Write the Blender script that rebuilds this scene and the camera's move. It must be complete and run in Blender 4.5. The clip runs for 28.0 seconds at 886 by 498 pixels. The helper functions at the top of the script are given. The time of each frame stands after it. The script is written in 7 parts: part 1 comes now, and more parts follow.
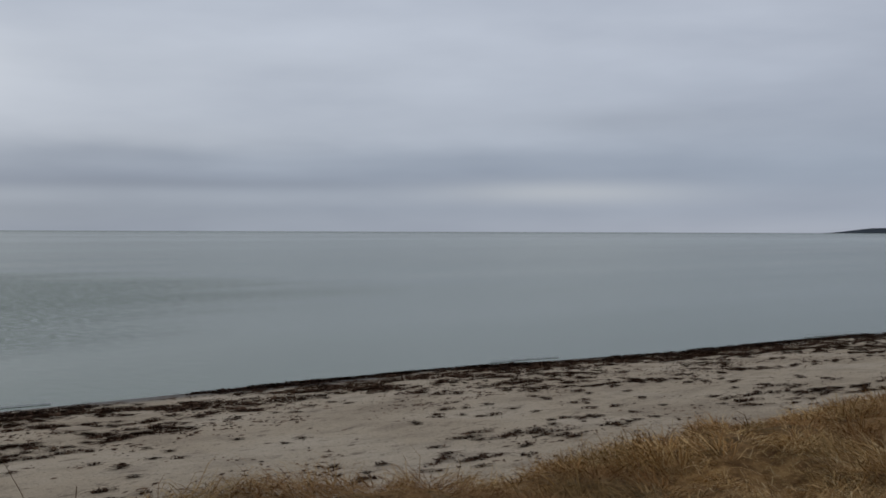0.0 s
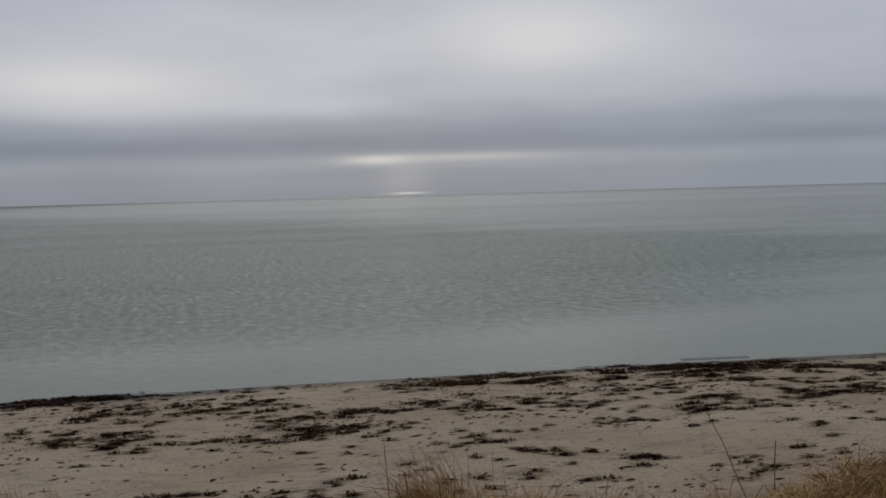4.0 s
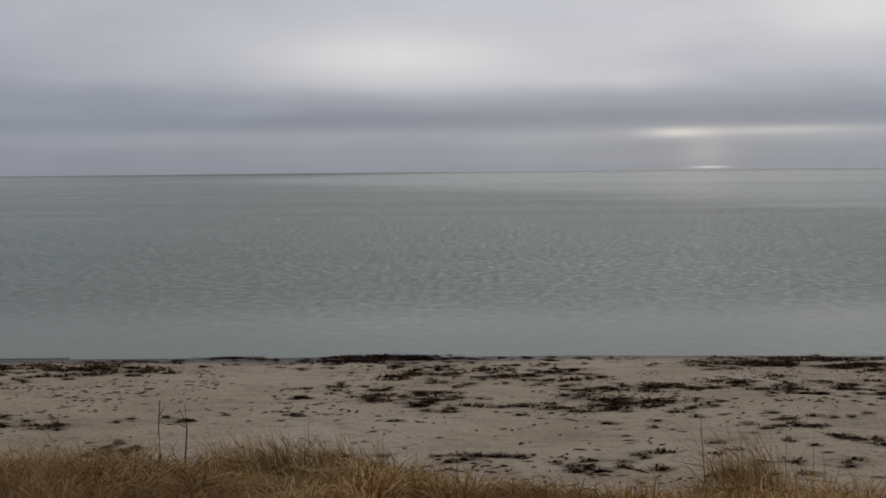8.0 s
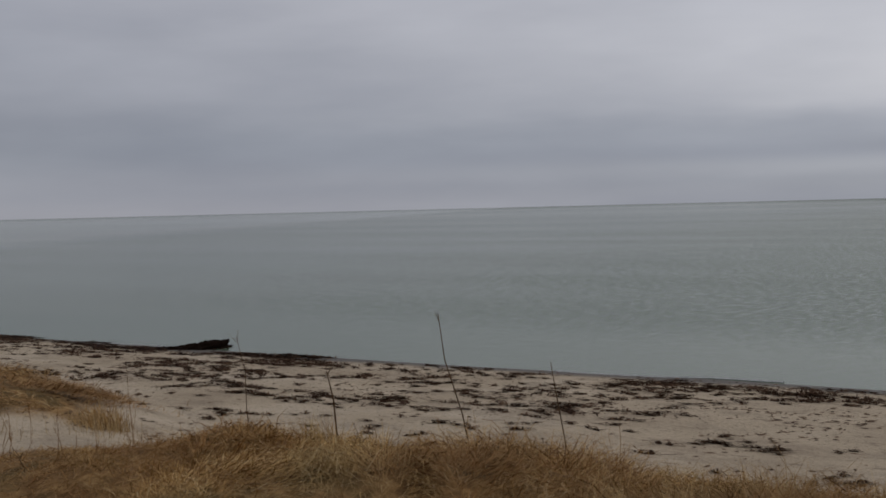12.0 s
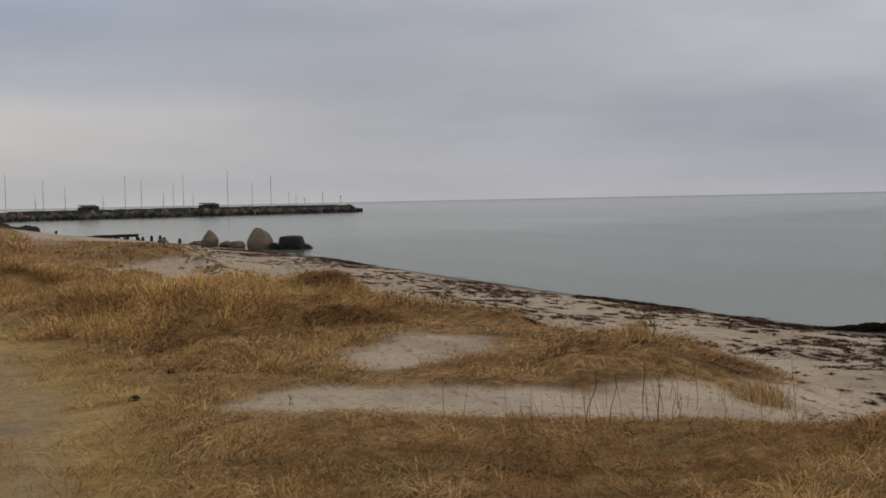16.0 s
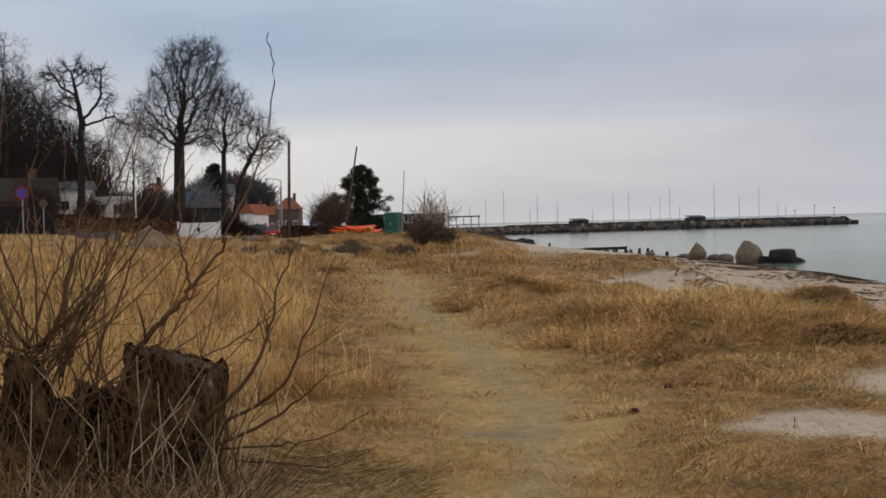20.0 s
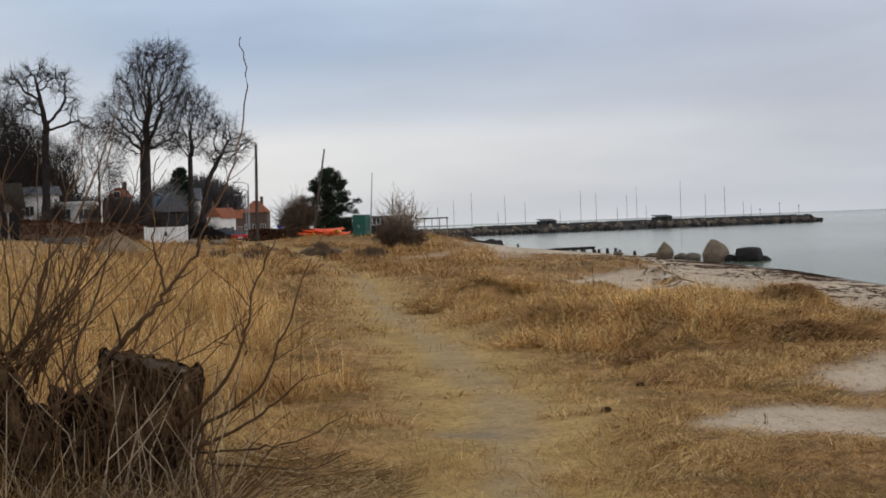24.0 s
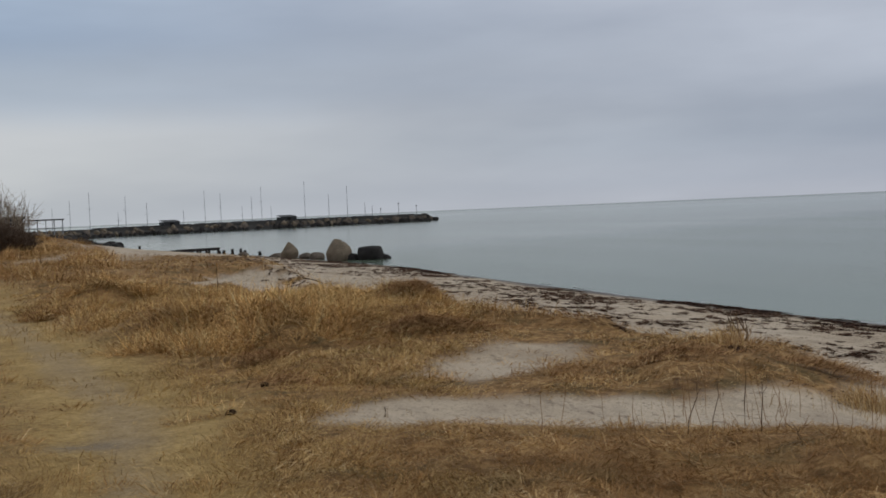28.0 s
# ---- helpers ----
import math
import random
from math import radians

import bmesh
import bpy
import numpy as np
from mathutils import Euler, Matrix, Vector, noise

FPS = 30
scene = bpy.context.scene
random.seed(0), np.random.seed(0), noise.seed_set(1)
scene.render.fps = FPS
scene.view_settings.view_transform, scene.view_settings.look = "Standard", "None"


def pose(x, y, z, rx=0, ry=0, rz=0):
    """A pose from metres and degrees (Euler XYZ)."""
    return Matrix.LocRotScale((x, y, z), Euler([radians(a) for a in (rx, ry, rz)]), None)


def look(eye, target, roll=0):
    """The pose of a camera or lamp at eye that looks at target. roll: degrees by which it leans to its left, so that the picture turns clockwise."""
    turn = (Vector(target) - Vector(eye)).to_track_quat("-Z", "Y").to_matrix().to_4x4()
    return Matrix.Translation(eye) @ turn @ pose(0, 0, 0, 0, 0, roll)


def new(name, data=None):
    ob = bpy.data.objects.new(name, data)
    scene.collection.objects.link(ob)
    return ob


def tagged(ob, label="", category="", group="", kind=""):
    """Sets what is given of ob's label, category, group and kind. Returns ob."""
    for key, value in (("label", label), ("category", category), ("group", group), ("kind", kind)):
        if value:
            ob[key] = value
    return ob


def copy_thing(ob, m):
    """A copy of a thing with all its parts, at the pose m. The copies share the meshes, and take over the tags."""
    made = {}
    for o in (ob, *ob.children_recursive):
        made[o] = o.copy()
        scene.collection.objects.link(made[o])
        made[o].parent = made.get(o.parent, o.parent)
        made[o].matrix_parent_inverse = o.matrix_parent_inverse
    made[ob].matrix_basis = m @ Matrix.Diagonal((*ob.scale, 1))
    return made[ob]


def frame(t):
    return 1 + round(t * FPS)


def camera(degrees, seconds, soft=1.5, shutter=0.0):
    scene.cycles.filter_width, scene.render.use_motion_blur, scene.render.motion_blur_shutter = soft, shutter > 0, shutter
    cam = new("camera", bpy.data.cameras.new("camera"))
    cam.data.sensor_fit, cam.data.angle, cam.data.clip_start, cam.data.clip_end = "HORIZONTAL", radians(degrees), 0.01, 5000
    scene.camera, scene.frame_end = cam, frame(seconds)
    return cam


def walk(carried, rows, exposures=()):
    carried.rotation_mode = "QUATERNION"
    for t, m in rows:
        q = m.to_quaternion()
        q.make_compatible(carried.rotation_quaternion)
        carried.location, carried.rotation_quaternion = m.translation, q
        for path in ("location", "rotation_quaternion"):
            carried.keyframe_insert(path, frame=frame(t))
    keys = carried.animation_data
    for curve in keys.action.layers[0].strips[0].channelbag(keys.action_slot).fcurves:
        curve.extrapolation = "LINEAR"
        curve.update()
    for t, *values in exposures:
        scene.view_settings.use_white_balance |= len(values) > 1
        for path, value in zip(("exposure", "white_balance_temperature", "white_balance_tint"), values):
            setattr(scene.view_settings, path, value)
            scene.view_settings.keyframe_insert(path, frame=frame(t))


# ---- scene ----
# ---- camera ----
cam = camera(41.53, 28.0, soft=1.7)


def aim(x, y, z, yaw, pitch, roll):
    return pose(x, y, z, 90 + pitch, 0, yaw) @ pose(0, 0, 0, 0, 0, -roll)


PATH = [
    (0, aim(0.127, 0.251, 2.588, 0.000, -0.878, -0.191)),
    (0.5, aim(0.135, 0.278, 2.595, 15.090, -1.052, 0.298)),
    (1, aim(0.151, 0.292, 2.597, 25.716, -2.025, 0.202)),
    (1.5, aim(0.171, 0.295, 2.599, 30.708, -2.251, -0.332)),
    (2, aim(0.147, 0.307, 2.594, 34.868, -2.761, -0.061)),
    (2.5, aim(0.124, 0.305, 2.591, 36.242, -2.387, 0.815)),
    (3, aim(0.109, 0.295, 2.597, 35.671, -2.260, 1.507)),
    (3.5, aim(0.110, 0.287, 2.599, 32.961, -2.369, 1.712)),
    (5.5, aim(0.133, 0.209, 2.589, 34.846, -3.847, 0.617)),
    (6, aim(0.111, 0.202, 2.583, 35.996, -3.206, 1.157)),
    (6.5, aim(0.104, 0.193, 2.591, 37.597, -3.108, 1.157)),
    (7, aim(0.078, 0.186, 2.594, 39.859, -3.086, 0.950)),
    (7.5, aim(0.058, 0.174, 2.596, 44.064, -3.089, 0.559)),
    (8, aim(0.030, 0.163, 2.592, 47.686, -3.800, 0.559)),
    (8.5, aim(-0.007, 0.149, 2.591, 50.953, -3.703, 0.441)),
    (9, aim(-0.036, 0.140, 2.592, 54.879, -3.128, 0.400)),
    (9.5, aim(-0.040, 0.137, 2.596, 58.697, -2.250, -0.029)),
    (10, aim(-0.042, 0.132, 2.597, 63.734, -1.821, 0.498)),
    (10.5, aim(-0.045, 0.109, 2.601, 69.275, -1.501, 1.322)),
    (11, aim(-0.089, 0.095, 2.599, 72.877, -2.030, 0.893)),
    (11.5, aim(-0.106, 0.060, 2.597, 77.769, -2.080, 1.094)),
    (13.5, aim(-0.119, -0.015, 2.590, 89.293, -2.039, 1.621)),
    (14, aim(-0.124, -0.034, 2.586, 94.952, -2.100, 1.433)),
    (14.5, aim(-0.130, -0.033, 2.586, 99.612, -2.243, 0.919)),
    (15, aim(-0.095, -0.030, 2.589, 102.798, -1.971, 0.795)),
    (15.5, aim(-0.056, -0.040, 2.593, 107.352, -2.058, 1.078)),
    (16, aim(-0.053, -0.067, 2.600, 112.493, -2.414, 1.159)),
    (16.5, aim(-0.046, -0.096, 2.604, 116.285, -2.823, 1.272)),
    (17, aim(-0.026, -0.107, 2.599, 118.975, -4.461, 1.370)),
    (17.5, aim(-0.038, -0.112, 2.605, 122.086, -2.459, 2.086)),
    (18, aim(-0.046, -0.144, 2.616, 126.890, -1.347, 1.517)),
    (18.5, aim(-0.081, -0.185, 2.611, 131.423, -0.874, 1.482)),
    (19, aim(-0.101, -0.204, 2.607, 133.846, -0.922, 1.615)),
    (19.5, aim(-0.101, -0.230, 2.605, 134.843, -1.101, 1.605)),
    (20, aim(-0.094, -0.232, 2.609, 135.961, -1.231, 1.561)),
    (20.5, aim(-0.090, -0.230, 2.609, 137.614, -1.589, 1.671)),
    (22.5, aim(-0.053, -0.241, 2.602, 137.319, -1.725, 2.286)),
    (23, aim(-0.059, -0.218, 2.605, 135.405, -1.773, 2.282)),
    (23.5, aim(-0.053, -0.214, 2.610, 134.753, -1.223, 1.964)),
    (24, aim(-0.045, -0.230, 2.611, 134.403, -1.197, 2.128)),
    (24.5, aim(-0.049, -0.240, 2.610, 134.288, -0.946, 1.656)),
    (25, aim(-0.048, -0.242, 2.609, 133.208, -0.966, 1.374)),
    (25.5, aim(-0.046, -0.242, 2.612, 132.361, -0.737, 1.451)),
    (26, aim(-0.044, -0.236, 2.615, 131.704, -0.907, 1.252)),
    (26.5, aim(-0.060, -0.229, 2.608, 128.854, -1.067, 1.485)),
    (27, aim(-0.059, -0.203, 2.612, 126.089, -1.242, 1.675)),
    (27.5, aim(-0.058, -0.205, 2.613, 122.743, -1.283, 1.903)),
    (28, aim(-0.063, -0.211, 2.616, 116.202, -1.922, 2.504)),
]
EXPOSURES = [(0.0, -1.02, 6300, 8), (1.0, -1.22, 6450, 9), (3.0, -1.25, 6550, 10), (6.0, -1.1, 6600, 11), (8.0, -1.12, 6650, 11), (11.0, -1.03, 6680, 11), (14.0, -0.7, 7000, 12), (15.5, -0.58, 7100, 12), (16.2, -0.5, 7100, 12), (17.0, -0.26, 7100, 12), (18.2, -0.32, 7000, 12), (19.0, -0.3, 6900, 12), (20.0, -0.22, 6900, 12), (25.0, -0.1, 6700, 10), (26.4, -0.14, 6650, 10), (27.0, -0.16, 6600, 9), (28.0, -0.45, 6500, 8)]
walk(cam, PATH, EXPOSURES)

# ---- world and sun: an overcast deck, thinner towards the sea where the low sun stands behind it ----
SUN_AZ, SUN_EL = 37.0, 16.0


def heading(az, dist=1.0, z=0.0):
    """A point at the compass angle az (degrees, counter-clockwise from +y) and a distance from the viewpoint."""
    return Vector((-math.sin(radians(az)) * dist, math.cos(radians(az)) * dist, z))


world = bpy.data.worlds.new("overcast_sky")
scene.world = world
world.use_nodes = True
wt = world.node_tree
wt.nodes.clear()


def wnode(kind):
    return wt.nodes.new(kind)


def wmath(op, a, b=None, clamp=False):
    n = wnode("ShaderNodeMath")
    n.operation, n.use_clamp = op, clamp
    for i, v in enumerate((a, b)):
        if v is None:
            continue
        if isinstance(v, (int, float)):
            n.inputs[i].default_value = v
        else:
            wt.links.new(v, n.inputs[i])
    return n.outputs[0]


def ramp_into(tree, fac, stops, mode="LINEAR"):
    n = tree.nodes.new("ShaderNodeValToRGB")
    n.color_ramp.interpolation = mode
    e = n.color_ramp.elements
    while len(e) < len(stops):
        e.new(0.5)
    for el, (p, c) in zip(e, stops):
        el.position = p
        el.color = (*c, 1.0)
    tree.links.new(fac, n.inputs[0])
    return n.outputs[0]


def srgb(r, g, b):
    return tuple((v / 255 / 12.92) if v / 255 <= 0.04045 else ((v / 255 + 0.055) / 1.055) ** 2.4 for v in (r, g, b))


def wmix(fac, a, b, blend="MIX"):
    n = wnode("ShaderNodeMix")
    n.data_type, n.blend_type = "RGBA", blend
    for sock, v in ((n.inputs[0], fac), (n.inputs[6], a), (n.inputs[7], b)):
        if isinstance(v, (int, float)):
            sock.default_value = v
        elif isinstance(v, tuple):
            sock.default_value = (*v, 1.0)
        else:
            wt.links.new(v, sock)
    return n.outputs[2]


coord = wnode("ShaderNodeTexCoord").outputs["Generated"]
sep = wnode("ShaderNodeSeparateXYZ")
wt.links.new(coord, sep.inputs[0])
up = sep.outputs[2]
high = wmath("DIVIDE", up, 0.26, clamp=True)             # 0 at the horizon, 1 at 15 degrees up
# drifting cloud relief, stretched flat
cloudmap = wnode("ShaderNodeMapping")
cloudmap.inputs["Scale"].default_value = (1.9, 1.9, 8.0)
wt.links.new(coord, cloudmap.inputs[0])
cl = wnode("ShaderNodeTexNoise")
cl.inputs["Scale"].default_value = 2.2
cl.inputs["Detail"].default_value = 4.0
cl.inputs["Roughness"].default_value = 0.5
wt.links.new(cloudmap.outputs[0], cl.inputs["Vector"])
relief = wmath("SUBTRACT", cl.outputs[0], 0.5)
warp = wmath("MULTIPLY", relief, 0.16)
lifted = wmath("ADD", high, wmath("MULTIPLY", warp, wmath("ADD", wmath("MULTIPLY", high, 1.6), 0.08)), clamp=True)
sea_side = ramp_into(wt, lifted, [
    (0.00, srgb(141, 149, 158)), (0.06, srgb(147, 154, 161)), (0.11, srgb(159, 165, 171)), (0.16, srgb(143, 150, 160)),
    (0.22, srgb(160, 166, 174)), (0.31, srgb(196, 199, 203)), (0.50, srgb(198, 201, 205)), (0.75, srgb(192, 196, 202)), (1.0, srgb(190, 195, 202))], "EASE")
mid_side = ramp_into(wt, lifted, [
    (0.00, srgb(168, 171, 178)), (0.08, srgb(158, 163, 172)), (0.20, srgb(153, 160, 170)), (0.45, srgb(168, 173, 182)),
    (0.7, srgb(180, 184, 192)), (1.0, srgb(186, 190, 197))], "EASE")
land_side = ramp_into(wt, lifted, [
    (0.00, srgb(192, 197, 203)), (0.15, srgb(209, 212, 215)), (0.27, srgb(210, 213, 217)), (0.42, srgb(178, 190, 206)),
    (0.6, srgb(155, 174, 200)), (0.8, srgb(166, 185, 210)), (1.0, srgb(180, 195, 214))], "EASE")


def lobe(az, power):
    """1 towards the heading az, falling off round the compass."""
    d = heading(az)
    flat = wmath("SQRT", wmath("ADD", wmath("MULTIPLY", sep.outputs[0], sep.outputs[0]), wmath("ADD", wmath("MULTIPLY", sep.outputs[1], sep.outputs[1]), 0.0001)))
    dot = wmath("DIVIDE", wmath("ADD", wmath("MULTIPLY", sep.outputs[0], d.x), wmath("MULTIPLY", sep.outputs[1], d.y)), flat)
    return wmath("POWER", wmath("MAXIMUM", dot, 0.0), power, clamp=True)


# the deck is thinner, so brighter, towards the sun
sea_side = wmix(1.0, sea_side, (1.96, 1.99, 2.11), "MULTIPLY")
mid_side = wmix(1.0, mid_side, (1.52, 1.54, 1.63), "MULTIPLY")
land_side = wmix(1.0, land_side, (1.24, 1.23, 1.22), "MULTIPLY")
sky_colour = wmix(lobe(38, 5.0), mid_side, sea_side)
sky_colour = wmix(lobe(149, 6.5), sky_colour, land_side)
# soft mottling of the deck
sky_colour = wmix(0.36, sky_colour, wmix(1.0, sky_colour, ramp_into(wt, cl.outputs[0], [(0.3, (0.74, 0.76, 0.80)), (0.5, (1, 1, 1)), (0.7, (1.24, 1.23, 1.21))]), "MULTIPLY"))
# the gap low over the sea where the sun shows through


def streak(az, el, wide, tall):
    """A flat gaussian round a heading and a height: a thin bright gap in the deck, or another streak of tone."""
    d = heading(az + 90)
    side = wmath("DIVIDE", wmath("ADD", wmath("MULTIPLY", sep.outputs[0], d.x), wmath("MULTIPLY", sep.outputs[1], d.y)), math.sin(radians(wide)))
    lift = wmath("DIVIDE", wmath("SUBTRACT", up, math.sin(radians(el))), math.sin(radians(tall)))
    r2 = wmath("ADD", wmath("MULTIPLY", side, side), wmath("MULTIPLY", lift, lift))
    g = wmath("POWER", 2.718, wmath("MULTIPLY", r2, -1.0))
    return wmath("MULTIPLY", g, lobe(az, 1.0))


sky_colour = wmix(wmath("MULTIPLY", streak(36.2, 1.75, 1.6, 0.22), 0.75, True), sky_colour, (1.55, 1.52, 1.45))
sky_colour = wmix(wmath("MULTIPLY", streak(32.0, 1.8, 4.5, 0.2), 0.45, True), sky_colour, (1.4, 1.37, 1.33))
sky_colour = wmix(wmath("MULTIPLY", streak(35.0, 0.9, 1.3, 0.9), 0.25, True), sky_colour, (1.2, 1.21, 1.2))
sky_colour = wmix(wmath("MULTIPLY", streak(50.0, 5.6, 6.5, 1.3), 0.8, True), sky_colour, (1.58, 1.58, 1.6))
sky_colour = wmix(wmath("MULTIPLY", streak(28.3, 7.4, 5.0, 1.8), 0.75, True), sky_colour, (1.58, 1.58, 1.6))
# glint on the water at the horizon, painted as a bright streak of sky
sky_colour = wmix(wmath("MULTIPLY", streak(34.8, 0.09, 0.8, 0.05), 0.6, True), sky_colour, (1.7, 1.7, 1.62))
glow = lobe(-14, 10.0)
sky_colour = wmix(wmath("MULTIPLY", glow, 0.9), sky_colour, wmix(1.0, sky_colour, (1.34, 1.34, 1.33), "MULTIPLY"))
sky_colour = wmix(wmath("MULTIPLY", streak(-6.0, 1.9, 6.0, 0.55), 0.5, True), sky_colour, (1.15, 1.17, 1.2))
# darker rolls of cloud low over the sea
for roll_az, roll_el, roll_w, roll_h, roll_k in ((12.0, 2.25, 9.0, 0.3, 0.20), (-9.0, 5.4, 6.0, 0.7, 0.16), (40.0, 2.9, 16.0, 0.5, 0.16), (14.0, 4.2, 7.0, 0.8, 0.14), (56.0, 2.4, 9.0, 0.35, 0.12), (116.0, 7.5, 13.0, 3.2, 0.22), (126.0, 1.0, 12.0, 0.8, 0.12)):
    sky_colour = wmix(wmath("MULTIPLY", streak(roll_az, roll_el, roll_w, roll_h), roll_k, True), sky_colour, (0.35, 0.39, 0.46))
# a pale band over the harbour and thin bright cloud above the wood
sky_colour = wmix(wmath("MULTIPLY", streak(132.0, 3.3, 11.0, 1.1), 0.25, True), sky_colour, (0.78, 0.80, 0.83))
sky_colour = wmix(wmath("MULTIPLY", streak(157.0, 7.5, 7.0, 3.5), 0.5, True), sky_colour, (0.76, 0.80, 0.85))
# brighter cloud overhead, as under any even deck
sky_colour = wmix(wmath("MULTIPLY", wmath("SUBTRACT", up, 0.25, True), 1.3, True), sky_colour, (0.62, 0.65, 0.70))
nishita = wnode("ShaderNodeTexSky")
nishita.sky_type, nishita.sun_disc = "NISHITA", False
nishita.sun_elevation, nishita.sun_rotation = radians(SUN_EL), radians(-SUN_AZ)
thin = wmix(1.0, nishita.outputs[0], (0.1, 0.1, 0.1), "MULTIPLY")
sky_colour = wmix(0.02, sky_colour, thin)
bg = wnode("ShaderNodeBackground")
wt.links.new(sky_colour, bg.inputs[0])
bg.inputs[1].default_value = 1.0
wt.links.new(bg.outputs[0], wnode("ShaderNodeOutputWorld").inputs[0])

sun = new("sun", bpy.data.lights.new("sun", "SUN"))
sun.data.energy, sun.data.angle, sun.data.color = 0.5, radians(25), (1.0, 0.96, 0.9)
sun.matrix_world = look(heading(SUN_AZ, 50, 50 * math.tan(radians(SUN_EL + 12))), (0, 0, 0))

# ---- materials ----


def stuff(name, rough=0.8, spec=0.3, metal=0.0):
    m = bpy.data.materials.new(name)
    m.use_nodes = True
    b = m.node_tree.nodes["Principled BSDF"]
    b.inputs["Roughness"].default_value = rough
    b.inputs["Specular IOR Level"].default_value = spec
    b.inputs["Metallic"].default_value = metal
    return m, m.node_tree, b


def noise_tex(tree, scale, detail=4.0, rough=0.55, stretch=None, coords="Object"):
    tc = tree.nodes.new("ShaderNodeTexCoord")
    src = tc.outputs[coords]
    if stretch:
        mp = tree.nodes.new("ShaderNodeMapping")
        mp.inputs["Scale"].default_value = stretch
        tree.links.new(src, mp.inputs[0])
        src = mp.outputs[0]
    n = tree.nodes.new("ShaderNodeTexNoise")
    n.inputs["Scale"].default_value, n.inputs["Detail"].default_value, n.inputs["Roughness"].default_value = scale, detail, rough
    tree.links.new(src, n.inputs["Vector"])
    return n.outputs[0]


def mix_into(tree, fac, a, b, blend="MIX"):
    n = tree.nodes.new("ShaderNodeMix")
    n.data_type, n.blend_type = "RGBA", blend
    for sock, v in ((n.inputs[0], fac), (n.inputs[6], a), (n.inputs[7], b)):
        if isinstance(v, (int, float)):
            sock.default_value = v
        elif isinstance(v, tuple):
            sock.default_value = (*v, 1.0)
        else:
            tree.links.new(v, sock)
    return n.outputs[2]


def bump_into(tree, b, height, strength=0.4, dist=0.02):
    n = tree.nodes.new("ShaderNodeBump")
    n.inputs["Strength"].default_value, n.inputs["Distance"].default_value = strength, dist
    tree.links.new(height, n.inputs["Height"])
    tree.links.new(n.outputs[0], b.inputs["Normal"])


def worn(name, colour, scale=3.0, vary=0.3, rough=0.8, spec=0.3, metal=0.0, bump=0.3, bump_dist=0.01, stretch=None, fine=8.0):
    """A plain material with grain and stains: two scales of variation round one base colour."""
    m, tree, b = stuff(name, rough, spec, metal)
    dark = tuple(c * (1 - vary) for c in colour)
    light = tuple(min(1.0, c * (1 + vary)) for c in colour)
    n1 = noise_tex(tree, scale, 5.0, 0.6, stretch)
    n2 = noise_tex(tree, scale * fine, 4.0, 0.6, stretch)
    c1 = ramp_into(tree, n1, [(0.3, dark), (0.5, colour), (0.72, light)])
    c2 = mix_into(tree, 0.5, c1, mix_into(tree, 1.0, c1, ramp_into(tree, n2, [(0.3, (0.6, 0.6, 0.6)), (0.7, (1.35, 1.35, 1.35))]), "MULTIPLY"))
    tree.links.new(c2, b.inputs["Base Color"])
    if bump:
        bump_into(tree, b, n2, bump, bump_dist)
    return m


def island(name, stops, rough=0.8, spec=0.2, patch=None):
    """A material that differs from piece to piece of one mesh; patch: (scale, strength, colour) tints whole patches of ground."""
    m, tree, b = stuff(name, rough, spec)
    g = tree.nodes.new("ShaderNodeNewGeometry")
    c = ramp_into(tree, g.outputs["Random Per Island"], stops)
    if patch:
        n = noise_tex(tree, patch[0], 3.0)
        f = ramp_into(tree, n, [(0.42, (0, 0, 0)), (0.62, (patch[1],) * 3)])
        c = mix_into(tree, f, c, patch[2])
        o = noise_tex(tree, patch[0] * 1.7, 2.0)
        c = mix_into(tree, ramp_into(tree, o, [(0.52, (0, 0, 0)), (0.68, (0.38, 0.38, 0.38))]), c, (0.25, 0.20, 0.092))
    # each tussock has bleached or browned in its own way
    at = tree.nodes.new("ShaderNodeAttribute")
    at.attribute_name = "tint"
    c = mix_into(tree, 1.0, c, ramp_into(tree, at.outputs["Fac"], [(0.0, (1, 1, 1)), (0.04, (0.50, 0.46, 0.38)), (0.35, (0.85, 0.78, 0.66)), (0.65, (1.05, 1.0, 0.95)), (1.0, (1.45, 1.42, 1.36))]), "MULTIPLY")
    tree.links.new(c, b.inputs["Base Color"])
    return m


# sand, litter and trodden path share one sheet: the layer "cover" (x litter, y path, z wet) tells them apart
M_GROUND, gt, gb = stuff("beach_ground", 0.92, 0.15)
cov = gt.nodes.new("ShaderNodeAttribute")
cov.attribute_name = "cover"
cs = gt.nodes.new("ShaderNodeSeparateXYZ")
gt.links.new(cov.outputs["Vector"], cs.inputs[0])
sand_big = noise_tex(gt, 0.55, 4.0)
sand_fine = noise_tex(gt, 38.0, 3.0, 0.7)
sand = ramp_into(gt, sand_big, [(0.3, (0.455, 0.355, 0.25)), (0.5, (0.55, 0.437, 0.312)), (0.7, (0.61, 0.50, 0.375))])
smap = gt.nodes.new("ShaderNodeMapping")
smap.vector_type = "TEXTURE"
smap.inputs["Rotation"].default_value = (0, 0, radians(44))
smap.inputs["Scale"].default_value = (1.35, 0.75, 1.0)
stc = gt.nodes.new("ShaderNodeTexCoord")
gt.links.new(stc.outputs["Object"], smap.inputs[0])


def along(scale, detail, rough):
    """Noise drawn out along the shore, as the wash leaves it."""
    n = gt.nodes.new("ShaderNodeTexNoise")
    n.inputs["Scale"].default_value, n.inputs["Detail"].default_value, n.inputs["Roughness"].default_value = scale, detail, rough
    gt.links.new(smap.outputs[0], n.inputs["Vector"])
    return n.outputs[0]


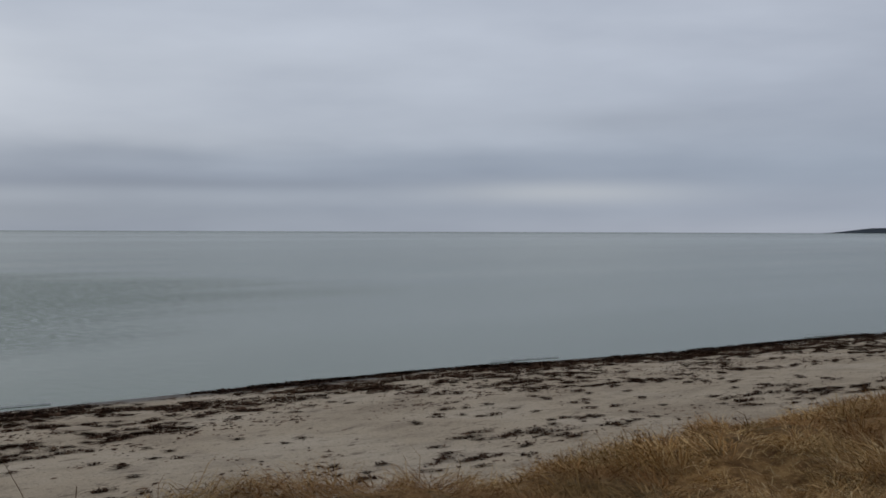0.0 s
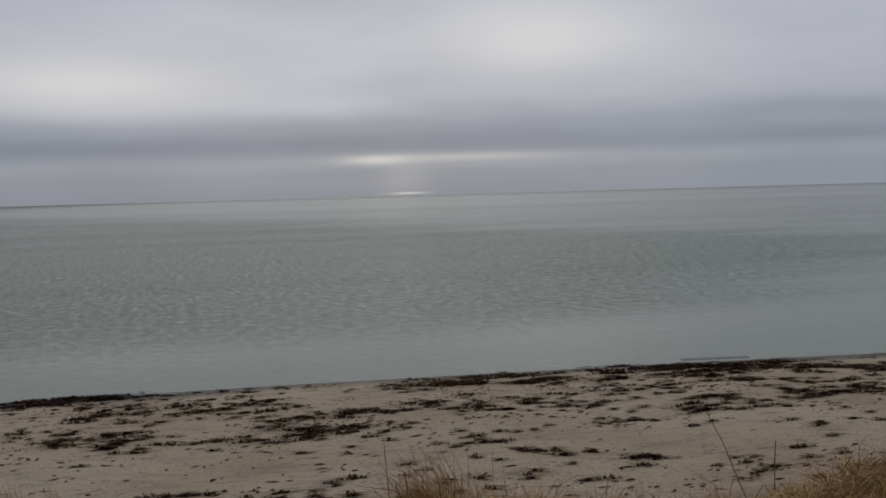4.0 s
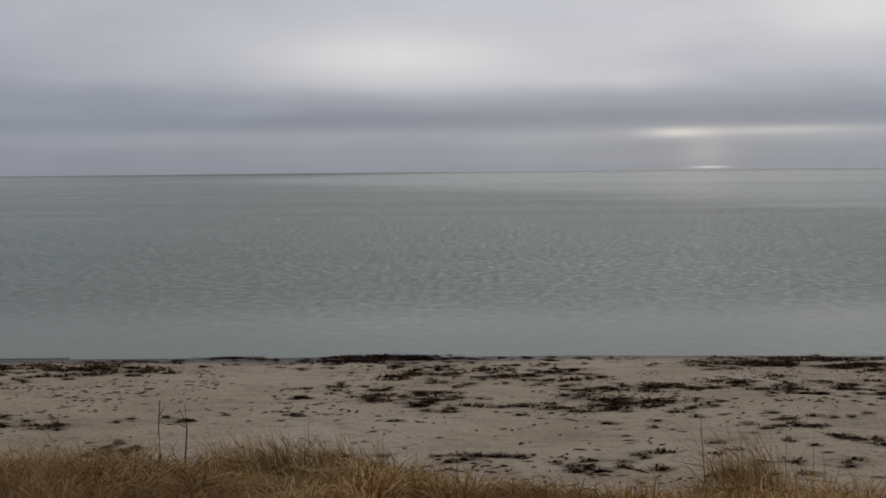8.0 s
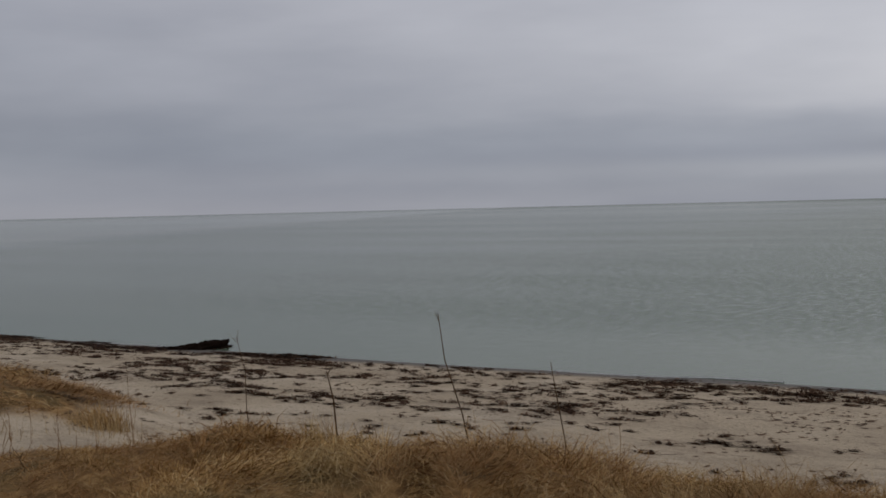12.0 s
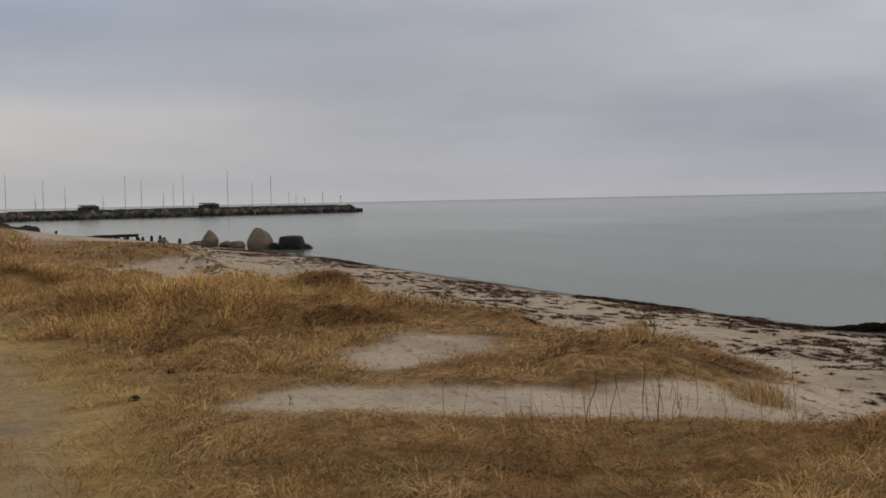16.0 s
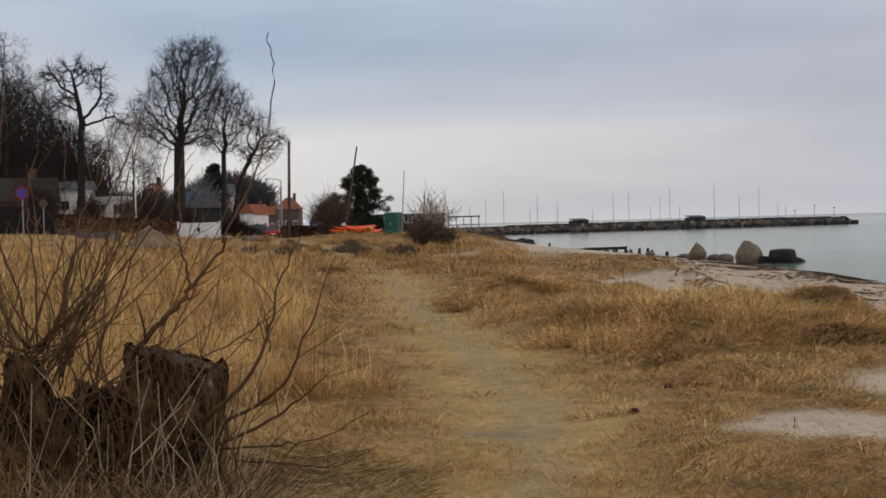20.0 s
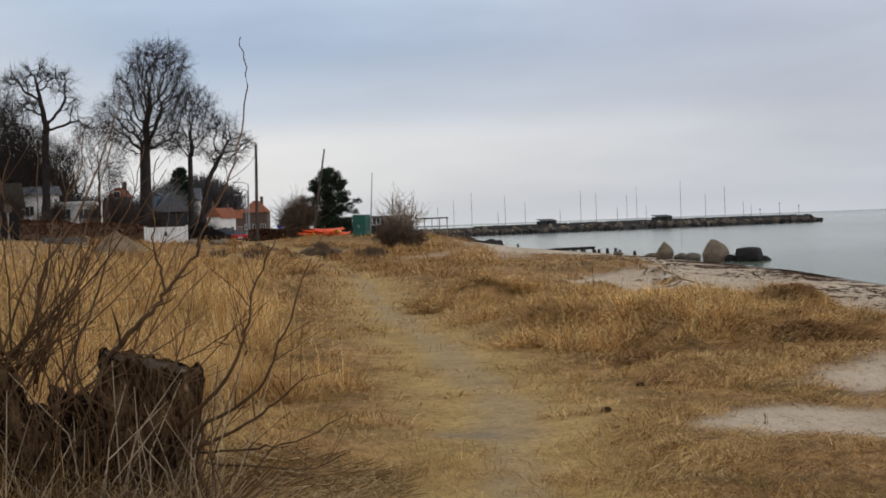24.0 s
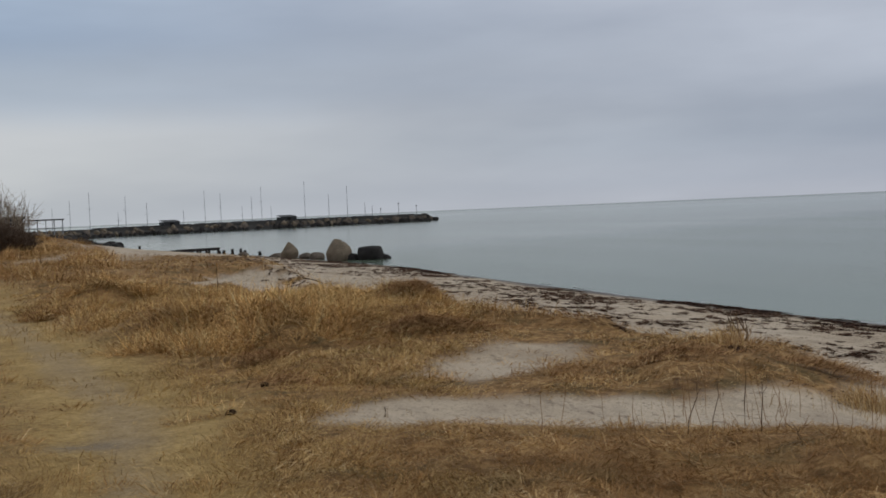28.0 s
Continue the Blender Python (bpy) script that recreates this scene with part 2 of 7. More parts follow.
sand = mix_into(gt, ramp_into(gt, along(1.6, 5.0, 0.65), [(0.48, (0, 0, 0)), (0.66, (0.40, 0.40, 0.40))]), sand, (0.25, 0.19, 0.14))
sand = mix_into(gt, 1.0, sand, ramp_into(gt, sand_fine, [(0.3, (0.8, 0.8, 0.8)), (0.7, (1.15, 1.15, 1.15))]), "MULTIPLY")
fleck = along(6.0, 6.0, 0.72)
fl = ramp_into(gt, fleck, [(0.57, (0, 0, 0)), (0.65, (0.6, 0.6, 0.6))])
bits = noise_tex(gt, 22.0, 3.0, 0.6)
fl2 = ramp_into(gt, bits, [(0.62, (0, 0, 0)), (0.68, (0.7, 0.7, 0.7))])
sand = mix_into(gt, fl, sand, (0.12, 0.085, 0.06))
sand = mix_into(gt, fl2, sand, (0.09, 0.065, 0.05))
straw_n = noise_tex(gt, 7.0, 6.0, 0.7)
straw = ramp_into(gt, straw_n, [(0.28, (0.095, 0.050, 0.021)), (0.45, (0.225, 0.127, 0.052)), (0.6, (0.385, 0.235, 0.100)), (0.75, (0.56, 0.37, 0.175))])
turf = noise_tex(gt, 0.9, 4.0, 0.6)
straw = mix_into(gt, 0.8, straw, mix_into(gt, 1.0, straw, ramp_into(gt, turf, [(0.32, (0.55, 0.52, 0.5)), (0.45, (0.85, 0.80, 0.72)), (0.55, (1.05, 1.0, 0.95)), (0.68, (1.45, 1.45, 1.35))]), "MULTIPLY"))
# dull olive moss between the straw
moss = noise_tex(gt, 1.7, 5.0, 0.62)
straw = mix_into(gt, ramp_into(gt, moss, [(0.51, (0, 0, 0)), (0.63, (0.6, 0.6, 0.6))]), straw, (0.085, 0.066, 0.026))
path_n = noise_tex(gt, 2.2, 5.0, 0.6)
path_c = ramp_into(gt, path_n, [(0.3, (0.315, 0.204, 0.078)), (0.5, (0.425, 0.283, 0.108)), (0.7, (0.52, 0.355, 0.150))])
path_c = mix_into(gt, 0.85, path_c, mix_into(gt, 1.0, path_c, ramp_into(gt, noise_tex(gt, 14.0, 5.0, 0.68), [(0.34, (0.66, 0.62, 0.56)), (0.5, (1, 1, 1)), (0.68, (1.2, 1.2, 1.16))]), "MULTIPLY"))
worn_c = ramp_into(gt, noise_tex(gt, 6.0, 5.0, 0.65), [(0.3, (0.25, 0.180, 0.105)), (0.55, (0.40, 0.295, 0.175)), (0.7, (0.48, 0.36, 0.22))])
path_c = mix_into(gt, ramp_into(gt, cs.outputs[1], [(0.90, (0, 0, 0)), (1.0, (0.62, 0.62, 0.62))]), path_c, worn_c)
path_c = mix_into(gt, 1.0, path_c, ramp_into(gt, sand_fine, [(0.3, (0.78, 0.78, 0.78)), (0.7, (1.18, 1.18, 1.18))]), "MULTIPLY")
path_f = ramp_into(gt, cs.outputs[1], [(0.1, (0, 0, 0)), (0.75, (0.95, 0.95, 0.95))])
col = mix_into(gt, cs.outputs[0], sand, straw)
col = mix_into(gt, path_f, col, path_c)
col = mix_into(gt, cs.outputs[2], col, (0.135, 0.115, 0.098))
gt.links.new(col, gb.inputs["Base Color"])
rr = gt.nodes.new("ShaderNodeMapRange")
rr.inputs["To Min"].default_value, rr.inputs["To Max"].default_value = 0.92, 0.6
gt.links.new(cs.outputs[2], rr.inputs["Value"])
gt.links.new(rr.outputs[0], gb.inputs["Roughness"])
relief_n = noise_tex(gt, 9.0, 7.0, 0.65)
bump_into(gt, gb, relief_n, 0.6, 0.05)

# the sea: a ruffled patch off the beach, calm paler lanes round it, greenish grey body under a gloss that never quite closes
M_WATER = bpy.data.materials.new("sea_water")
M_WATER.use_nodes = True
tt = M_WATER.node_tree
tt.nodes.clear()
tc = tt.nodes.new("ShaderNodeTexCoord")


def tmath(op, a, b=0.0, c=None):
    n = tt.nodes.new("ShaderNodeMath")
    n.operation = op
    for i, v in enumerate((a, b) if c is None else (a, b, c)):
        if isinstance(v, (int, float)):
            n.inputs[i].default_value = v
        else:
            tt.links.new(v, n.inputs[i])
    return n.outputs[0]


def trange(v, a, b, lo=0.0, hi=1.0):
    n = tt.nodes.new("ShaderNodeMapRange")
    n.interpolation_type = "SMOOTHSTEP"
    for sock, k in zip(n.inputs[1:5], (a, b, lo, hi)):
        sock.default_value = k
    tt.links.new(v, n.inputs[0])
    return n.outputs[0]


def tdot(axis):
    n = tt.nodes.new("ShaderNodeVectorMath")
    n.operation = "DOT_PRODUCT"
    tt.links.new(tc.outputs["Object"], n.inputs[0])
    n.inputs[1].default_value = axis
    return n.outputs["Value"]


def tnoise(scale, detail, rough, size):
    """Noise in the shore's own axes; size: metres along the shore and off it."""
    mp = tt.nodes.new("ShaderNodeMapping")
    mp.vector_type = "TEXTURE"
    mp.inputs["Rotation"].default_value = (0, 0, radians(46))
    mp.inputs["Scale"].default_value = (*size, 1.0)
    tt.links.new(tc.outputs["Object"], mp.inputs[0])
    n = tt.nodes.new("ShaderNodeTexNoise")
    n.inputs["Scale"].default_value, n.inputs["Detail"].default_value, n.inputs["Roughness"].default_value = scale, detail, rough
    tt.links.new(mp.outputs[0], n.inputs["Vector"])
    return n.outputs[0]


shore_u, shore_w = tdot((0.69, 0.72, 0.0)), tdot((-0.72, 0.69, 0.0))
far_n = tt.nodes.new("ShaderNodeVectorMath")
far_n.operation = "LENGTH"
tt.links.new(tc.outputs["Object"], far_n.inputs[0])
far_out = far_n.outputs["Value"]
# how far along the shore the ruffled patch reaches, by the distance off it
reach_c = ramp_into(tt, tmath("DIVIDE", shore_w, 400.0), [(p, ((v + 100) / 200,) * 3) for p, v in
                    ((0.045, 0), (0.055, 8), (0.07, 15), (0.085, 25), (0.11, 34), (0.155, 36), (0.20, 24), (0.33, 15), (1.0, -95))])
reach_u = tmath("SUBTRACT", tmath("MULTIPLY", reach_c, 200.0), 100.0)
blur = tmath("MULTIPLY", tmath("SUBTRACT", tnoise(1.0, 3.0, 0.5, (30.0, 9.0)), 0.5), 26.0)
wide_off = tmath("ADD", tmath("MULTIPLY", shore_w, 0.07), 8.0)
r_far = trange(tmath("DIVIDE", tmath("ADD", tmath("SUBTRACT", reach_u, shore_u), blur), wide_off), -1.0, 1.0)
r_left = trange(tmath("DIVIDE", tmath("ADD", tmath("ADD", shore_u, tmath("MULTIPLY", shore_w, 0.28)), tmath("ADD", blur, 12.0)), tmath("MULTIPLY", wide_off, 2.0)), -1.0, 1.0)
r_near = trange(shore_w, 17.5, 27.0)
ruffle = tmath("MULTIPLY", tmath("MULTIPLY", r_far, r_left), r_near)
# long lanes of calmer and rougher water lying along the shore
lane = tnoise(1.0, 3.0, 0.55, (170.0, 17.0))
lane_far = tnoise(1.0, 2.0, 0.45, (1100.0, 190.0))
waves = tmath("MULTIPLY_ADD", tnoise(5.5, 4.0, 0.6, (0.46, 1.0)), 0.45, tnoise(1.5, 5.0, 0.6, (0.46, 1.0)))
fade = trange(far_out, 40.0, 260.0, 1.0, 0.4)
wb = tt.nodes.new("ShaderNodeBump")
wb.inputs["Distance"].default_value = 0.40
tt.links.new(waves, wb.inputs["Height"])
tt.links.new(tmath("MULTIPLY", fade, tmath("ADD", 0.022, tmath("MULTIPLY", ruffle, 0.12))), wb.inputs["Strength"])
body = tt.nodes.new("ShaderNodeBsdfDiffuse")
shade = noise_tex(tt, 0.012, 3.0, 0.5)
tt.links.new(ramp_into(tt, shade, [(0.35, (0.124, 0.160, 0.112)), (0.65, (0.142, 0.178, 0.126))]), body.inputs["Color"])
gloss = tt.nodes.new("ShaderNodeBsdfGlossy")
gloss.inputs["Roughness"].default_value = 0.12
gloss.inputs["Color"].default_value = (0.97, 0.97, 0.94, 1)
fres = tt.nodes.new("ShaderNodeFresnel")
fres.inputs["IOR"].default_value = 1.333
for n in (body, gloss, fres):
    tt.links.new(wb.outputs[0], n.inputs["Normal"])
# calm lanes close to a mirror, ruffled water and the choppy distance less so
mirror = tmath("ADD", 0.745, tmath("MULTIPLY", ruffle, -0.19))
mirror = tmath("ADD", mirror, tmath("MULTIPLY", tmath("SUBTRACT", lane, 0.5), trange(far_out, 60.0, 300.0, 0.22, 0.06)))
mirror = tmath("ADD", mirror, tmath("MULTIPLY", tmath("MULTIPLY", tmath("SUBTRACT", lane_far, 0.5), trange(far_out, 70.0, 200.0)), 0.42))
mirror = tmath("ADD", mirror, trange(far_out, 300.0, 2200.0, 0.0, -0.26))
bay = trange(tmath("SUBTRACT", tmath("MULTIPLY", shore_u, -1.0), tmath("MULTIPLY", shore_w, 0.6)), 45.0, 75.0, 0.0, 0.13)
mirror = tmath("ADD", mirror, bay)
paws = trange(tnoise(3.4, 4.0, 0.62, (0.75, 1.5)), 0.3, 0.7, -0.38, 0.32)
mirror = tmath("MULTIPLY", mirror, tmath("ADD", 1.0, tmath("MULTIPLY", paws, tmath("MULTIPLY", fade, tmath("ADD", 0.06, tmath("MULTIPLY", ruffle, 0.85))))))
wmx = tt.nodes.new("ShaderNodeMixShader")
tt.links.new(tmath("MULTIPLY", fres.outputs[0], mirror), wmx.inputs[0])
tt.links.new(body.outputs[0], wmx.inputs[1])
tt.links.new(gloss.outputs[0], wmx.inputs[2])
tt.links.new(wmx.outputs[0], tt.nodes.new("ShaderNodeOutputMaterial").inputs[0])

STRAW = [(0.0, (0.140, 0.069, 0.026)), (0.3, (0.37, 0.202, 0.074)), (0.6, (0.58, 0.358, 0.142)), (0.85, (0.72, 0.49, 0.225)), (1.0, (0.82, 0.63, 0.36))]
M_GRASS = island("dry_grass", STRAW, 0.85, 0.08, (0.7, 0.7, (0.25, 0.125, 0.052)))
M_TALL = island("tall_dry_grass", [(p, (min(r * 1.2, 0.85), g * 1.21, b * 1.18)) for p, (r, g, b) in STRAW], 0.85, 0.08, (0.35, 0.3, (0.30, 0.185, 0.075)))
M_LAWN = island("trodden_grass", [(0.0, (0.20, 0.114, 0.042)), (0.5, (0.51, 0.318, 0.116)), (1.0, (0.74, 0.52, 0.23))], 0.85, 0.1, (0.6, 0.4, (0.42, 0.28, 0.115)))
M_WEEDDRY = island("dried_seaweed", [(0.0, (0.032, 0.017, 0.011)), (0.5, (0.092, 0.050, 0.032)), (1.0, (0.21, 0.130, 0.082))], 0.9, 0.05)
M_MATTED = island("dead_brown_grass", [(0.0, (0.16, 0.082, 0.033)), (0.6, (0.40, 0.22, 0.095)), (1.0, (0.62, 0.39, 0.18))], 0.85, 0.08)
M_OLDSTRAW = island("grey_dead_stems", [(0.0, (0.17, 0.10, 0.045)), (0.5, (0.36, 0.235, 0.11)), (1.0, (0.60, 0.45, 0.26))], 0.85, 0.08)
M_PALESTEM = worn("bleached_dead_stems", (0.36, 0.275, 0.185), 5.0, 0.4, 0.9, 0.1, bump=0)
M_WEED = island("seaweed", [(0.0, (0.018, 0.010, 0.007)), (0.6, (0.050, 0.027, 0.018)), (1.0, (0.13, 0.072, 0.046))], 0.9, 0.05)
M_BANKWEED = island("rotting_seaweed", [(0.0, (0.008, 0.005, 0.004)), (1.0, (0.030, 0.017, 0.011))], 0.95, 0.02)
M_BARK = worn("grey_brown_bark", (0.055, 0.042, 0.034), 4.0, 0.35, 0.9, 0.2, bump=0.6, bump_dist=0.03)
M_TWIG = worn("willow_shoots", (0.125, 0.069, 0.032), 6.0, 0.35, 0.7, 0.3, bump=0.2)
# darker copy of the rotten wood, with the shade of the hollows in its colour
M_ROTSHADE = worn("shaded_rotten_wood", (0.045, 0.028, 0.017), 9.0, 0.8, 0.95, 0.1, bump=1.0, bump_dist=0.03)
M_ROTTEN, rt_, rb_ = stuff("rotten_wood", 0.95, 0.12)
grain = noise_tex(rt_, 12.0, 8.0, 0.72, (1.0, 1.0, 0.28))
patchy = noise_tex(rt_, 3.2, 4.0, 0.6)
# wood grain; its near-black end also paints in the shade of crevices
rc_ = ramp_into(rt_, grain, [(0.38, (0.010, 0.006, 0.004)), (0.47, (0.060, 0.036, 0.020)), (0.57, (0.155, 0.100, 0.056)), (0.72, (0.36, 0.27, 0.18))])
rc_ = mix_into(rt_, 1.0, rc_, ramp_into(rt_, patchy, [(0.35, (0.5, 0.45, 0.4)), (0.55, (1.0, 0.95, 0.85)), (0.7, (1.3, 1.3, 1.25))]), "MULTIPLY")
rt_.links.new(rc_, rb_.inputs["Base Color"])
bump_into(rt_, rb_, grain, 1.0, 0.05)
M_ROTTOP = worn("weathered_cut_wood", (0.075, 0.053, 0.036), 7.0, 0.5, 0.9, 0.2, bump=0.9, bump_dist=0.02)
M_TREE = worn("bare_tree_bark", (0.034, 0.028, 0.025), 1.5, 0.3, 0.95, 0.15, bump=0.4, bump_dist=0.03)
M_NEEDLE = island("pine_needles", [(0.0, (0.010, 0.018, 0.011)), (0.7, (0.022, 0.036, 0.020)), (1.0, (0.04, 0.055, 0.03))], 0.8, 0.2)
M_ROCK = worn("tan_granite", (0.165, 0.128, 0.088), 1.6, 0.28, 0.85, 0.3, bump=0.7, bump_dist=0.05)
M_HEAP = worn("tan_earth_heap", (0.20, 0.142, 0.088), 2.0, 0.3, 0.95, 0.1, bump=0.8, bump_dist=0.06)
M_ROCKD = worn("dark_wet_rock", (0.028, 0.025, 0.023), 1.8, 0.4, 0.88, 0.15, bump=0.8, bump_dist=0.06)
M_ROCKM = worn("brown_grey_rock", (0.115, 0.09, 0.068), 1.8, 0.35, 0.85, 0.3, bump=0.8, bump_dist=0.06)
M_OLDWOOD = worn("tarred_old_timber", (0.028, 0.024, 0.022), 4.0, 0.4, 0.9, 0.2, bump=0.5)
M_CONC = worn("weathered_concrete", (0.052, 0.048, 0.044), 0.8, 0.3, 0.9, 0.2, bump=0.4)
M_TARSHED = worn("black_painted_boards", (0.025, 0.025, 0.026), 2.0, 0.3, 0.7, 0.3, stretch=(1, 1, 0.2))
M_ROOFFELT = worn("grey_roofing_felt", (0.09, 0.09, 0.09), 2.0, 0.3, 0.85, 0.2)
M_MAST = worn("pale_aluminium_mast", (0.30, 0.31, 0.33), 2.0, 0.2, 0.45, 0.5, 0.5, bump=0)
M_HULL = worn("white_hull", (0.62, 0.62, 0.60), 2.0, 0.15, 0.4, 0.5, bump=0)
M_WHITE = worn("white_painted_render", (0.66, 0.66, 0.64), 1.2, 0.14, 0.8, 0.3, bump=0.2)
M_WHITEWOOD = worn("white_painted_boards", (0.70, 0.70, 0.68), 1.5, 0.15, 0.6, 0.3, bump=0.2, stretch=(1, 1, 0.2))
M_TILE = worn("orange_roof_tiles", (0.235, 0.082, 0.042), 2.5, 0.35, 0.8, 0.3, bump=0.4)
M_SLATE = worn("grey_slate_roof", (0.085, 0.09, 0.10), 2.0, 0.3, 0.7, 0.3)
M_BRICK = worn("dull_brick_wall", (0.115, 0.08, 0.062), 4.0, 0.3, 0.9, 0.2)
M_BLUEGREY = worn("blue_grey_cladding", (0.13, 0.19, 0.25), 2.0, 0.2, 0.7, 0.3)
M_BLACKCLAD = worn("black_cladding", (0.02, 0.021, 0.024), 2.0, 0.3, 0.7, 0.3)
M_WINDOW, _t, _b = stuff("window_glass", 0.08, 0.6)
_b.inputs["Base Color"].default_value = (0.03, 0.035, 0.04, 1)
M_HEDGE = island("brown_beech_hedge", [(0.0, (0.035, 0.014, 0.009)), (0.6, (0.085, 0.036, 0.020)), (1.0, (0.14, 0.066, 0.036))], 0.9, 0.1)
M_FENCE = worn("dark_board_fence", (0.013, 0.011, 0.010), 2.0, 0.4, 0.9, 0.2, stretch=(1, 1, 0.2))
M_GREEN = worn("green_painted_metal", (0.012, 0.105, 0.075), 1.5, 0.2, 0.55, 0.4, bump=0.1)
M_ORANGE = worn("orange_plastic", (0.75, 0.085, 0.012), 1.5, 0.15, 0.4, 0.5, bump=0)
M_YELLOW = worn("yellow_plastic", (0.75, 0.40, 0.03), 1.5, 0.15, 0.4, 0.5, bump=0)
M_DARK = worn("dark_rubber", (0.015, 0.015, 0.016), 3.0, 0.3, 0.7, 0.3, bump=0)
M_POLE = worn("weathered_pole_wood", (0.085, 0.07, 0.058), 2.0, 0.3, 0.9, 0.2, stretch=(1, 1, 0.2))
M_METAL = worn("galvanised_steel", (0.30, 0.31, 0.32), 2.0, 0.2, 0.5, 0.5, 0.7, bump=0)
M_REDCAR = worn("red_car_paint", (0.42, 0.018, 0.022), 0.7, 0.08, 0.25, 0.5, bump=0)
M_BLUECAR = worn("dark_blue_car_paint", (0.02, 0.03, 0.05), 0.7, 0.08, 0.25, 0.5, bump=0)
M_SIGNBLUE = worn("blue_sign_face", (0.015, 0.05, 0.35), 2.0, 0.08, 0.5, 0.4, bump=0)
M_SIGNRED = worn("red_sign_ring", (0.26, 0.012, 0.014), 2.0, 0.08, 0.5, 0.4, bump=0)
M_BUSH = worn("pale_bush_twigs", (0.34, 0.28, 0.215), 2.0, 0.3, 0.9, 0.2, bump=0)
M_GREYTWIG = worn("pale_grey_twigs", (0.20, 0.20, 0.20), 2.0, 0.3, 0.9, 0.2, bump=0)
M_WOODS = worn("brown_bare_woodland", (0.074, 0.056, 0.046), 0.3, 0.3, 0.95, 0.1, bump=0)
M_FARWOODS = worn("grey_far_woodland", (0.085, 0.080, 0.082), 0.3, 0.25, 0.95, 0.1, bump=0)
M_BUSHD = worn("brown_bush_twigs", (0.125, 0.086, 0.060), 2.0, 0.35, 0.9, 0.2, bump=0)
M_ROAD = worn("asphalt", (0.055, 0.055, 0.058), 1.0, 0.2, 0.9, 0.2)
M_FOAM = worn("foam", (0.46, 0.46, 0.45), 6.0, 0.2, 0.7, 0.3, bump=0.3)
M_FARLAND = worn("far_wooded_shore", (0.075, 0.085, 0.10), 0.02, 0.2, 1.0, 0.0, bump=0)

# ---- plan of the ground ----
SHORE = np.array([(900, 800), (60, 74), (24, 41), (11.5, 30.3), (5.2, 25.5), (0.3, 22.3), (-3.4, 19.2), (-6.6, 16.4), (-10.7, 12.5), (-13.4, 9.6), (-16.4, 6.4),
                  (-18.9, 3.3), (-22.7, -0.9), (-26.9, -5.4), (-29.7, -8.3), (-36.5, -14.9), (-41.6, -19.8), (-49.6, -27.3), (-62.4, -42),
                  (-70, -53.5), (-84.7, -74), (-108, -100), (-150, -142), (-185, -172), (-260, -260), (-900, -1500)], float)
# the seaward edge of the dry grass
EDGE = np.array([(40, 46), (12, 21), (4.9, 12.8), (3.6, 11.7), (2.1, 10.7), (1.1, 9.4), (0.2, 7.9), (-1.2, 7.4), (-1.8, 7.0), (-2.3, 6.1), (-3.2, 5.9),
                 (-3.8, 5.3), (-3.9, 4.6), (-5.1, 4.5), (-5.8, 4.0), (-6.3, 3.4), (-6.9, 3.0), (-7.8, 2.3), (-8.4, 1.4), (-9.1, 0.5), (-9.5, -0.5),
                 (-10.8, -1.4), (-12.8, -1.7), (-14.0, -2.1), (-15.3, -4.4), (-16.3, -6.0), (-17.6, -8.3), (-20.4, -12.0), (-21.4, -16.2), (-23.0, -19.5),
                 (-27.0, -23.2), (-31.5, -24.2), (-31.1, -21.0), (-28.4, -18.2), (-36.4, -24.5), (-43, -30), (-46, -38), (-52, -47.5), (-64, -62), (-84, -82), (-110, -108), (-260, -280)], float)
EDGE_RING = np.vstack([EDGE, [(-260, -3000), (3000, -3000), (3000, 3000), (60, 66)]])
SAND_A = np.array([(-7.65, -5.0), (-7.65, -4.5), (-7.95, -3.7), (-8.25, -2.9), (-8.9, -1.9), (-9.1, -0.9), (-9.4, -0.2), (-10.7, -0.3), (-11.1, -2.0), (-9.8, -2.7), (-9.6, -3.4), (-9.25, -4.4), (-8.55, -5.25)], float)
SAND_B = np.array([(-9.9, -5.35), (-9.4, -4.6), (-10.4, -4.5), (-11.7, -4.2), (-12.9, -4.6), (-13.3, -5.5), (-13.5, -6.3), (-12.2, -5.7), (-10.8, -5.7)], float)
SAND_D = np.array([(-37, -33.8), (-39.8, -42.2), (-45.5, -45.3), (-50.6, -47), (-56, -50), (-46, -38.9), (-40.2, -34)], float)
MOUND = np.array([(-9.8, -8.2), (-11.4, -7.2), (-14.8, -7.2), (-19.2, -9.6), (-22.4, -15.2), (-22.5, -19), (-17.2, -17.5), (-12.5, -12.2)], float)
TRACK = np.array([(3.0, 3.5), (0.4, 0.4), (-2.6, -2.4), (-5.15, -4.75), (-6.1, -5.65), (-7.5, -6.9), (-8.45, -7.95), (-9.55, -9.3), (-10.8, -11.1), (-13.1, -14.1), (-17.2, -19.1), (-24.6, -27.9), (-30.5, -36.4), (-40, -50), (-44, -60)], float)


def to_line(px, py, line):
    """Distance to a polyline, and the side: positive on its left."""
    best = np.full(px.shape, 1e18)
    side = np.zeros(px.shape)
    for (ax, ay), (bx, by) in zip(line[:-1], line[1:]):
        dx, dy = bx - ax, by - ay
        k = np.clip(((px - ax) * dx + (py - ay) * dy) / (dx * dx + dy * dy), 0, 1)
        d = (px - ax - k * dx) ** 2 + (py - ay - k * dy) ** 2
        c = dx * (py - ay) - dy * (px - ax)
        near = d < best
        best = np.where(near, d, best)
        side = np.where(near, np.sign(c), side)
    return np.sqrt(best), side


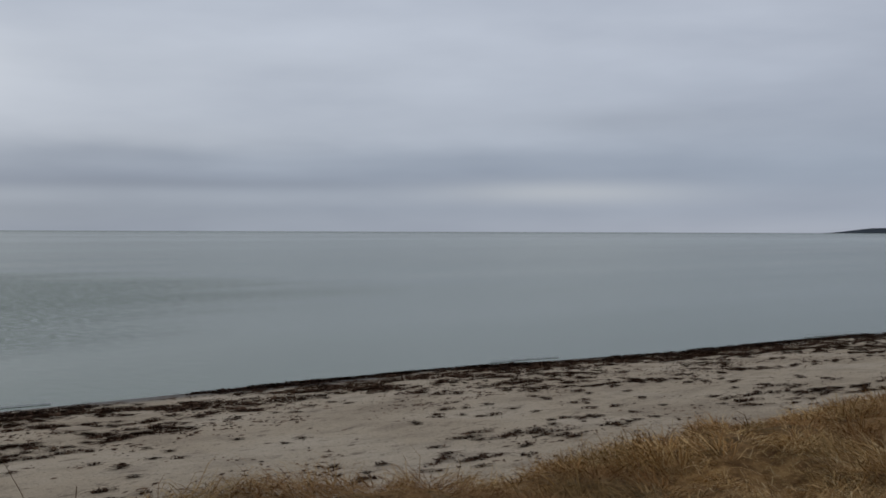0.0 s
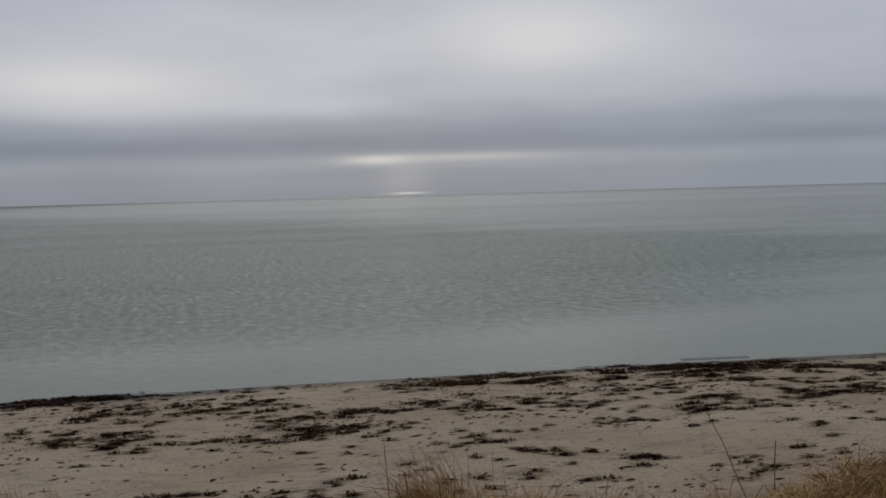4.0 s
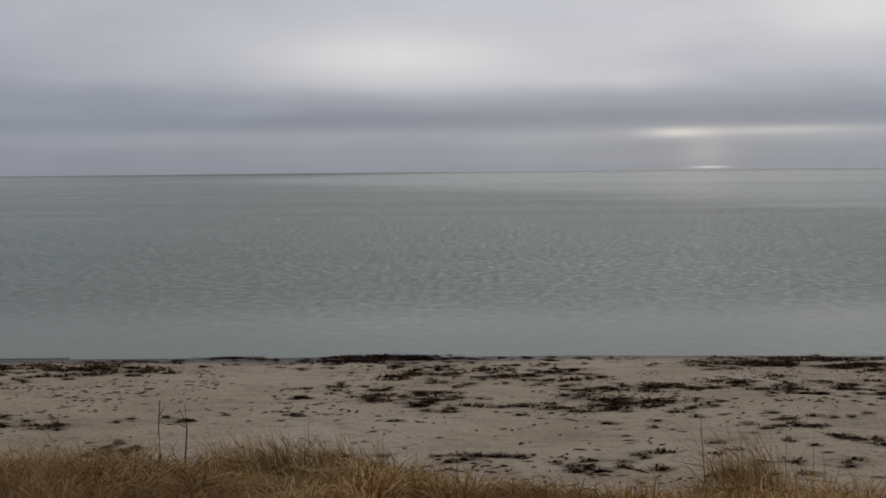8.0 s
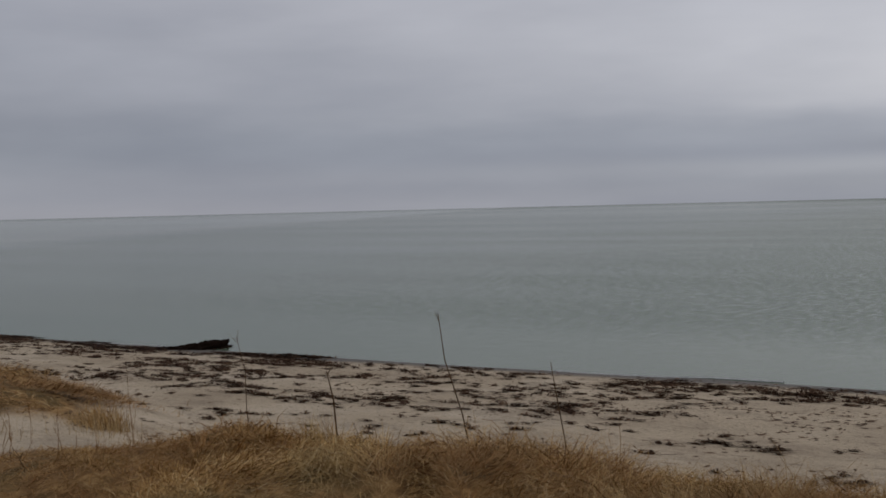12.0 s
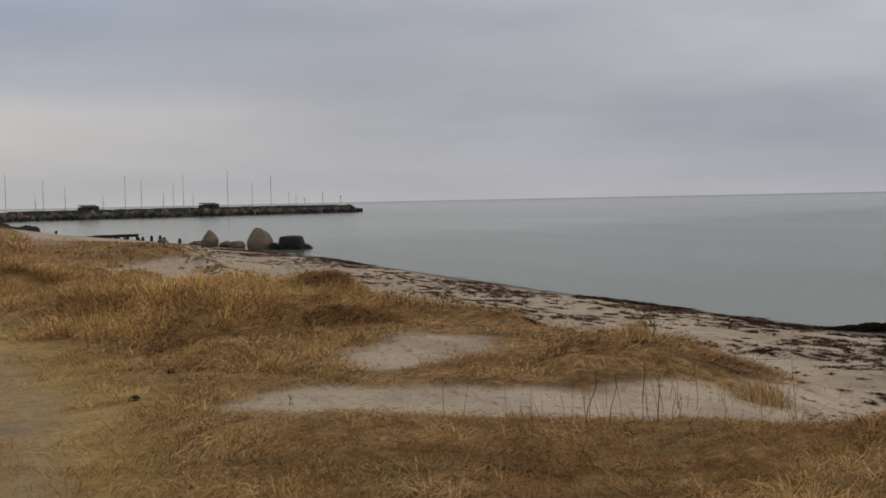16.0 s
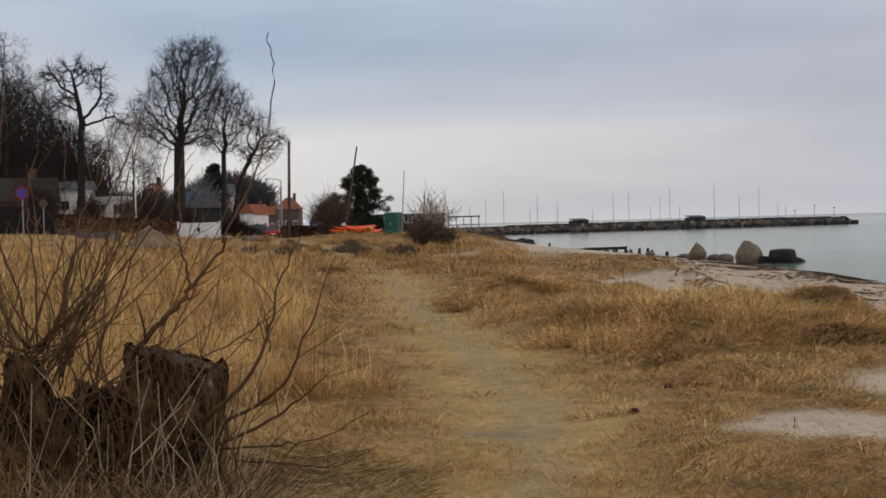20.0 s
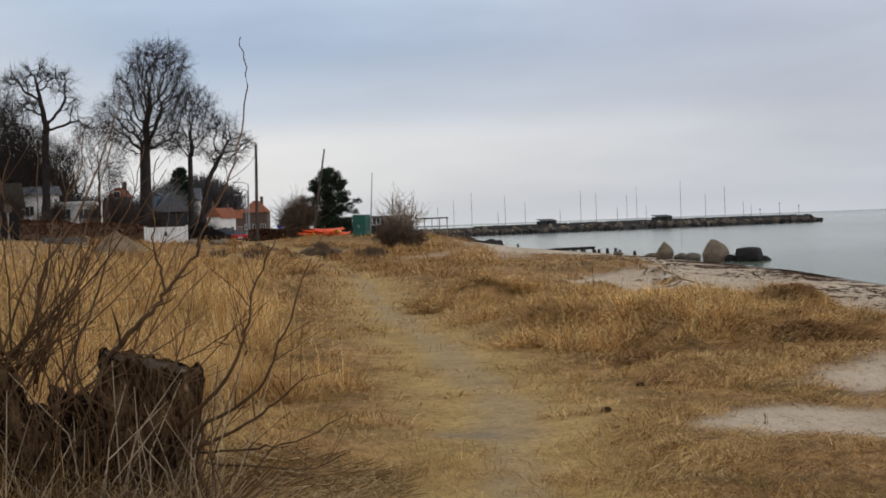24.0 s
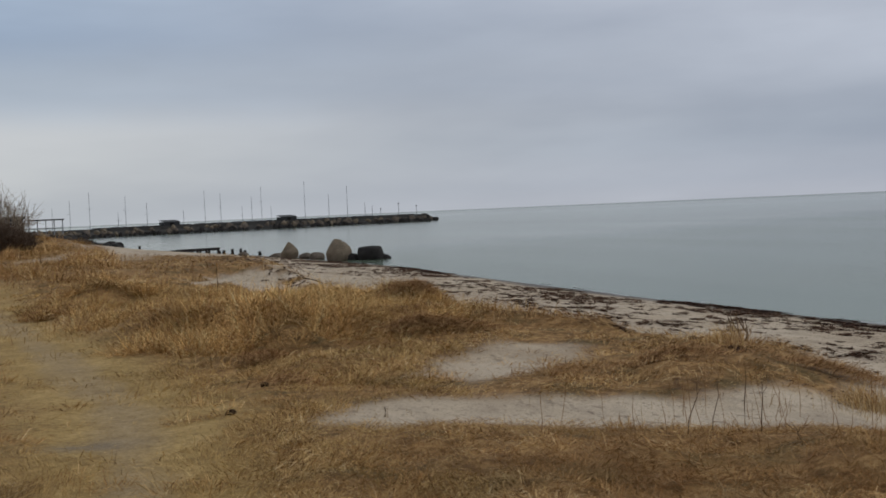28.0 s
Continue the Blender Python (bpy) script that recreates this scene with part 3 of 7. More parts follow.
def inside(px, py, poly):
    """Signed distance to a closed outline, positive inside."""
    ring = np.vstack([poly, poly[:1]])
    d, _ = to_line(px, py, ring)
    odd = np.zeros(px.shape, bool)
    for (ax, ay), (bx, by) in zip(ring[:-1], ring[1:]):
        if ay == by:
            continue
        cross = ((ay > py) != (by > py)) & (px < (bx - ax) * (py - ay) / (by - ay) + ax)
        odd ^= cross
    return np.where(odd, d, -d)


rng = np.random.default_rng(7)
LAT = rng.random((64, 64))


def lattice(x, y, scale, shift=0):
    """Smooth value noise in 0..1, repeated over a wide lattice."""
    u, v = x / scale + 17.3 * (shift + 1), y / scale + 9.1 * (shift + 1)
    i, j = np.floor(u).astype(int), np.floor(v).astype(int)
    a, b = u - i, v - j
    a, b = a * a * (3 - 2 * a), b * b * (3 - 2 * b)
    g = lambda p, q: LAT[p % 64, q % 64]
    return (g(i, j) * (1 - a) + g(i + 1, j) * a) * (1 - b) + (g(i, j + 1) * (1 - a) + g(i + 1, j + 1) * a) * b


def step(a, b, v):
    k = np.clip((v - a) / (b - a), 0, 1)
    return k * k * (3 - 2 * k)


def inland(x, y):
    d, side = to_line(x, y, SHORE)
    return d * side


def bump_at(x, y, cx, cy, r):
    return np.exp(-((x - cx) ** 2 + (y - cy) ** 2) / (r * r))


def edge_in(x, y):
    """How far inside the dry grass a place lies."""
    return inside(x, y, EDGE_RING)


def ground_z(x, y):
    x, y = np.asarray(x, float), np.asarray(y, float)
    s = inland(x, y)
    z = np.interp(s, [-400, -60, -10, 0, 2, 7.5, 9.0, 11.0, 14, 24, 40, 70, 140, 300, 2000], [-9, -3, -0.7, 0, 0.13, 0.45, 0.55, 0.68, 0.9, 1.12, 2.25, 2.5, 2.9, 6, 14])
    dune = 0.94 * step(-3.0, 1.3, edge_in(x, y)) + 0.06 * step(0.5, 4.0, edge_in(x, y))
    z = np.where(s > 2, np.maximum(z, z + (dune - z) * step(2, 5, s) * step(-3.0, 1.0, edge_in(x, y))), z)
    far = np.hypot(x, y)
    z = z + step(2.0, 9.0, s) * (lattice(x, y, 2.2) - 0.5) * 0.10 * step(1.5, 5, far) + step(0.3, 3.0, s) * (lattice(x, y, 0.6, 3) - 0.5) * 0.035
    z = z + 0.12 * bump_at(x, y, -13.0, -12.0, 4.0) + 0.03 * bump_at(x, y, -15, -9.5, 3.5) 
    z = z - 0.035 * step(-0.5, 0.8, inside(x, y, SAND_A)) - 0.03 * step(-0.3, 0.8, inside(x, y, SAND_B))
    z = z + 0.95 * bump_at(x, y, -55, -62, 11) + 0.5 * bump_at(x, y, -66, -72, 12)
    z = z + 0.30 * bump_at(x, y, -37, -60, 15) + 0.25 * bump_at(x, y, -24, -64, 13)
    d, _ = to_line(x, y, TRACK)
    # hummocks under the turf
    hump = np.clip(lattice(x, y, 0.85, 31) - 0.40, 0, 1) * 0.30 + np.clip(lattice(x, y, 0.36, 32) - 0.45, 0, 1) * 0.13
    z = z + hump * step(0.05, 0.7, edge_in(x, y)) * step(0.7, 1.6, d) * step(2.5, 5, far) * (1 - step(30, 60, far)) * (1 - step(-1.3, -0.1, inside(x, y, SAND_A))) * (1 - step(-1.3, -0.1, inside(x, y, SAND_B)))
    z = z + np.clip(lattice(x, y, 1.25, 35) - 0.34, 0, 1) * 0.42 * step(-0.3, 0.9, inside(x, y, MOUND))
    # low ridges that the wash has left in the sand
    z = z + (lattice(x, y, 1.1, 33) - 0.5) * 0.06 * step(1.5, 3.5, s) * (1 - step(-0.6, 0.2, edge_in(x, y)))
    return z - 0.04 * (1 - step(0.1, 1.0, d))


def covers(x, y):
    """How much of the ground is straw, trodden path and wet sand."""
    e = edge_in(x, y)
    wob = (lattice(x, y, 0.9, 5) - 0.5) * 1.3 + (lattice(x, y, 0.3, 6) - 0.5) * 0.5
    g = step(-0.25, 0.35, e + wob * np.clip(np.hypot(x, y) / 22, 0.3, 2.0))
    for poly, k in ((SAND_A, 1.0), (SAND_B, 0.9), (SAND_D, 0.6)):
        g = g * (1 - k * step(-0.2, 0.35, inside(x, y, poly) + wob * 0.45))
    t, _ = to_line(x, y, TRACK)
    w = 1.08 + 0.008 * np.hypot(x, y)
    p = (1 - step(-0.05, w * 1.45, t + wob * 0.30)) * g
    s = inland(x, y)
    wet = 1 - step(0.15, 0.9, s + (lattice(x, y, 1.5, 8) - 0.5) * 0.8)
    # a muddy bar across the path
    u, v = (x + 6.53) * 0.69 - (y + 6.33) * 0.72, (x + 6.53) * 0.72 + (y + 6.33) * 0.69
    mud = 0.55 * np.exp(-(u / 0.42) ** 2 - (v / 0.16) ** 2) * (0.5 + lattice(x, y, 0.15, 12))
    return g, p, np.clip(np.maximum(wet, mud), 0, 1)


def mesh_from(name, verts, tris=None, quads=None, mat=None, smooth=False):
    """One mesh from arrays of corners and faces."""
    me = bpy.data.meshes.new(name)
    verts = np.asarray(verts, np.float32)
    me.vertices.add(len(verts))
    me.vertices.foreach_set("co", verts.ravel())
    parts, sizes = [], []
    for f, n in ((tris, 3), (quads, 4)):
        if f is not None and len(f):
            parts.append(np.asarray(f, np.int32).ravel())
            sizes.append(np.full(len(f), n, np.int32))
    idx, cnt = np.concatenate(parts), np.concatenate(sizes)
    me.loops.add(len(idx))
    me.loops.foreach_set("vertex_index", idx)
    me.polygons.add(len(cnt))
    me.polygons.foreach_set("loop_start", np.concatenate([[0], np.cumsum(cnt)[:-1]]).astype(np.int32))
    me.polygons.foreach_set("loop_total", cnt)
    if smooth:
        me.polygons.foreach_set("use_smooth", np.ones(len(cnt), bool))
    me.update(calc_edges=True)
    if mat:
        me.materials.append(mat)
    return me


def sheet(radii, angles):
    """A round grid about the viewpoint: its corners and its quads."""
    r, a = np.meshgrid(radii, angles, indexing="ij")
    x, y = -np.sin(a) * r, np.cos(a) * r
    nr, na = r.shape
    i = np.arange(nr - 1)[:, None] * na
    j = np.arange(na)[None, :]
    k = (j + 1) % na
    q = np.stack([i + j, i + na + j, i + na + k, i + k], -1).reshape(-1, 4)
    return x.ravel(), y.ravel(), q


radii = np.concatenate([[0.05], np.geomspace(1.2, 4, 16), np.geomspace(4.06, 9, 64), np.geomspace(9.12, 45, 130)[0:], np.geomspace(46, 400, 60), np.geomspace(430, 4600, 14)])
fine = np.radians(np.arange(-26, 164, 0.33))
wide = np.radians(np.arange(164, 334, 3.0))
angles = np.concatenate([fine, wide])
gx, gy, gq = sheet(radii, angles)
gz = ground_z(gx, gy)
me = mesh_from("ground", np.stack([gx, gy, gz], 1), quads=gq, mat=M_GROUND, smooth=True)
lay = me.attributes.new("cover", "FLOAT_VECTOR", "POINT")
lay.data.foreach_set("vector", np.stack(covers(gx, gy), 1).astype(np.float32).ravel())
ground = tagged(new("ground", me), "pale sandy beach rising to a low dune of dry straw-coloured grass", "ground", kind="structure")

wr = np.concatenate([np.linspace(3, 60, 30), np.geomspace(64, 4700, 40)])
wx, wy, wq = sheet(wr, np.radians(np.arange(0, 360, 3.0)))
water = tagged(new("water", mesh_from("water", np.stack([wx, wy, np.zeros_like(wx)], 1), quads=wq, mat=M_WATER, smooth=True)), "calm grey-green sea with small ripples under cloud", "sea", kind="structure")


# ---- helpers for things ----
def bm_to(name, bm, mat, smooth=False):
    me = bpy.data.meshes.new(name)
    bm.to_mesh(me)
    bm.free()
    me.materials.append(mat)
    if smooth:
        me.polygons.foreach_set("use_smooth", np.ones(len(me.polygons), bool))
    return me


def part(name, bm, material, parent, label="", smooth=False, at=None):
    """One mesh object under a thing or a part."""
    me = bm if isinstance(bm, bpy.types.Mesh) else bm_to(name, bm, material, smooth)
    ob = new(name, me)
    ob.parent = parent
    if at is not None:
        ob.matrix_basis = at
    if label:
        ob["label"] = label
    return ob


def thing(name, where, label, category, group="", kind="", turn=0.0):
    e = new(name)
    e.empty_display_size = 0.2
    e.matrix_basis = pose(*where, 0, 0, turn)
    return tagged(e, label, category, group, kind)


def box(bm, lo, hi, bevel=0.0):
    """A box between two corners, its edges eased."""
    lo, hi = Vector(lo), Vector(hi)
    got = bmesh.ops.create_cube(bm, size=1.0)
    vs = got["verts"]
    for v in vs:
        v.co = Vector(((v.co.x + 0.5) * (hi.x - lo.x) + lo.x, (v.co.y + 0.5) * (hi.y - lo.y) + lo.y, (v.co.z + 0.5) * (hi.z - lo.z) + lo.z))
    if bevel:
        bmesh.ops.bevel(bm, geom=list({e for v in vs for e in v.link_edges}), offset=bevel, segments=2, affect="EDGES", profile=0.5)
    return bm


def tube(bm, pts, rads, sides=8, caps=True):
    """A tapered tube along points."""
    rings = []
    for i, p in enumerate(pts):
        p = Vector(p)
        a = Vector(pts[max(i - 1, 0)])
        b = Vector(pts[min(i + 1, len(pts) - 1)])
        q = (b - a).normalized().to_track_quat("Z", "Y")
        rings.append([bm.verts.new(p + q @ Vector((math.cos(k * 2 * math.pi / sides) * rads[i], math.sin(k * 2 * math.pi / sides) * rads[i], 0))) for k in range(sides)])
    for r0, r1 in zip(rings[:-1], rings[1:]):
        for k in range(sides):
            bm.faces.new((r0[k], r0[(k + 1) % sides], r1[(k + 1) % sides], r1[k]))
    if caps:
        bm.faces.new(rings[0][::-1])
        bm.faces.new(rings[-1])
    return bm


def tubes_np(segs, sides=4):
    """Corners and quads of many tapered tubes; segs: rows of start, end, two radii."""
    segs = np.asarray(segs, float)
    a, b, ra, rb = segs[:, 0:3], segs[:, 3:6], segs[:, 6], segs[:, 7]
    d = b - a
    d /= np.maximum(np.linalg.norm(d, axis=1, keepdims=True), 1e-9)
    ref = np.where(np.abs(d[:, 0:1]) < 0.8, [[1.0, 0.0, 0.0]], [[0.0, 1.0, 0.0]])
    u = np.cross(d, ref)
    u /= np.linalg.norm(u, axis=1, keepdims=True)
    w = np.cross(d, u)
    vs = []
    for base, r in ((a, ra), (b, rb)):
        for k in range(sides):
            t = 2 * math.pi * k / sides
            vs.append(base + (u * math.cos(t) + w * math.sin(t)) * r[:, None])
    v = np.stack(vs, 1).reshape(-1, 3)
    off = (np.arange(len(segs)) * 2 * sides)[:, None]
    q = np.concatenate([np.stack([off[:, 0] + k, off[:, 0] + (k + 1) % sides, off[:, 0] + sides + (k + 1) % sides, off[:, 0] + sides + k], 1) for k in range(sides)])
    return v, q


def blades(px, py, pz, length, width, tilt, way, seed):
    """Corners and faces of grass stems: a quad and a tip each; tilt: radians from flat, way: heading of each."""
    r = np.random.default_rng(seed)
    n = len(px)
    dx, dy = np.cos(way), np.sin(way)
    t0 = np.clip(tilt + 0.30, 0.05, 1.5)
    base = np.stack([px, py, pz], 1)
    mid = base + np.stack([dx * np.cos(t0), dy * np.cos(t0), np.sin(t0)], 1) * (length * 0.52)[:, None]
    t1 = tilt - 0.45 * np.cos(tilt)
    kink = way + r.normal(0, 0.55, n)
    t1 = t1 + r.normal(0, 0.22, n)
    tip = mid + np.stack([np.cos(kink) * np.cos(t1), np.sin(kink) * np.cos(t1), np.sin(t1)], 1) * (length * 0.5)[:, None]
    tip[:, 2] = np.maximum(tip[:, 2], pz + 0.006)
    a = way + math.pi / 2 + r.normal(0, 0.6, n)
    side = np.stack([np.cos(a) * width / 2, np.sin(a) * width / 2, r.normal(0, 0.3, n) * width / 2], 1)
    v = np.stack([base - side, base + side, mid + side * 0.8, mid - side * 0.8, tip], 1).reshape(-1, 3)
    o = np.arange(n) * 5
    return v, np.stack([o + 3, o + 2, o + 4], 1), np.stack([o, o + 1, o + 2, o + 3], 1)


def stand(az):
    """Where the viewer's feet are while looking that way."""
    k = step(0.0, 1.0, np.array([(az - 30) / 100.0]))[0]
    return Vector((0.12 - 0.17 * k, 0.28 - 0.5 * k, 0.0))


# ---- dry grass ----
def scatter(n, r0, r1, a0, a1, seed, power=0.5):
    """Even points in a sector of the ground."""
    r = np.random.default_rng(seed)
    rad = np.sqrt(r0 * r0 + (r1 * r1 - r0 * r0) * r.random(n)) if power == 0.5 else r0 * (r1 / r0) ** r.random(n)
    az = np.radians(a0 + (a1 - a0) * r.random(n))
    return -np.sin(az) * rad, np.cos(az) * rad, r


FIELD = np.array([(-2.0, -5.6), (-4.6, -7.6), (-7.6, -10.4), (-11.4, -15.4), (-17, -23.4), (-24.5, -33), (-33, -46), (-46, -62), (-40, -75), (-5, -75), (-1.0, -8)], float)


def cover_keep(x, y):
    g, p, _ = covers(x, y)
    return g * (1 - 0.92 * p)


def clump(x, y, scale, shift):
    return step(0.42, 0.7, lattice(x, y, scale, shift))


def in_field(x, y):
    return step(-0.4, 0.5, inside(x, y, FIELD) + (lattice(x, y, 1.2, 4) - 0.5) * 1.5)


def in_mound(x, y):
    return step(-0.5, 0.6, inside(x, y, MOUND) + (lattice(x, y, 1.2, 4) - 0.5) * 1.2)


def make_grass(name, n, r0, r1, a0, a1, seed, keep, long, wid, tilt, spread, loft, mat, label, log=False):
    """Stems over a sector. tilt: how steeply they stand, spread: how far that varies, loft: depth of the matted layer."""
    x, y, r = scatter(n, r0, r1, a0, a1, seed, 0.5 if not log else 1)
    k = r.random(n) < keep(x, y)
    x, y = x[k], y[k]
    m = len(x)
    z = ground_z(x, y) - 0.015 + r.random(m) ** 1.5 * loft(x, y)
    ln = long(x, y) * (0.5 + 0.9 * r.random(m))
    w = wid * (0.6 + 0.9 * r.random(m)) * np.clip(np.hypot(x, y) / 9.0, 0.8, 5.0)
    way = lattice(x, y, 0.7, 11) * 14.0 + r.normal(0, 0.8, m)
    th = np.clip(tilt(x, y) + r.normal(0, spread, m), -0.05, 1.5)
    v, t, q = blades(x, y, z, ln, w, th, way, seed + 1)
    return tagged(new(name, mesh_from(name, v, t, q, mat)), label, "grass", kind="stuff")


def tufty(x, y):
    return clump(x, y, 0.75, 9)


def low_turf(x, y):
    """1 on the trodden inland turf, where the grass lies flat."""
    return step(0.0, 1.6, -y)


make_grass("dune_grass", 520000, 4.4, 17, -28, 126, 21, lambda x, y: cover_keep(x, y) * (1 - in_field(x, y)) * (1 - in_mound(x, y)) * (0.55 + 0.45 * clump(x, y, 0.42, 2)),
           lambda x, y: (0.13 + 0.14 * tufty(x, y) + 0.05 * clump(x, y, 1.6, 13)) * (1 - 0.5 * low_turf(x, y)), 0.0044, lambda x, y: -0.10 + 0.14 * tufty(x, y), 0.30,
           lambda x, y: 0.015 + 0.09 * tufty(x, y) * step(-0.1, 0.5, edge_in(x, y)) * (1 - 0.45 * low_turf(x, y)), M_GRASS, "matted dry straw-coloured dune grass lying flat", True)


def tussocks(name, n, r0, r1, a0, a1, seed, keep, per, rad, long, stand_up, lean, wid, mat, label, log=True):
    """Single tussocks: stems rise from each crown, splay outwards and hang over, with the old growth lying round its foot.
    rad: radius of a crown; stand_up: how steeply its heart stands; lean: the heading the wind has pushed it to."""
    x, y, r = scatter(n, r0, r1, a0, a1, seed, 1 if log else 0.5)
    k = r.random(n) < keep(x, y)
    x, y = x[k], y[k]
    m = len(x)
    size = 0.55 + 0.9 * r.random(m) ** 1.5
    count = np.clip((per * size * size * (0.6 + 0.8 * r.random(m))).astype(int), 6, 400)
    tint = np.clip(0.50 + r.normal(0, 0.30, m), 0.05, 1.0)
    own = np.repeat(np.arange(m), count)
    q = len(own)
    a, f = r.random(q) * 2 * math.pi, np.sqrt(r.random(q))
    ro = rad * size[own] * f
    px, py = x[own] + np.cos(a) * ro, y[own] + np.sin(a) * ro
    old = r.random(q) < 0.38
    th = np.where(old, r.normal(-0.02, 0.18, q), stand_up * (1.15 - 0.75 * f) + r.normal(0, 0.24, q) + (r.random(m)[own] - 0.5) * 0.35)
    dx = np.cos(a) * (0.25 + f) + np.cos(lean) * 0.55 + r.normal(0, 0.30, q) + r.normal(0, 0.35, m)[own]
    dy = np.sin(a) * (0.25 + f) + np.sin(lean) * 0.55 + r.normal(0, 0.30, q) + r.normal(0, 0.35, m)[own]
    ln = long(x, y)[own] * size[own] ** 0.6 * (0.45 + 0.75 * r.random(q))
    w = wid * (0.6 + 0.9 * r.random(q)) * np.clip(np.hypot(px, py) / 9.0, 0.8, 4.0)
    z = ground_z(px, py) - 0.02 + 0.05 * size[own] * (1 - f) * np.where(old, r.random(q), 1)
    v, t, qd = blades(px, py, z, ln, w, np.clip(th, -0.1, 1.5), np.arctan2(dy, dx), seed + 1)
    me = mesh_from(name, v, t, qd, mat)
    hue = np.clip(tint[own] * np.where(old, 0.75, 1.0) + r.normal(0, 0.10, q), 0.04, 1.0)
    me.attributes.new("tint", "FLOAT", "POINT").data.foreach_set("value", np.repeat(hue, 5).astype(np.float32))
    return tagged(new(name, me), label, "grass", kind="stuff")


def edge_band(x, y):
    """1 along the seaward rim of the grass, where the tussocks stand free."""
    e = edge_in(x, y)
    return step(-0.25, 0.1, e) * (1 - 0.75 * step(0.6, 1.8, e))


def open_dune(x, y):
    return cover_keep(x, y) * (1 - in_field(x, y)) * (1 - in_mound(x, y))


tussocks("dune_tussocks", 5200, 4.6, 17, -28, 126, 22, lambda x, y: open_dune(x, y) * step(0.35, 0.6, lattice(x, y, 0.9, 9)) * (0.25 + 0.75 * edge_band(x, y)) * (1 - low_turf(x, y)),
         90, 0.13, lambda x, y: 0.17 + 0.12 * lattice(x, y, 1.4, 13), 0.34, 2.4, 0.0056, M_GRASS, "straw-coloured tussocks of dry dune grass")
tussocks("turf_tufts", 5200, 4.4, 15, 84, 146, 23, lambda x, y: open_dune(x, y) * step(0.35, 0.6, lattice(x, y, 0.8, 19)), 30, 0.09, lambda x, y: 0.11 + 0.09 * lattice(x, y, 1.0, 13), 0.34, 3.4, 0.0036, M_GRASS,
         "low pale tufts in the trodden turf")
make_grass("trodden_grass", 300000, 4.2, 34, 116, 160, 31, lambda x, y: np.clip(covers(x, y)[0] - 0.9 * covers(x, y)[1], 0, 1) * (1 - in_field(x, y)) * (1 - in_mound(x, y)),
           lambda x, y: 0.05 + 0.07 * tufty(x, y), 0.0036, lambda x, y: 0.03 + 0.24 * tufty(x, y), 0.34, lambda x, y: 0.01 + 0.035 * tufty(x, y), M_LAWN, "short trodden yellowish grass beside the footpath", True)
M_PATHGRASS = island("footpath_grass", [(0.0, (0.32, 0.21, 0.074)), (0.5, (0.52, 0.346, 0.126)), (1.0, (0.72, 0.515, 0.22))], 0.85, 0.1, (0.6, 0.4, (0.39, 0.275, 0.106)))
make_grass("path_mat", 180000, 4.2, 26, 114, 160, 33, lambda x, y: covers(x, y)[1] * (1 - 0.80 * step(0.88, 1.0, covers(x, y)[1])) * (0.35 + 0.65 * clump(x, y, 0.3, 7)),
           lambda x, y: 0.03 + 0.03 * tufty(x, y), 0.0026, lambda x, y: 0.02 + 0.14 * tufty(x, y), 0.22, lambda x, y: 0.004 + 0.010 * tufty(x, y), M_PATHGRASS, "very short yellow-green grass trodden into the footpath", True)
make_grass("mound_thatch", 200000, 9, 27, 108, 140, 41, lambda x, y: in_mound(x, y) * covers(x, y)[0] * (0.3 + 0.7 * clump(x, y, 0.9, 9)),
           lambda x, y: 0.16 + 0.12 * clump(x, y, 0.9, 9), 0.0034, lambda x, y: -0.05 + 0.12 * clump(x, y, 0.9, 9), 0.28, lambda x, y: 0.03 + 0.10 * clump(x, y, 0.9, 9), M_GRASS, "flattened dead grass on a low mound")
tussocks("mound_tussocks", 5200, 9, 27, 108, 140, 42, lambda x, y: in_mound(x, y) * covers(x, y)[0] * step(0.3, 0.62, lattice(x, y, 0.9, 9)), 110, 0.18, lambda x, y: 0.30 + 0.14 * lattice(x, y, 2.0, 5), 0.52, 3.6, 0.0028, M_TALL,
         "pale tussocks of dry beach grass on a low mound")
make_grass("field_grass", 180000, 5.0, 64, 137, 164, 51, lambda x, y: in_field(x, y) * (0.25 + 0.75 * clump(x, y, 0.7, 2)),
           lambda x, y: 0.24 + 0.22 * lattice(x, y, 1.1, 9), 0.0034, lambda x, y: 0.15 + 0.55 * lattice(x, y, 0.8, 14), 0.5, lambda x, y: 0.06 + 0.12 * lattice(x, y, 1.1, 9), M_TALL, "tall dry golden grass of the field", True)
tussocks("field_tussocks", 3600, 5.2, 50, 137, 164, 52, lambda x, y: in_field(x, y) * step(0.25, 0.6, lattice(x, y, 1.1, 2)), 80, 0.13, lambda x, y: 0.42 + 0.20 * lattice(x, y, 1.6, 9), 1.18, 3.8, 0.0034, M_TALL,
         "upright bleached tussocks standing in the field")
tussocks("path_side_tufts", 1800, 4.8, 34, 118, 150, 53, lambda x, y: np.clip(covers(x, y)[0] - 1.3 * covers(x, y)[1], 0, 1) * (1 - in_field(x, y)) * (1 - in_mound(x, y)) * step(0.4, 0.62, lattice(x, y, 0.7, 20)),
         50, 0.12, lambda x, y: 0.10 + 0.08 * lattice(x, y, 1.5, 9), 0.35, 3.8, 0.0028, M_LAWN, "small tufts of yellowed grass beside the footpath")
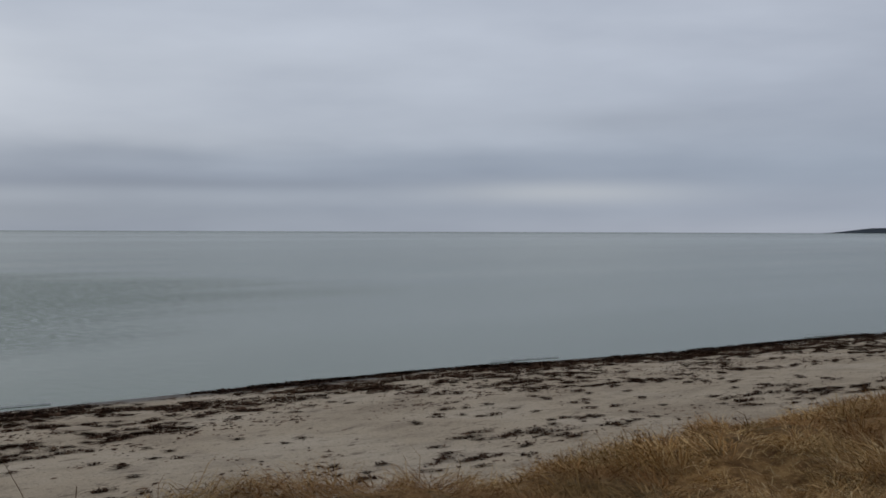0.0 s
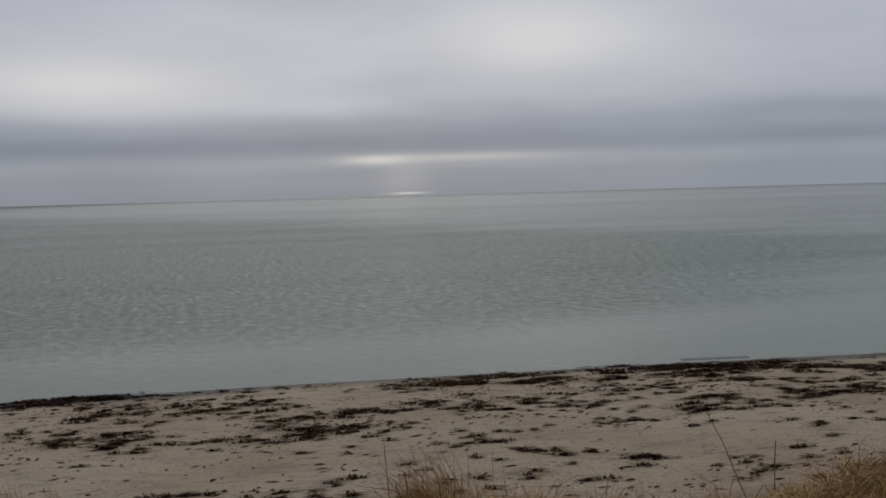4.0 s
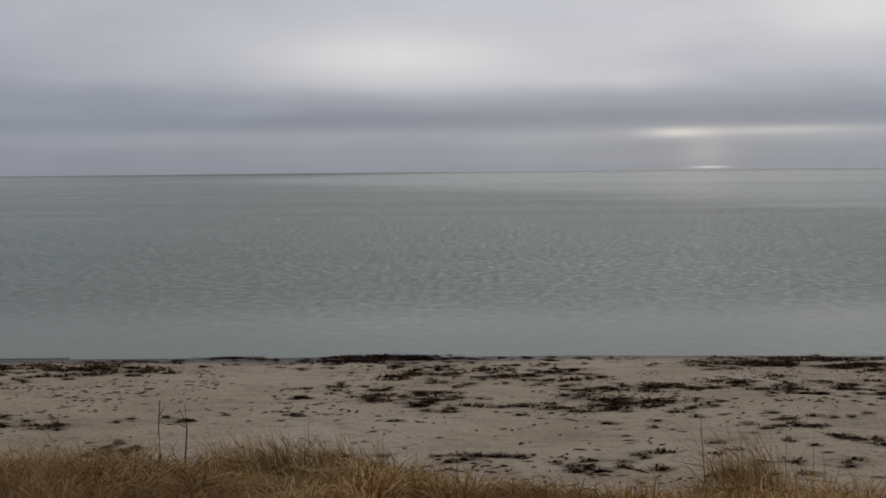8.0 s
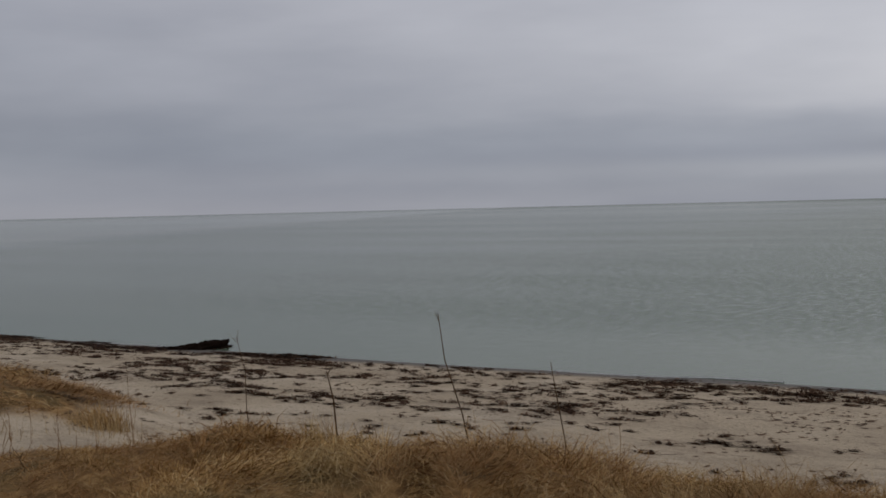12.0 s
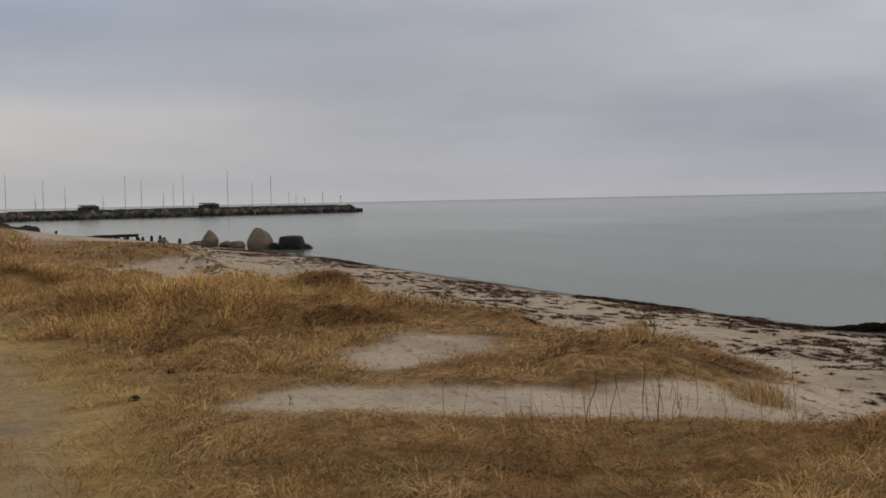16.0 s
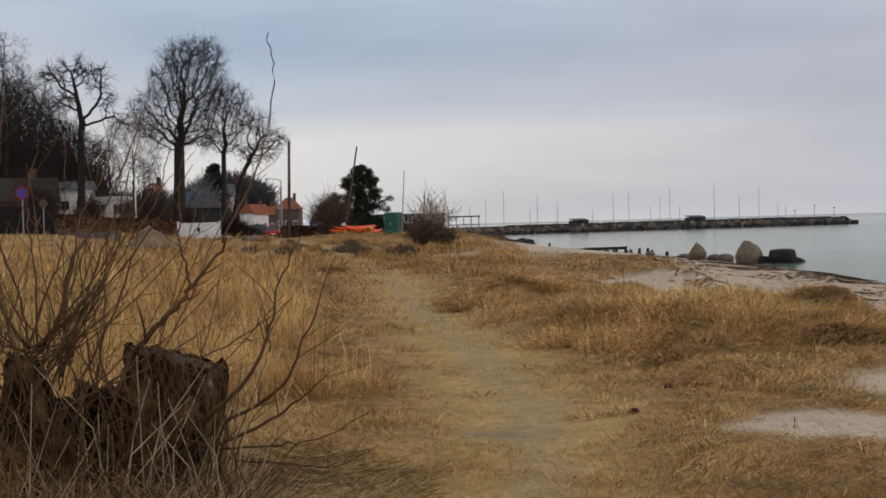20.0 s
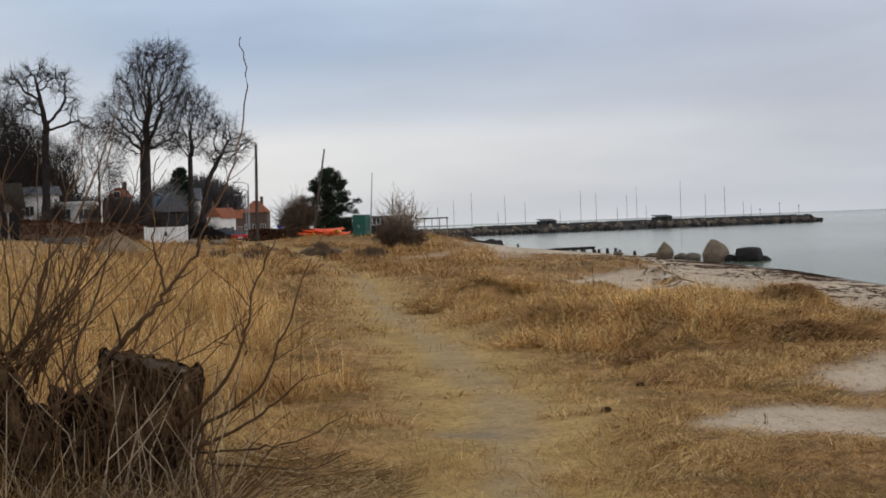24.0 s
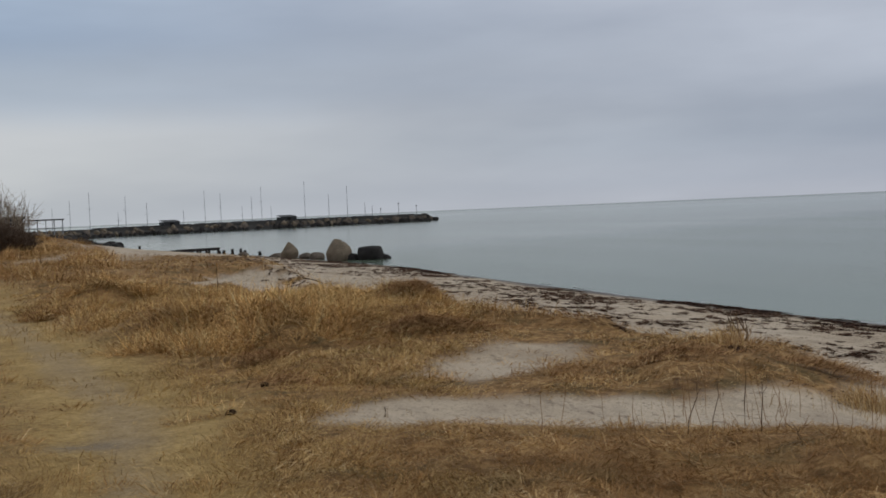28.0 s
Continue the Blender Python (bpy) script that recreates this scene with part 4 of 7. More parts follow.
tussocks("bank_tussocks", 2600, 34, 82, 132, 152, 54, lambda x, y: covers(x, y)[0] * (1 - covers(x, y)[1]) * step(0.42, 0.6, lattice(x, y, 3.2, 20)), 36, 0.35, lambda x, y: 0.45 + 0.3 * lattice(x, y, 4.0, 9), 0.6, 3.8, 0.0040, M_GRASS,
         "rough brown tussocks on the bank before the road")
make_grass("far_grass", 140000, 16, 78, 96, 143, 61, lambda x, y: cover_keep(x, y) * (1 - in_field(x, y)) * (1 - in_mound(x, y)) * (0.3 + 0.7 * clump(x, y, 2.0, 2)),
           lambda x, y: 0.12 + 0.14 * clump(x, y, 2.0, 9), 0.0042, lambda x, y: 0.25 + 0.3 * clump(x, y, 2.0, 9), 0.3, lambda x, y: 0.04 + 0 * x, M_GRASS, "patches of dry grass towards the bay", True)


def grass_mat(cx, cy, rx, ry, h, turn, n, seed):
    """A low hump of matted dead grass."""
    r = np.random.default_rng(seed)
    u, w = r.normal(0, 0.45, n), r.normal(0, 0.45, n)
    c, s = math.cos(turn), math.sin(turn)
    x, y = cx + u * rx * c - w * ry * s, cy + u * rx * s + w * ry * c
    lift = h * np.exp(-1.6 * (u * u + w * w)) * (0.55 + 0.45 * r.random(n))
    v, t, q = blades(x, y, ground_z(x, y) + lift, 0.08 + 0.16 * r.random(n), 0.004 + 0.004 * r.random(n), r.normal(0.0, 0.3, n), turn + r.normal(0, 0.9, n), seed)
    return tagged(new("dead_grass_mat", mesh_from("dead_grass_mat", v, t, q, M_MATTED)), "low hump of matted dead brown grass", "grass", "dead grass mats", "stuff")


for k, (x, y, rx, ry, h, a, n) in enumerate(((-13.4, -7.05, 1.0, 0.35, 0.20, 2.3, 5200), (-16.9, -9.0, 1.0, 0.4, 0.24, 2.3, 4600), (-10.6, -7.6, 0.4, 0.3, 0.12, 0.4, 1500), (-9.2, -6.4, 0.4, 0.3, 0.03, 2.4, 500),
                                            (-11.6, -3.4, 0.8, 0.3, 0.10, 2.2, 2000), (-12.2, -1.9, 0.7, 0.3, 0.10, 2.0, 1600))):
    grass_mat(x, y, rx, ry, h, a, n, 500 + k)


def sandy_fringe(x, y):
    """Thin growth on the blown sand: mostly at its seaward end and along the edge of the turf."""
    a = step(-0.3, 0.3, inside(x, y, SAND_A)) * (0.25 + 0.75 * step(8.6, 9.4, -x + 0.25 * y))
    e = edge_in(x, y)
    rim = step(-1.4, -0.1, e) * (1 - step(0.0, 0.4, e))
    return np.clip(a * clump(x, y, 0.4, 17) + 0.12 * rim * clump(x, y, 0.5, 18), 0, 1)


make_grass("sand_grass", 60000, 5.0, 16, 20, 126, 71, lambda x, y: 0.6 * sandy_fringe(x, y), lambda x, y: 0.10 + 0.14 * lattice(x, y, 0.5, 3), 0.0030,
           lambda x, y: 0.55 + 0.5 * lattice(x, y, 0.4, 4), 0.35, lambda x, y: 0.0 * x, M_OLDSTRAW, "thin wiry stems of dead grass in blown sand", True)
make_grass("near_turf", 150000, 1.1, 5.2, -180, 180, 81, lambda x, y: cover_keep(x, y), lambda x, y: 0.06 + 0.08 * tufty(x, y), 0.0042,
           lambda x, y: 0.05 + 0.25 * tufty(x, y), 0.35, lambda x, y: 0.01 + 0.04 * tufty(x, y), M_GRASS, "short dry turf underfoot on the dune")
make_grass("inland_grass", 110000, 5.0, 40, 160, 335, 91, lambda x, y: cover_keep(x, y) * (0.3 + 0.7 * clump(x, y, 0.9, 2)), lambda x, y: 0.16 + 0.2 * tufty(x, y), 0.0045,
           lambda x, y: 0.3 + 0.5 * tufty(x, y), 0.4, lambda x, y: 0.06 + 0.05 * tufty(x, y), M_GRASS, "dry grass of the dune behind the path", True)

# ---- seaweed wrack on the beach ----
def weed_mesh(cx, cy, length, width, heavy, seed):
    """Torn weed: for each centre a ragged string of low lumps and loose strands, lying along the shore."""
    r = np.random.default_rng(seed)
    seg = SHORE[1:] - SHORE[:-1]
    mids = (SHORE[1:] + SHORE[:-1]) / 2
    cx, cy, length, width, heavy = (np.asarray(v, float) for v in (cx, cy, length, width, heavy))
    i = np.argmin(np.hypot(mids[None, :, 0] - cx[:, None], mids[None, :, 1] - cy[:, None]), axis=1)
    ang = np.arctan2(seg[i, 1], seg[i, 0]) + r.normal(0, 0.30, len(cx))
    # lumps
    m = np.clip((5 + length / 0.045).astype(int), 6, 36)
    own = np.repeat(np.arange(len(cx)), m)
    k = len(own)
    u, w = r.normal(0, 0.27, k), r.normal(0, 0.27, k)
    c, s = np.cos(ang[own]), np.sin(ang[own])
    px = cx[own] + u * length[own] * c - w * width[own] * s
    py = cy[own] + u * length[own] * s + w * width[own] * c
    size = (0.25 + 0.75 * r.random(k) ** 1.6) * (0.012 + 0.19 * width[own]) * np.exp(-1.5 * (u ** 2 + w ** 2))
    n = 7
    t = np.arange(n) * 2 * math.pi / n + r.random((k, 1)) * 6
    rad = size[:, None] * (0.45 + 0.9 * r.random((k, n)))
    ex, ey = np.cos(t) * rad * 1.7, np.sin(t) * rad * 1.1
    rx, ry = px[:, None] + ex * c[:, None] - ey * s[:, None], py[:, None] + ex * s[:, None] + ey * c[:, None]
    gz0 = ground_z(px, py)
    ring = np.stack([rx, ry, np.repeat(gz0[:, None], n, 1) - 0.004 + 0.008 * r.random((k, n))], 2)
    top = np.stack([px, py, gz0 + 0.008 + heavy[own] * (0.25 + 0.75 * r.random(k)) * np.exp(-3 * (u ** 2 + w ** 2))], 1)
    v = np.concatenate([ring, top[:, None, :]], 1).reshape(-1, 3)
    o = (np.arange(k) * (n + 1))[:, None]
    j = np.arange(n)[None, :]
    tri = np.stack([o + j, o + (j + 1) % n, np.broadcast_to(o + n, (k, n))], 2).reshape(-1, 3)
    # strands
    m2 = m * 2
    own = np.repeat(np.arange(len(cx)), m2)
    k2 = len(own)
    u, w = r.normal(0, 0.36, k2), r.normal(0, 0.42, k2)
    c, s = np.cos(ang[own]), np.sin(ang[own])
    px = cx[own] + u * length[own] * c - w * width[own] * s
    py = cy[own] + u * length[own] * s + w * width[own] * c
    ln, wd = 0.02 + 0.07 * r.random(k2), 0.003 + 0.006 * r.random(k2)
    sa = ang[own] + r.normal(0, 0.6, k2)
    dx, dy, ex, ey = np.cos(sa) * ln, np.sin(sa) * ln, -np.sin(sa) * wd, np.cos(sa) * wd
    z = ground_z(px, py) + 0.008 + heavy[own] * 0.5 * r.random(k2) * np.exp(-3 * (u ** 2 + w ** 2))
    lift = 0.02 * r.random(k2) ** 2
    q = np.stack([np.stack([px - dx - ex, py - dy - ey, z], 1), np.stack([px + dx - ex, py + dy - ey, z + lift], 1),
                  np.stack([px + dx + ex, py + dy + ey, z + lift + 0.004], 1), np.stack([px - dx + ex, py - dy + ey, z + 0.004], 1)], 1).reshape(-1, 3)
    quad = len(v) + np.arange(4 * k2).reshape(-1, 4)
    return np.concatenate([v, q]), tri, quad


def along_shore(u):
    """A point u metres along the near shore and the direction inland there."""
    line = SHORE[2:19]
    seg = line[1:] - line[:-1]
    ln = np.hypot(seg[:, 0], seg[:, 1])
    acc = np.concatenate([[0], np.cumsum(ln)])
    i = np.clip(np.searchsorted(acc, u, side="right") - 1, 0, len(seg) - 1)
    k = (u - acc[i]) / ln[i]
    p = line[i] + seg[i] * k[:, None]
    n = np.stack([-seg[i, 1], seg[i, 0]], 1) / ln[i][:, None]
    return p, n


LEN_SHORE = float(np.hypot(*(SHORE[3:19] - SHORE[2:18]).T).sum())
r = np.random.default_rng(77)
bands = [(0.16, 0.10, 420, 0.5, 0.07, 0.02), (0.45, 0.32, 1000, 0.65, 0.16, 0.035), (1.3, 0.45, 950, 0.5, 0.14, 0.03), (2.2, 0.4, 620, 0.36, 0.11, 0.035), (3.3, 0.4, 620, 0.30, 0.09, 0.025),
         (4.5, 0.35, 760, 0.28, 0.08, 0.022), (6.2, 0.5, 70, 0.14, 0.05, 0.014), (8.3, 0.45, 520, 0.30, 0.08, 0.022)]
for i, (s0, sd, n, l0, w0, h0) in enumerate(bands):
    u = r.random(n * 2) * LEN_SHORE
    line = i - 1
    keep = lattice(u, np.full(n * 2, 10.0 * line), 2.2, line) > 0.50 - 0.16 * (u < 42) * (line < 3) - 0.06 * (u > 66) * (line < 4) * (line > 0) + 0.10 * (u > 62) * (line == 0) + 0.22 * ((u > 44) & (u < 62)) * (line == 0) + 0.10 * ((u > 46) & (u < 62)) * (line == 1)
    if line < 0:
        keep &= (u > 43) & (u < 58) & (lattice(u, np.zeros(n * 2), 1.7, 8) > 0.56)
    u = u[keep][:n]
    p, nn = along_shore(u)
    s = s0 + r.normal(0, sd, len(u)) + 0.4 * np.sin(u * 0.5 + i)
    q = p + nn * np.maximum(s, 0.05)[:, None]
    size = 0.35 + 1.3 * r.random(len(u)) ** 2
    v, t, qd = weed_mesh(q[:, 0], q[:, 1], l0 * size, w0 * (0.6 + 0.8 * r.random(len(u))) * np.sqrt(size), h0 * size, 100 + i)
    tagged(new("seaweed_wrack", mesh_from("seaweed_wrack", v, t, qd, M_WEED if i < 2 else M_WEEDDRY)), "dark torn seaweed strewn in a line along the sand", "seaweed", "lines of wrack", "stuff")

u = r.random(150000) * LEN_SHORE
p, nn = along_shore(u)
s = 0.2 + 9.5 * r.random(150000) ** 0.9
q = p + nn * s[:, None]
k = r.random(150000) < step(0.30, 0.62, lattice(q[:, 0], q[:, 1], 0.7, 21)) * (0.15 + 0.85 * step(0.45, 0.6, lattice(q[:, 0], q[:, 1], 0.23, 22))) * np.interp(s, [0, 1.5, 2.4, 3.4, 4.8, 5.6, 7.4, 8.2, 9.0, 10], [1.0, 0.9, 0.5, 0.7, 0.9, 0.16, 0.12, 0.55, 0.4, 0.15])
q = q[k]
m = len(q)
sa = 0.77 + r.normal(0, 0.5, m)
ln, wd = 0.010 + 0.06 * r.random(m) ** 2.0, 0.005 + 0.018 * r.random(m) ** 1.8
dx, dy, ex, ey = np.cos(sa) * ln, np.sin(sa) * ln, -np.sin(sa) * wd, np.cos(sa) * wd
z = ground_z(q[:, 0], q[:, 1]) + 0.004
v = np.stack([np.stack([q[:, 0] - dx, q[:, 1] - dy, z], 1), np.stack([q[:, 0] + ex, q[:, 1] + ey, z + 0.007], 1), np.stack([q[:, 0] + dx, q[:, 1] + dy, z + 0.004], 1), np.stack([q[:, 0] - ex, q[:, 1] - ey, z], 1)], 1).reshape(-1, 3)
tagged(new("seaweed_bits", mesh_from("seaweed_bits", v, quads=np.arange(4 * m).reshape(-1, 4), mat=M_WEEDDRY)), "small dark scraps of dried seaweed scattered on the sand", "seaweed", kind="stuff")

# torn clumps strewn all over the sand, thickest in uneven drifts
u = r.random(9000) * LEN_SHORE
p, nn = along_shore(u)
s = 0.3 + 8.8 * r.random(9000)
drift = step(0.40, 0.66, lattice(u, s * 2.6, 1.9, 41)) * np.interp(s, [0, 2, 3, 5, 5.8, 7.2, 8, 9], [1, 0.9, 0.8, 0.9, 0.35, 0.3, 0.8, 0.4])
k = r.random(9000) < drift * np.interp(u, [0, 58, 66, 200], [1, 1, 0.4, 0.4])
q, s = (p + nn * s[:, None])[k], s[k]
big = 0.3 + r.random(len(q)) ** 3
v, t, qd = weed_mesh(q[:, 0], q[:, 1], 0.20 * big, 0.085 * big, 0.035 * big, 160)
tagged(new("seaweed_clumps", mesh_from("seaweed_clumps", v, t, qd, M_WEEDDRY)), "torn reddish-brown clumps of seaweed strewn over the sand", "seaweed", kind="stuff")

# heaps of weed that stand out one by one: place, length, width, height
HEAPS = [(-5.6, 11.6, 0.3, 0.10, 0.04), (-4.4, 14.3, 0.5, 0.16, 0.06), (-8.6, 7.7, 0.28, 0.12, 0.04), (-7.8, 10.1, 0.75, 0.10, 0.03), (-9.95, 7.2, 0.13, 0.10, 0.04),
         (-4.5, 8.7, 0.5, 0.22, 0.08), (-8.3, 4.3, 0.3, 0.2, 0.06), (-5.1, 6.2, 0.25, 0.1, 0.03), (-6.2, 11, 0.35, 0.10, 0.03),
         (-9.15, 8.2, 0.25, 0.09, 0.03), (-6.0, 6.2, 0.35, 0.09, 0.03), (-6.6, 4.9, 0.45, 0.12, 0.04), (-16.1, 2.3, 0.6, 0.12, 0.05), (-14.6, 0.1, 0.7, 0.12, 0.04), (-10.2, 4.3, 0.6, 0.1, 0.04),
         (-4.7, 10.8, 0.5, 0.09, 0.03), (-3.6, 8.9, 0.6, 0.12, 0.04), (-5.4, 9.0, 0.4, 0.12, 0.04), (-13.0, -0.4, 0.5, 0.12, 0.04)]
rh = np.random.default_rng(55)
for i, (x, y, l, w, h) in enumerate(HEAPS):
    # a loose huddle of torn clumps, drawn out along the shore
    a_, c_ = rh.normal(0, 0.42, 7) * l, rh.normal(0, 0.85, 7) * w
    v, t, q = weed_mesh(x + a_ * 0.72 - c_ * 0.69, y + a_ * 0.69 + c_ * 0.72, l * (0.12 + 0.32 * rh.random(7)), w * (0.3 + 0.6 * rh.random(7)), h * (0.15 + 0.45 * rh.random(7)), 300 + i)
    tagged(new("seaweed_heap", mesh_from("seaweed_heap", v, t, q, M_WEEDDRY)), "dark heap of dried seaweed on pale sand", "seaweed", "heaps of seaweed", "stuff")

# a large dark bank of weed at the water's edge
u = np.linspace(0, 1, 40)
bx, by = -23.2 + (u - 0.5) * 0.3 + np.random.default_rng(5).normal(0, 0.06, 40), -1.25 + (0.5 - u) * 1.1
v, t, q = weed_mesh(bx, by, 0.5 + 0.15 * u, 0.6 - 0.2 * u, 0.03 + 0.10 * np.clip(1 - np.abs(u - 0.25) * 1.5, 0, 1), 400)
tagged(new("seaweed_bank", mesh_from("seaweed_bank", v, t, q, M_BANKWEED)), "black rotting seaweed spread at the water's edge", "seaweed", kind="stuff")
# drifting weed and foam along the waterline
r = np.random.default_rng(99)
line_u = np.arange(6, LEN_SHORE - 12, 0.35)
p, nn = along_shore(line_u)
keep = lattice(line_u, np.zeros_like(line_u), 1.3, 1) > 0.56
wob = 0.25 * np.sin(line_u * 0.6) - 0.25 + 0.2 * lattice(line_u, np.zeros_like(line_u), 0.9, 2)
fv, fq, b = [], [], 0
for i in range(len(line_u) - 1):
    if not (keep[i] and keep[i + 1]):
        continue
    for j in (i, i + 1):
        c = p[j] + nn[j] * wob[j]
        w = 0.012 + 0.03 * lattice(line_u[j:j + 1], np.ones(1), 0.7, 3)[0]
        fv += [(*(c - nn[j] * w), 0.006), (*c, 0.022), (*(c + nn[j] * w), 0.006)]
    fq += [(b, b + 1, b + 4, b + 3), (b + 1, b + 2, b + 5, b + 4)]
    b += 6
tagged(new("foam_line", mesh_from("foam_line", np.array(fv), quads=np.array(fq), mat=M_FOAM, smooth=True)), "thin broken line of pale foam where ripples meet the sand", "foam", kind="stuff")

# ---- stones ----
def rock_bm(size, seed, flat=0.0, rough=0.22, sub=4):
    bm = bmesh.new()
    bmesh.ops.create_icosphere(bm, subdivisions=sub, radius=1.0)
    off = Vector((seed * 3.7, seed * 1.3, seed * 2.1))
    for v in bm.verts:
        n = noise.noise(v.co * 1.1 + off) * rough + noise.noise(v.co * 2.9 + off) * rough * 0.35 + noise.noise(v.co * 7 + off) * rough * 0.1
        d = v.co * (1 + n)
        if flat and d.z > flat:
            d.z = flat + (d.z - flat) * 0.25
        v.co = Vector((d.x * size[0] / 2, d.y * size[1] / 2, d.z * size[2] / 2))
    return bm


def boulder(where, size, seed, mat, label, turn=0, group="boulders", sink=0.3, flat=0.0, point=0.0):
    bm = rock_bm(size, seed, flat)
    if point:
        for v in bm.verts:
            k = max(0.0, v.co.z / (size[2] / 2))
            v.co.x *= 1 - point * k
            v.co.y *= 1 - point * k
    ob = new("boulder", bm_to("boulder", bm, mat, True))
    x, y, z = where
    ob.matrix_basis = pose(x, y, z + size[2] * (0.5 - sink), 0, 0, turn)
    return tagged(ob, label, "boulder", group)


def on(az, dist, lift=0.0):
    v = heading(az, dist) + stand(az)
    return (v.x, v.y, float(ground_z(np.array([v.x]), np.array([v.y]))[0]) + lift)


boulder(on(121.3, 67), (1.75, 1.4, 1.75), 3, M_ROCK, "large rounded tan boulder on the beach", 20, "shore boulders", 0.25, 0, 0.28)
boulder(on(119.75, 66), (1.8, 1.5, 1.5), 5, M_ROCKD, "dark wet flat-topped boulder at the water's edge", 10, "shore boulders", 0.2, 0.5)
boulder(on(119.1, 66.5), (1.0, 0.9, 0.6), 8, M_ROCKD, "low dark wet rock lying in the water", 50, "shore boulders", 0.2)
boulder(on(120.55, 66.5), (0.7, 0.7, 0.65), 9, M_ROCKD, "small dark rock between two boulders", 0, "shore boulders")
boulder(on(123.65, 71), (1.15, 1.0, 1.25), 12, M_ROCK, "pointed tan boulder standing on the sand", -30, "shore boulders", 0.2, 0, 0.55)
boulder(on(122.35, 70), (1.5, 0.9, 0.65), 14, M_ROCKM, "low brown-grey rock on the sand", 40, "shore boulders")
boulder(on(122.9, 72), (0.9, 0.8, 0.5), 15, M_ROCKM, "low brown-grey rock on the sand", 0, "shore boulders")
boulder(on(124.3, 74), (1.0, 0.8, 0.4), 16, M_ROCKM, "small grey stone on the beach", 0, "shore boulders")
boulder(on(125.9, 76), (0.8, 0.6, 0.4), 17, M_ROCKM, "small grey stone on the beach", 0, "shore boulders")

ragged = rock_bm((0.95, 0.55, 0.24), 31, 0, 0.55, 5)
for v in ragged.verts:
    k = noise.noise(v.co * 14) * 0.05 + noise.noise(v.co * 31) * 0.03
    v.co += Vector((k, noise.noise(v.co * 17) * 0.04, k + (v.co.x + 0.3) * 0.10 * (v.co.z > 0)))
hump = new("seaweed_mound", bm_to("seaweed_mound", ragged, M_BANKWEED))
hump.matrix_basis = pose(-23.1, -1.2, float(ground_z(np.array([-23.1]), np.array([-1.2]))[0]) - 0.02, 0, 0, 105)
tagged(hump, "low black mound of rotting seaweed at the water's edge", "seaweed")

# ---- the breakwater ----
PIER = [(-150, -160), (-168, -170), (-186, -171), (-206, -161), (-235, -146), (-259, -134)]


def pier_frame(i):
    a, b = Vector(PIER[max(i - 1, 0)]), Vector(PIER[min(i + 1, len(PIER) - 1)])
    d = (b - a).normalized()
    return d, Vector((d.y, -d.x))


bm = bmesh.new()
prof = [(-5.5, -3.0), (-3.6, 0.6), (-2.4, 1.15), (-2.3, 1.75), (2.3, 1.75), (2.4, 1.0), (4.5, -3.0)]
rows = []
for i, p in enumerate(PIER):
    d, n = pier_frame(i)
    if n.dot(Vector(p)) > 0:
        n = -n
    rows.append([bm.verts.new((p[0] - n.x * o, p[1] - n.y * o, z)) for o, z in prof])
for r0, r1 in zip(rows[:-1], rows[1:]):
    for k in range(len(prof) - 1):
        bm.faces.new((r0[k], r0[k + 1], r1[k + 1], r1[k]))
bm.faces.new(rows[-1])
bm.faces.new(rows[0][::-1])
bmesh.ops.recalc_face_normals(bm, faces=bm.faces)
breakwater = tagged(new("breakwater"), "long low concrete breakwater faced with dark boulders", "breakwater")
part("core", bm, M_CONC, breakwater)
bm = bmesh.new()
for i, (p, q) in enumerate(zip(PIER[2:-1], PIER[3:])):
    d, n = pier_frame(i + 2)
    if n.dot(Vector(p)) > 0:
        n = -n
    a, b = Vector(p) + n * -2.15, Vector(q) + n * -2.15
    ang = math.degrees(math.atan2(b.y - a.y, b.x - a.x))
    m = pose((a.x + b.x) / 2, (a.y + b.y) / 2, 1.92, 0, 0, ang)
    got = box(bmesh.new(), (-(b - a).length / 2, -0.2, -0.2), ((b - a).length / 2, 0.2, 0.02), 0.03)
    got.transform(m)
    tmp = bpy.data.meshes.new("wall")
    got.to_mesh(tmp)
    got.free()
    bm.from_mesh(tmp)
    bpy.data.meshes.remove(tmp)
part("parapet", bm, M_CONC, breakwater)
r = np.random.default_rng(12)
stones = []
for variant in range(5):
    stones.append(bm_to("stone", rock_bm((1.0, 1.0, 0.8), 40 + variant, 0, 0.45, 2), (M_ROCKD, M_ROCKD, M_ROCKM, M_CONC, M_ROCKD)[variant]))
stones.append(bm_to("stone", rock_bm((1.0, 1.0, 0.8), 46, 0, 0.45, 2), M_ROCK))
stones.append(bm_to("stone", rock_bm((1.0, 1.0, 0.8), 47, 0, 0.45, 2), M_ROCKM))
line = np.array(PIER, float)
seg = line[1:] - line[:-1]
ln = np.hypot(seg[:, 0], seg[:, 1])
for k in range(300):
    u = r.random() * ln.sum()
    i = int(np.clip(np.searchsorted(np.cumsum(ln), u), 0, len(ln) - 1))
    f = (u - np.concatenate([[0], np.cumsum(ln)])[i]) / ln[i]
    c = line[i] + seg[i] * f
    n = np.array([seg[i, 1], -seg[i, 0]]) / ln[i]
    if n @ c > 0:
        n = -n
    o = 2.2 + 3.3 * r.random()
    z = np.interp(o, [2.2, 2.6, 3.6, 5.5], [1.30, 1.05, 0.5, -0.3])
    s = 0.8 + 1.0 * r.random()
    ob = part("stone", stones[(2, 5, 6)[k % 3] if o < 3.7 else (0, 1, 4)[k % 3]], None, breakwater)
    ob.matrix_basis = Matrix.LocRotScale((c[0] + n[0] * o, c[1] + n[1] * o, z), Euler((r.random() * 6, r.random() * 6, r.random() * 6)), (s, s * 0.9, s * 0.8))
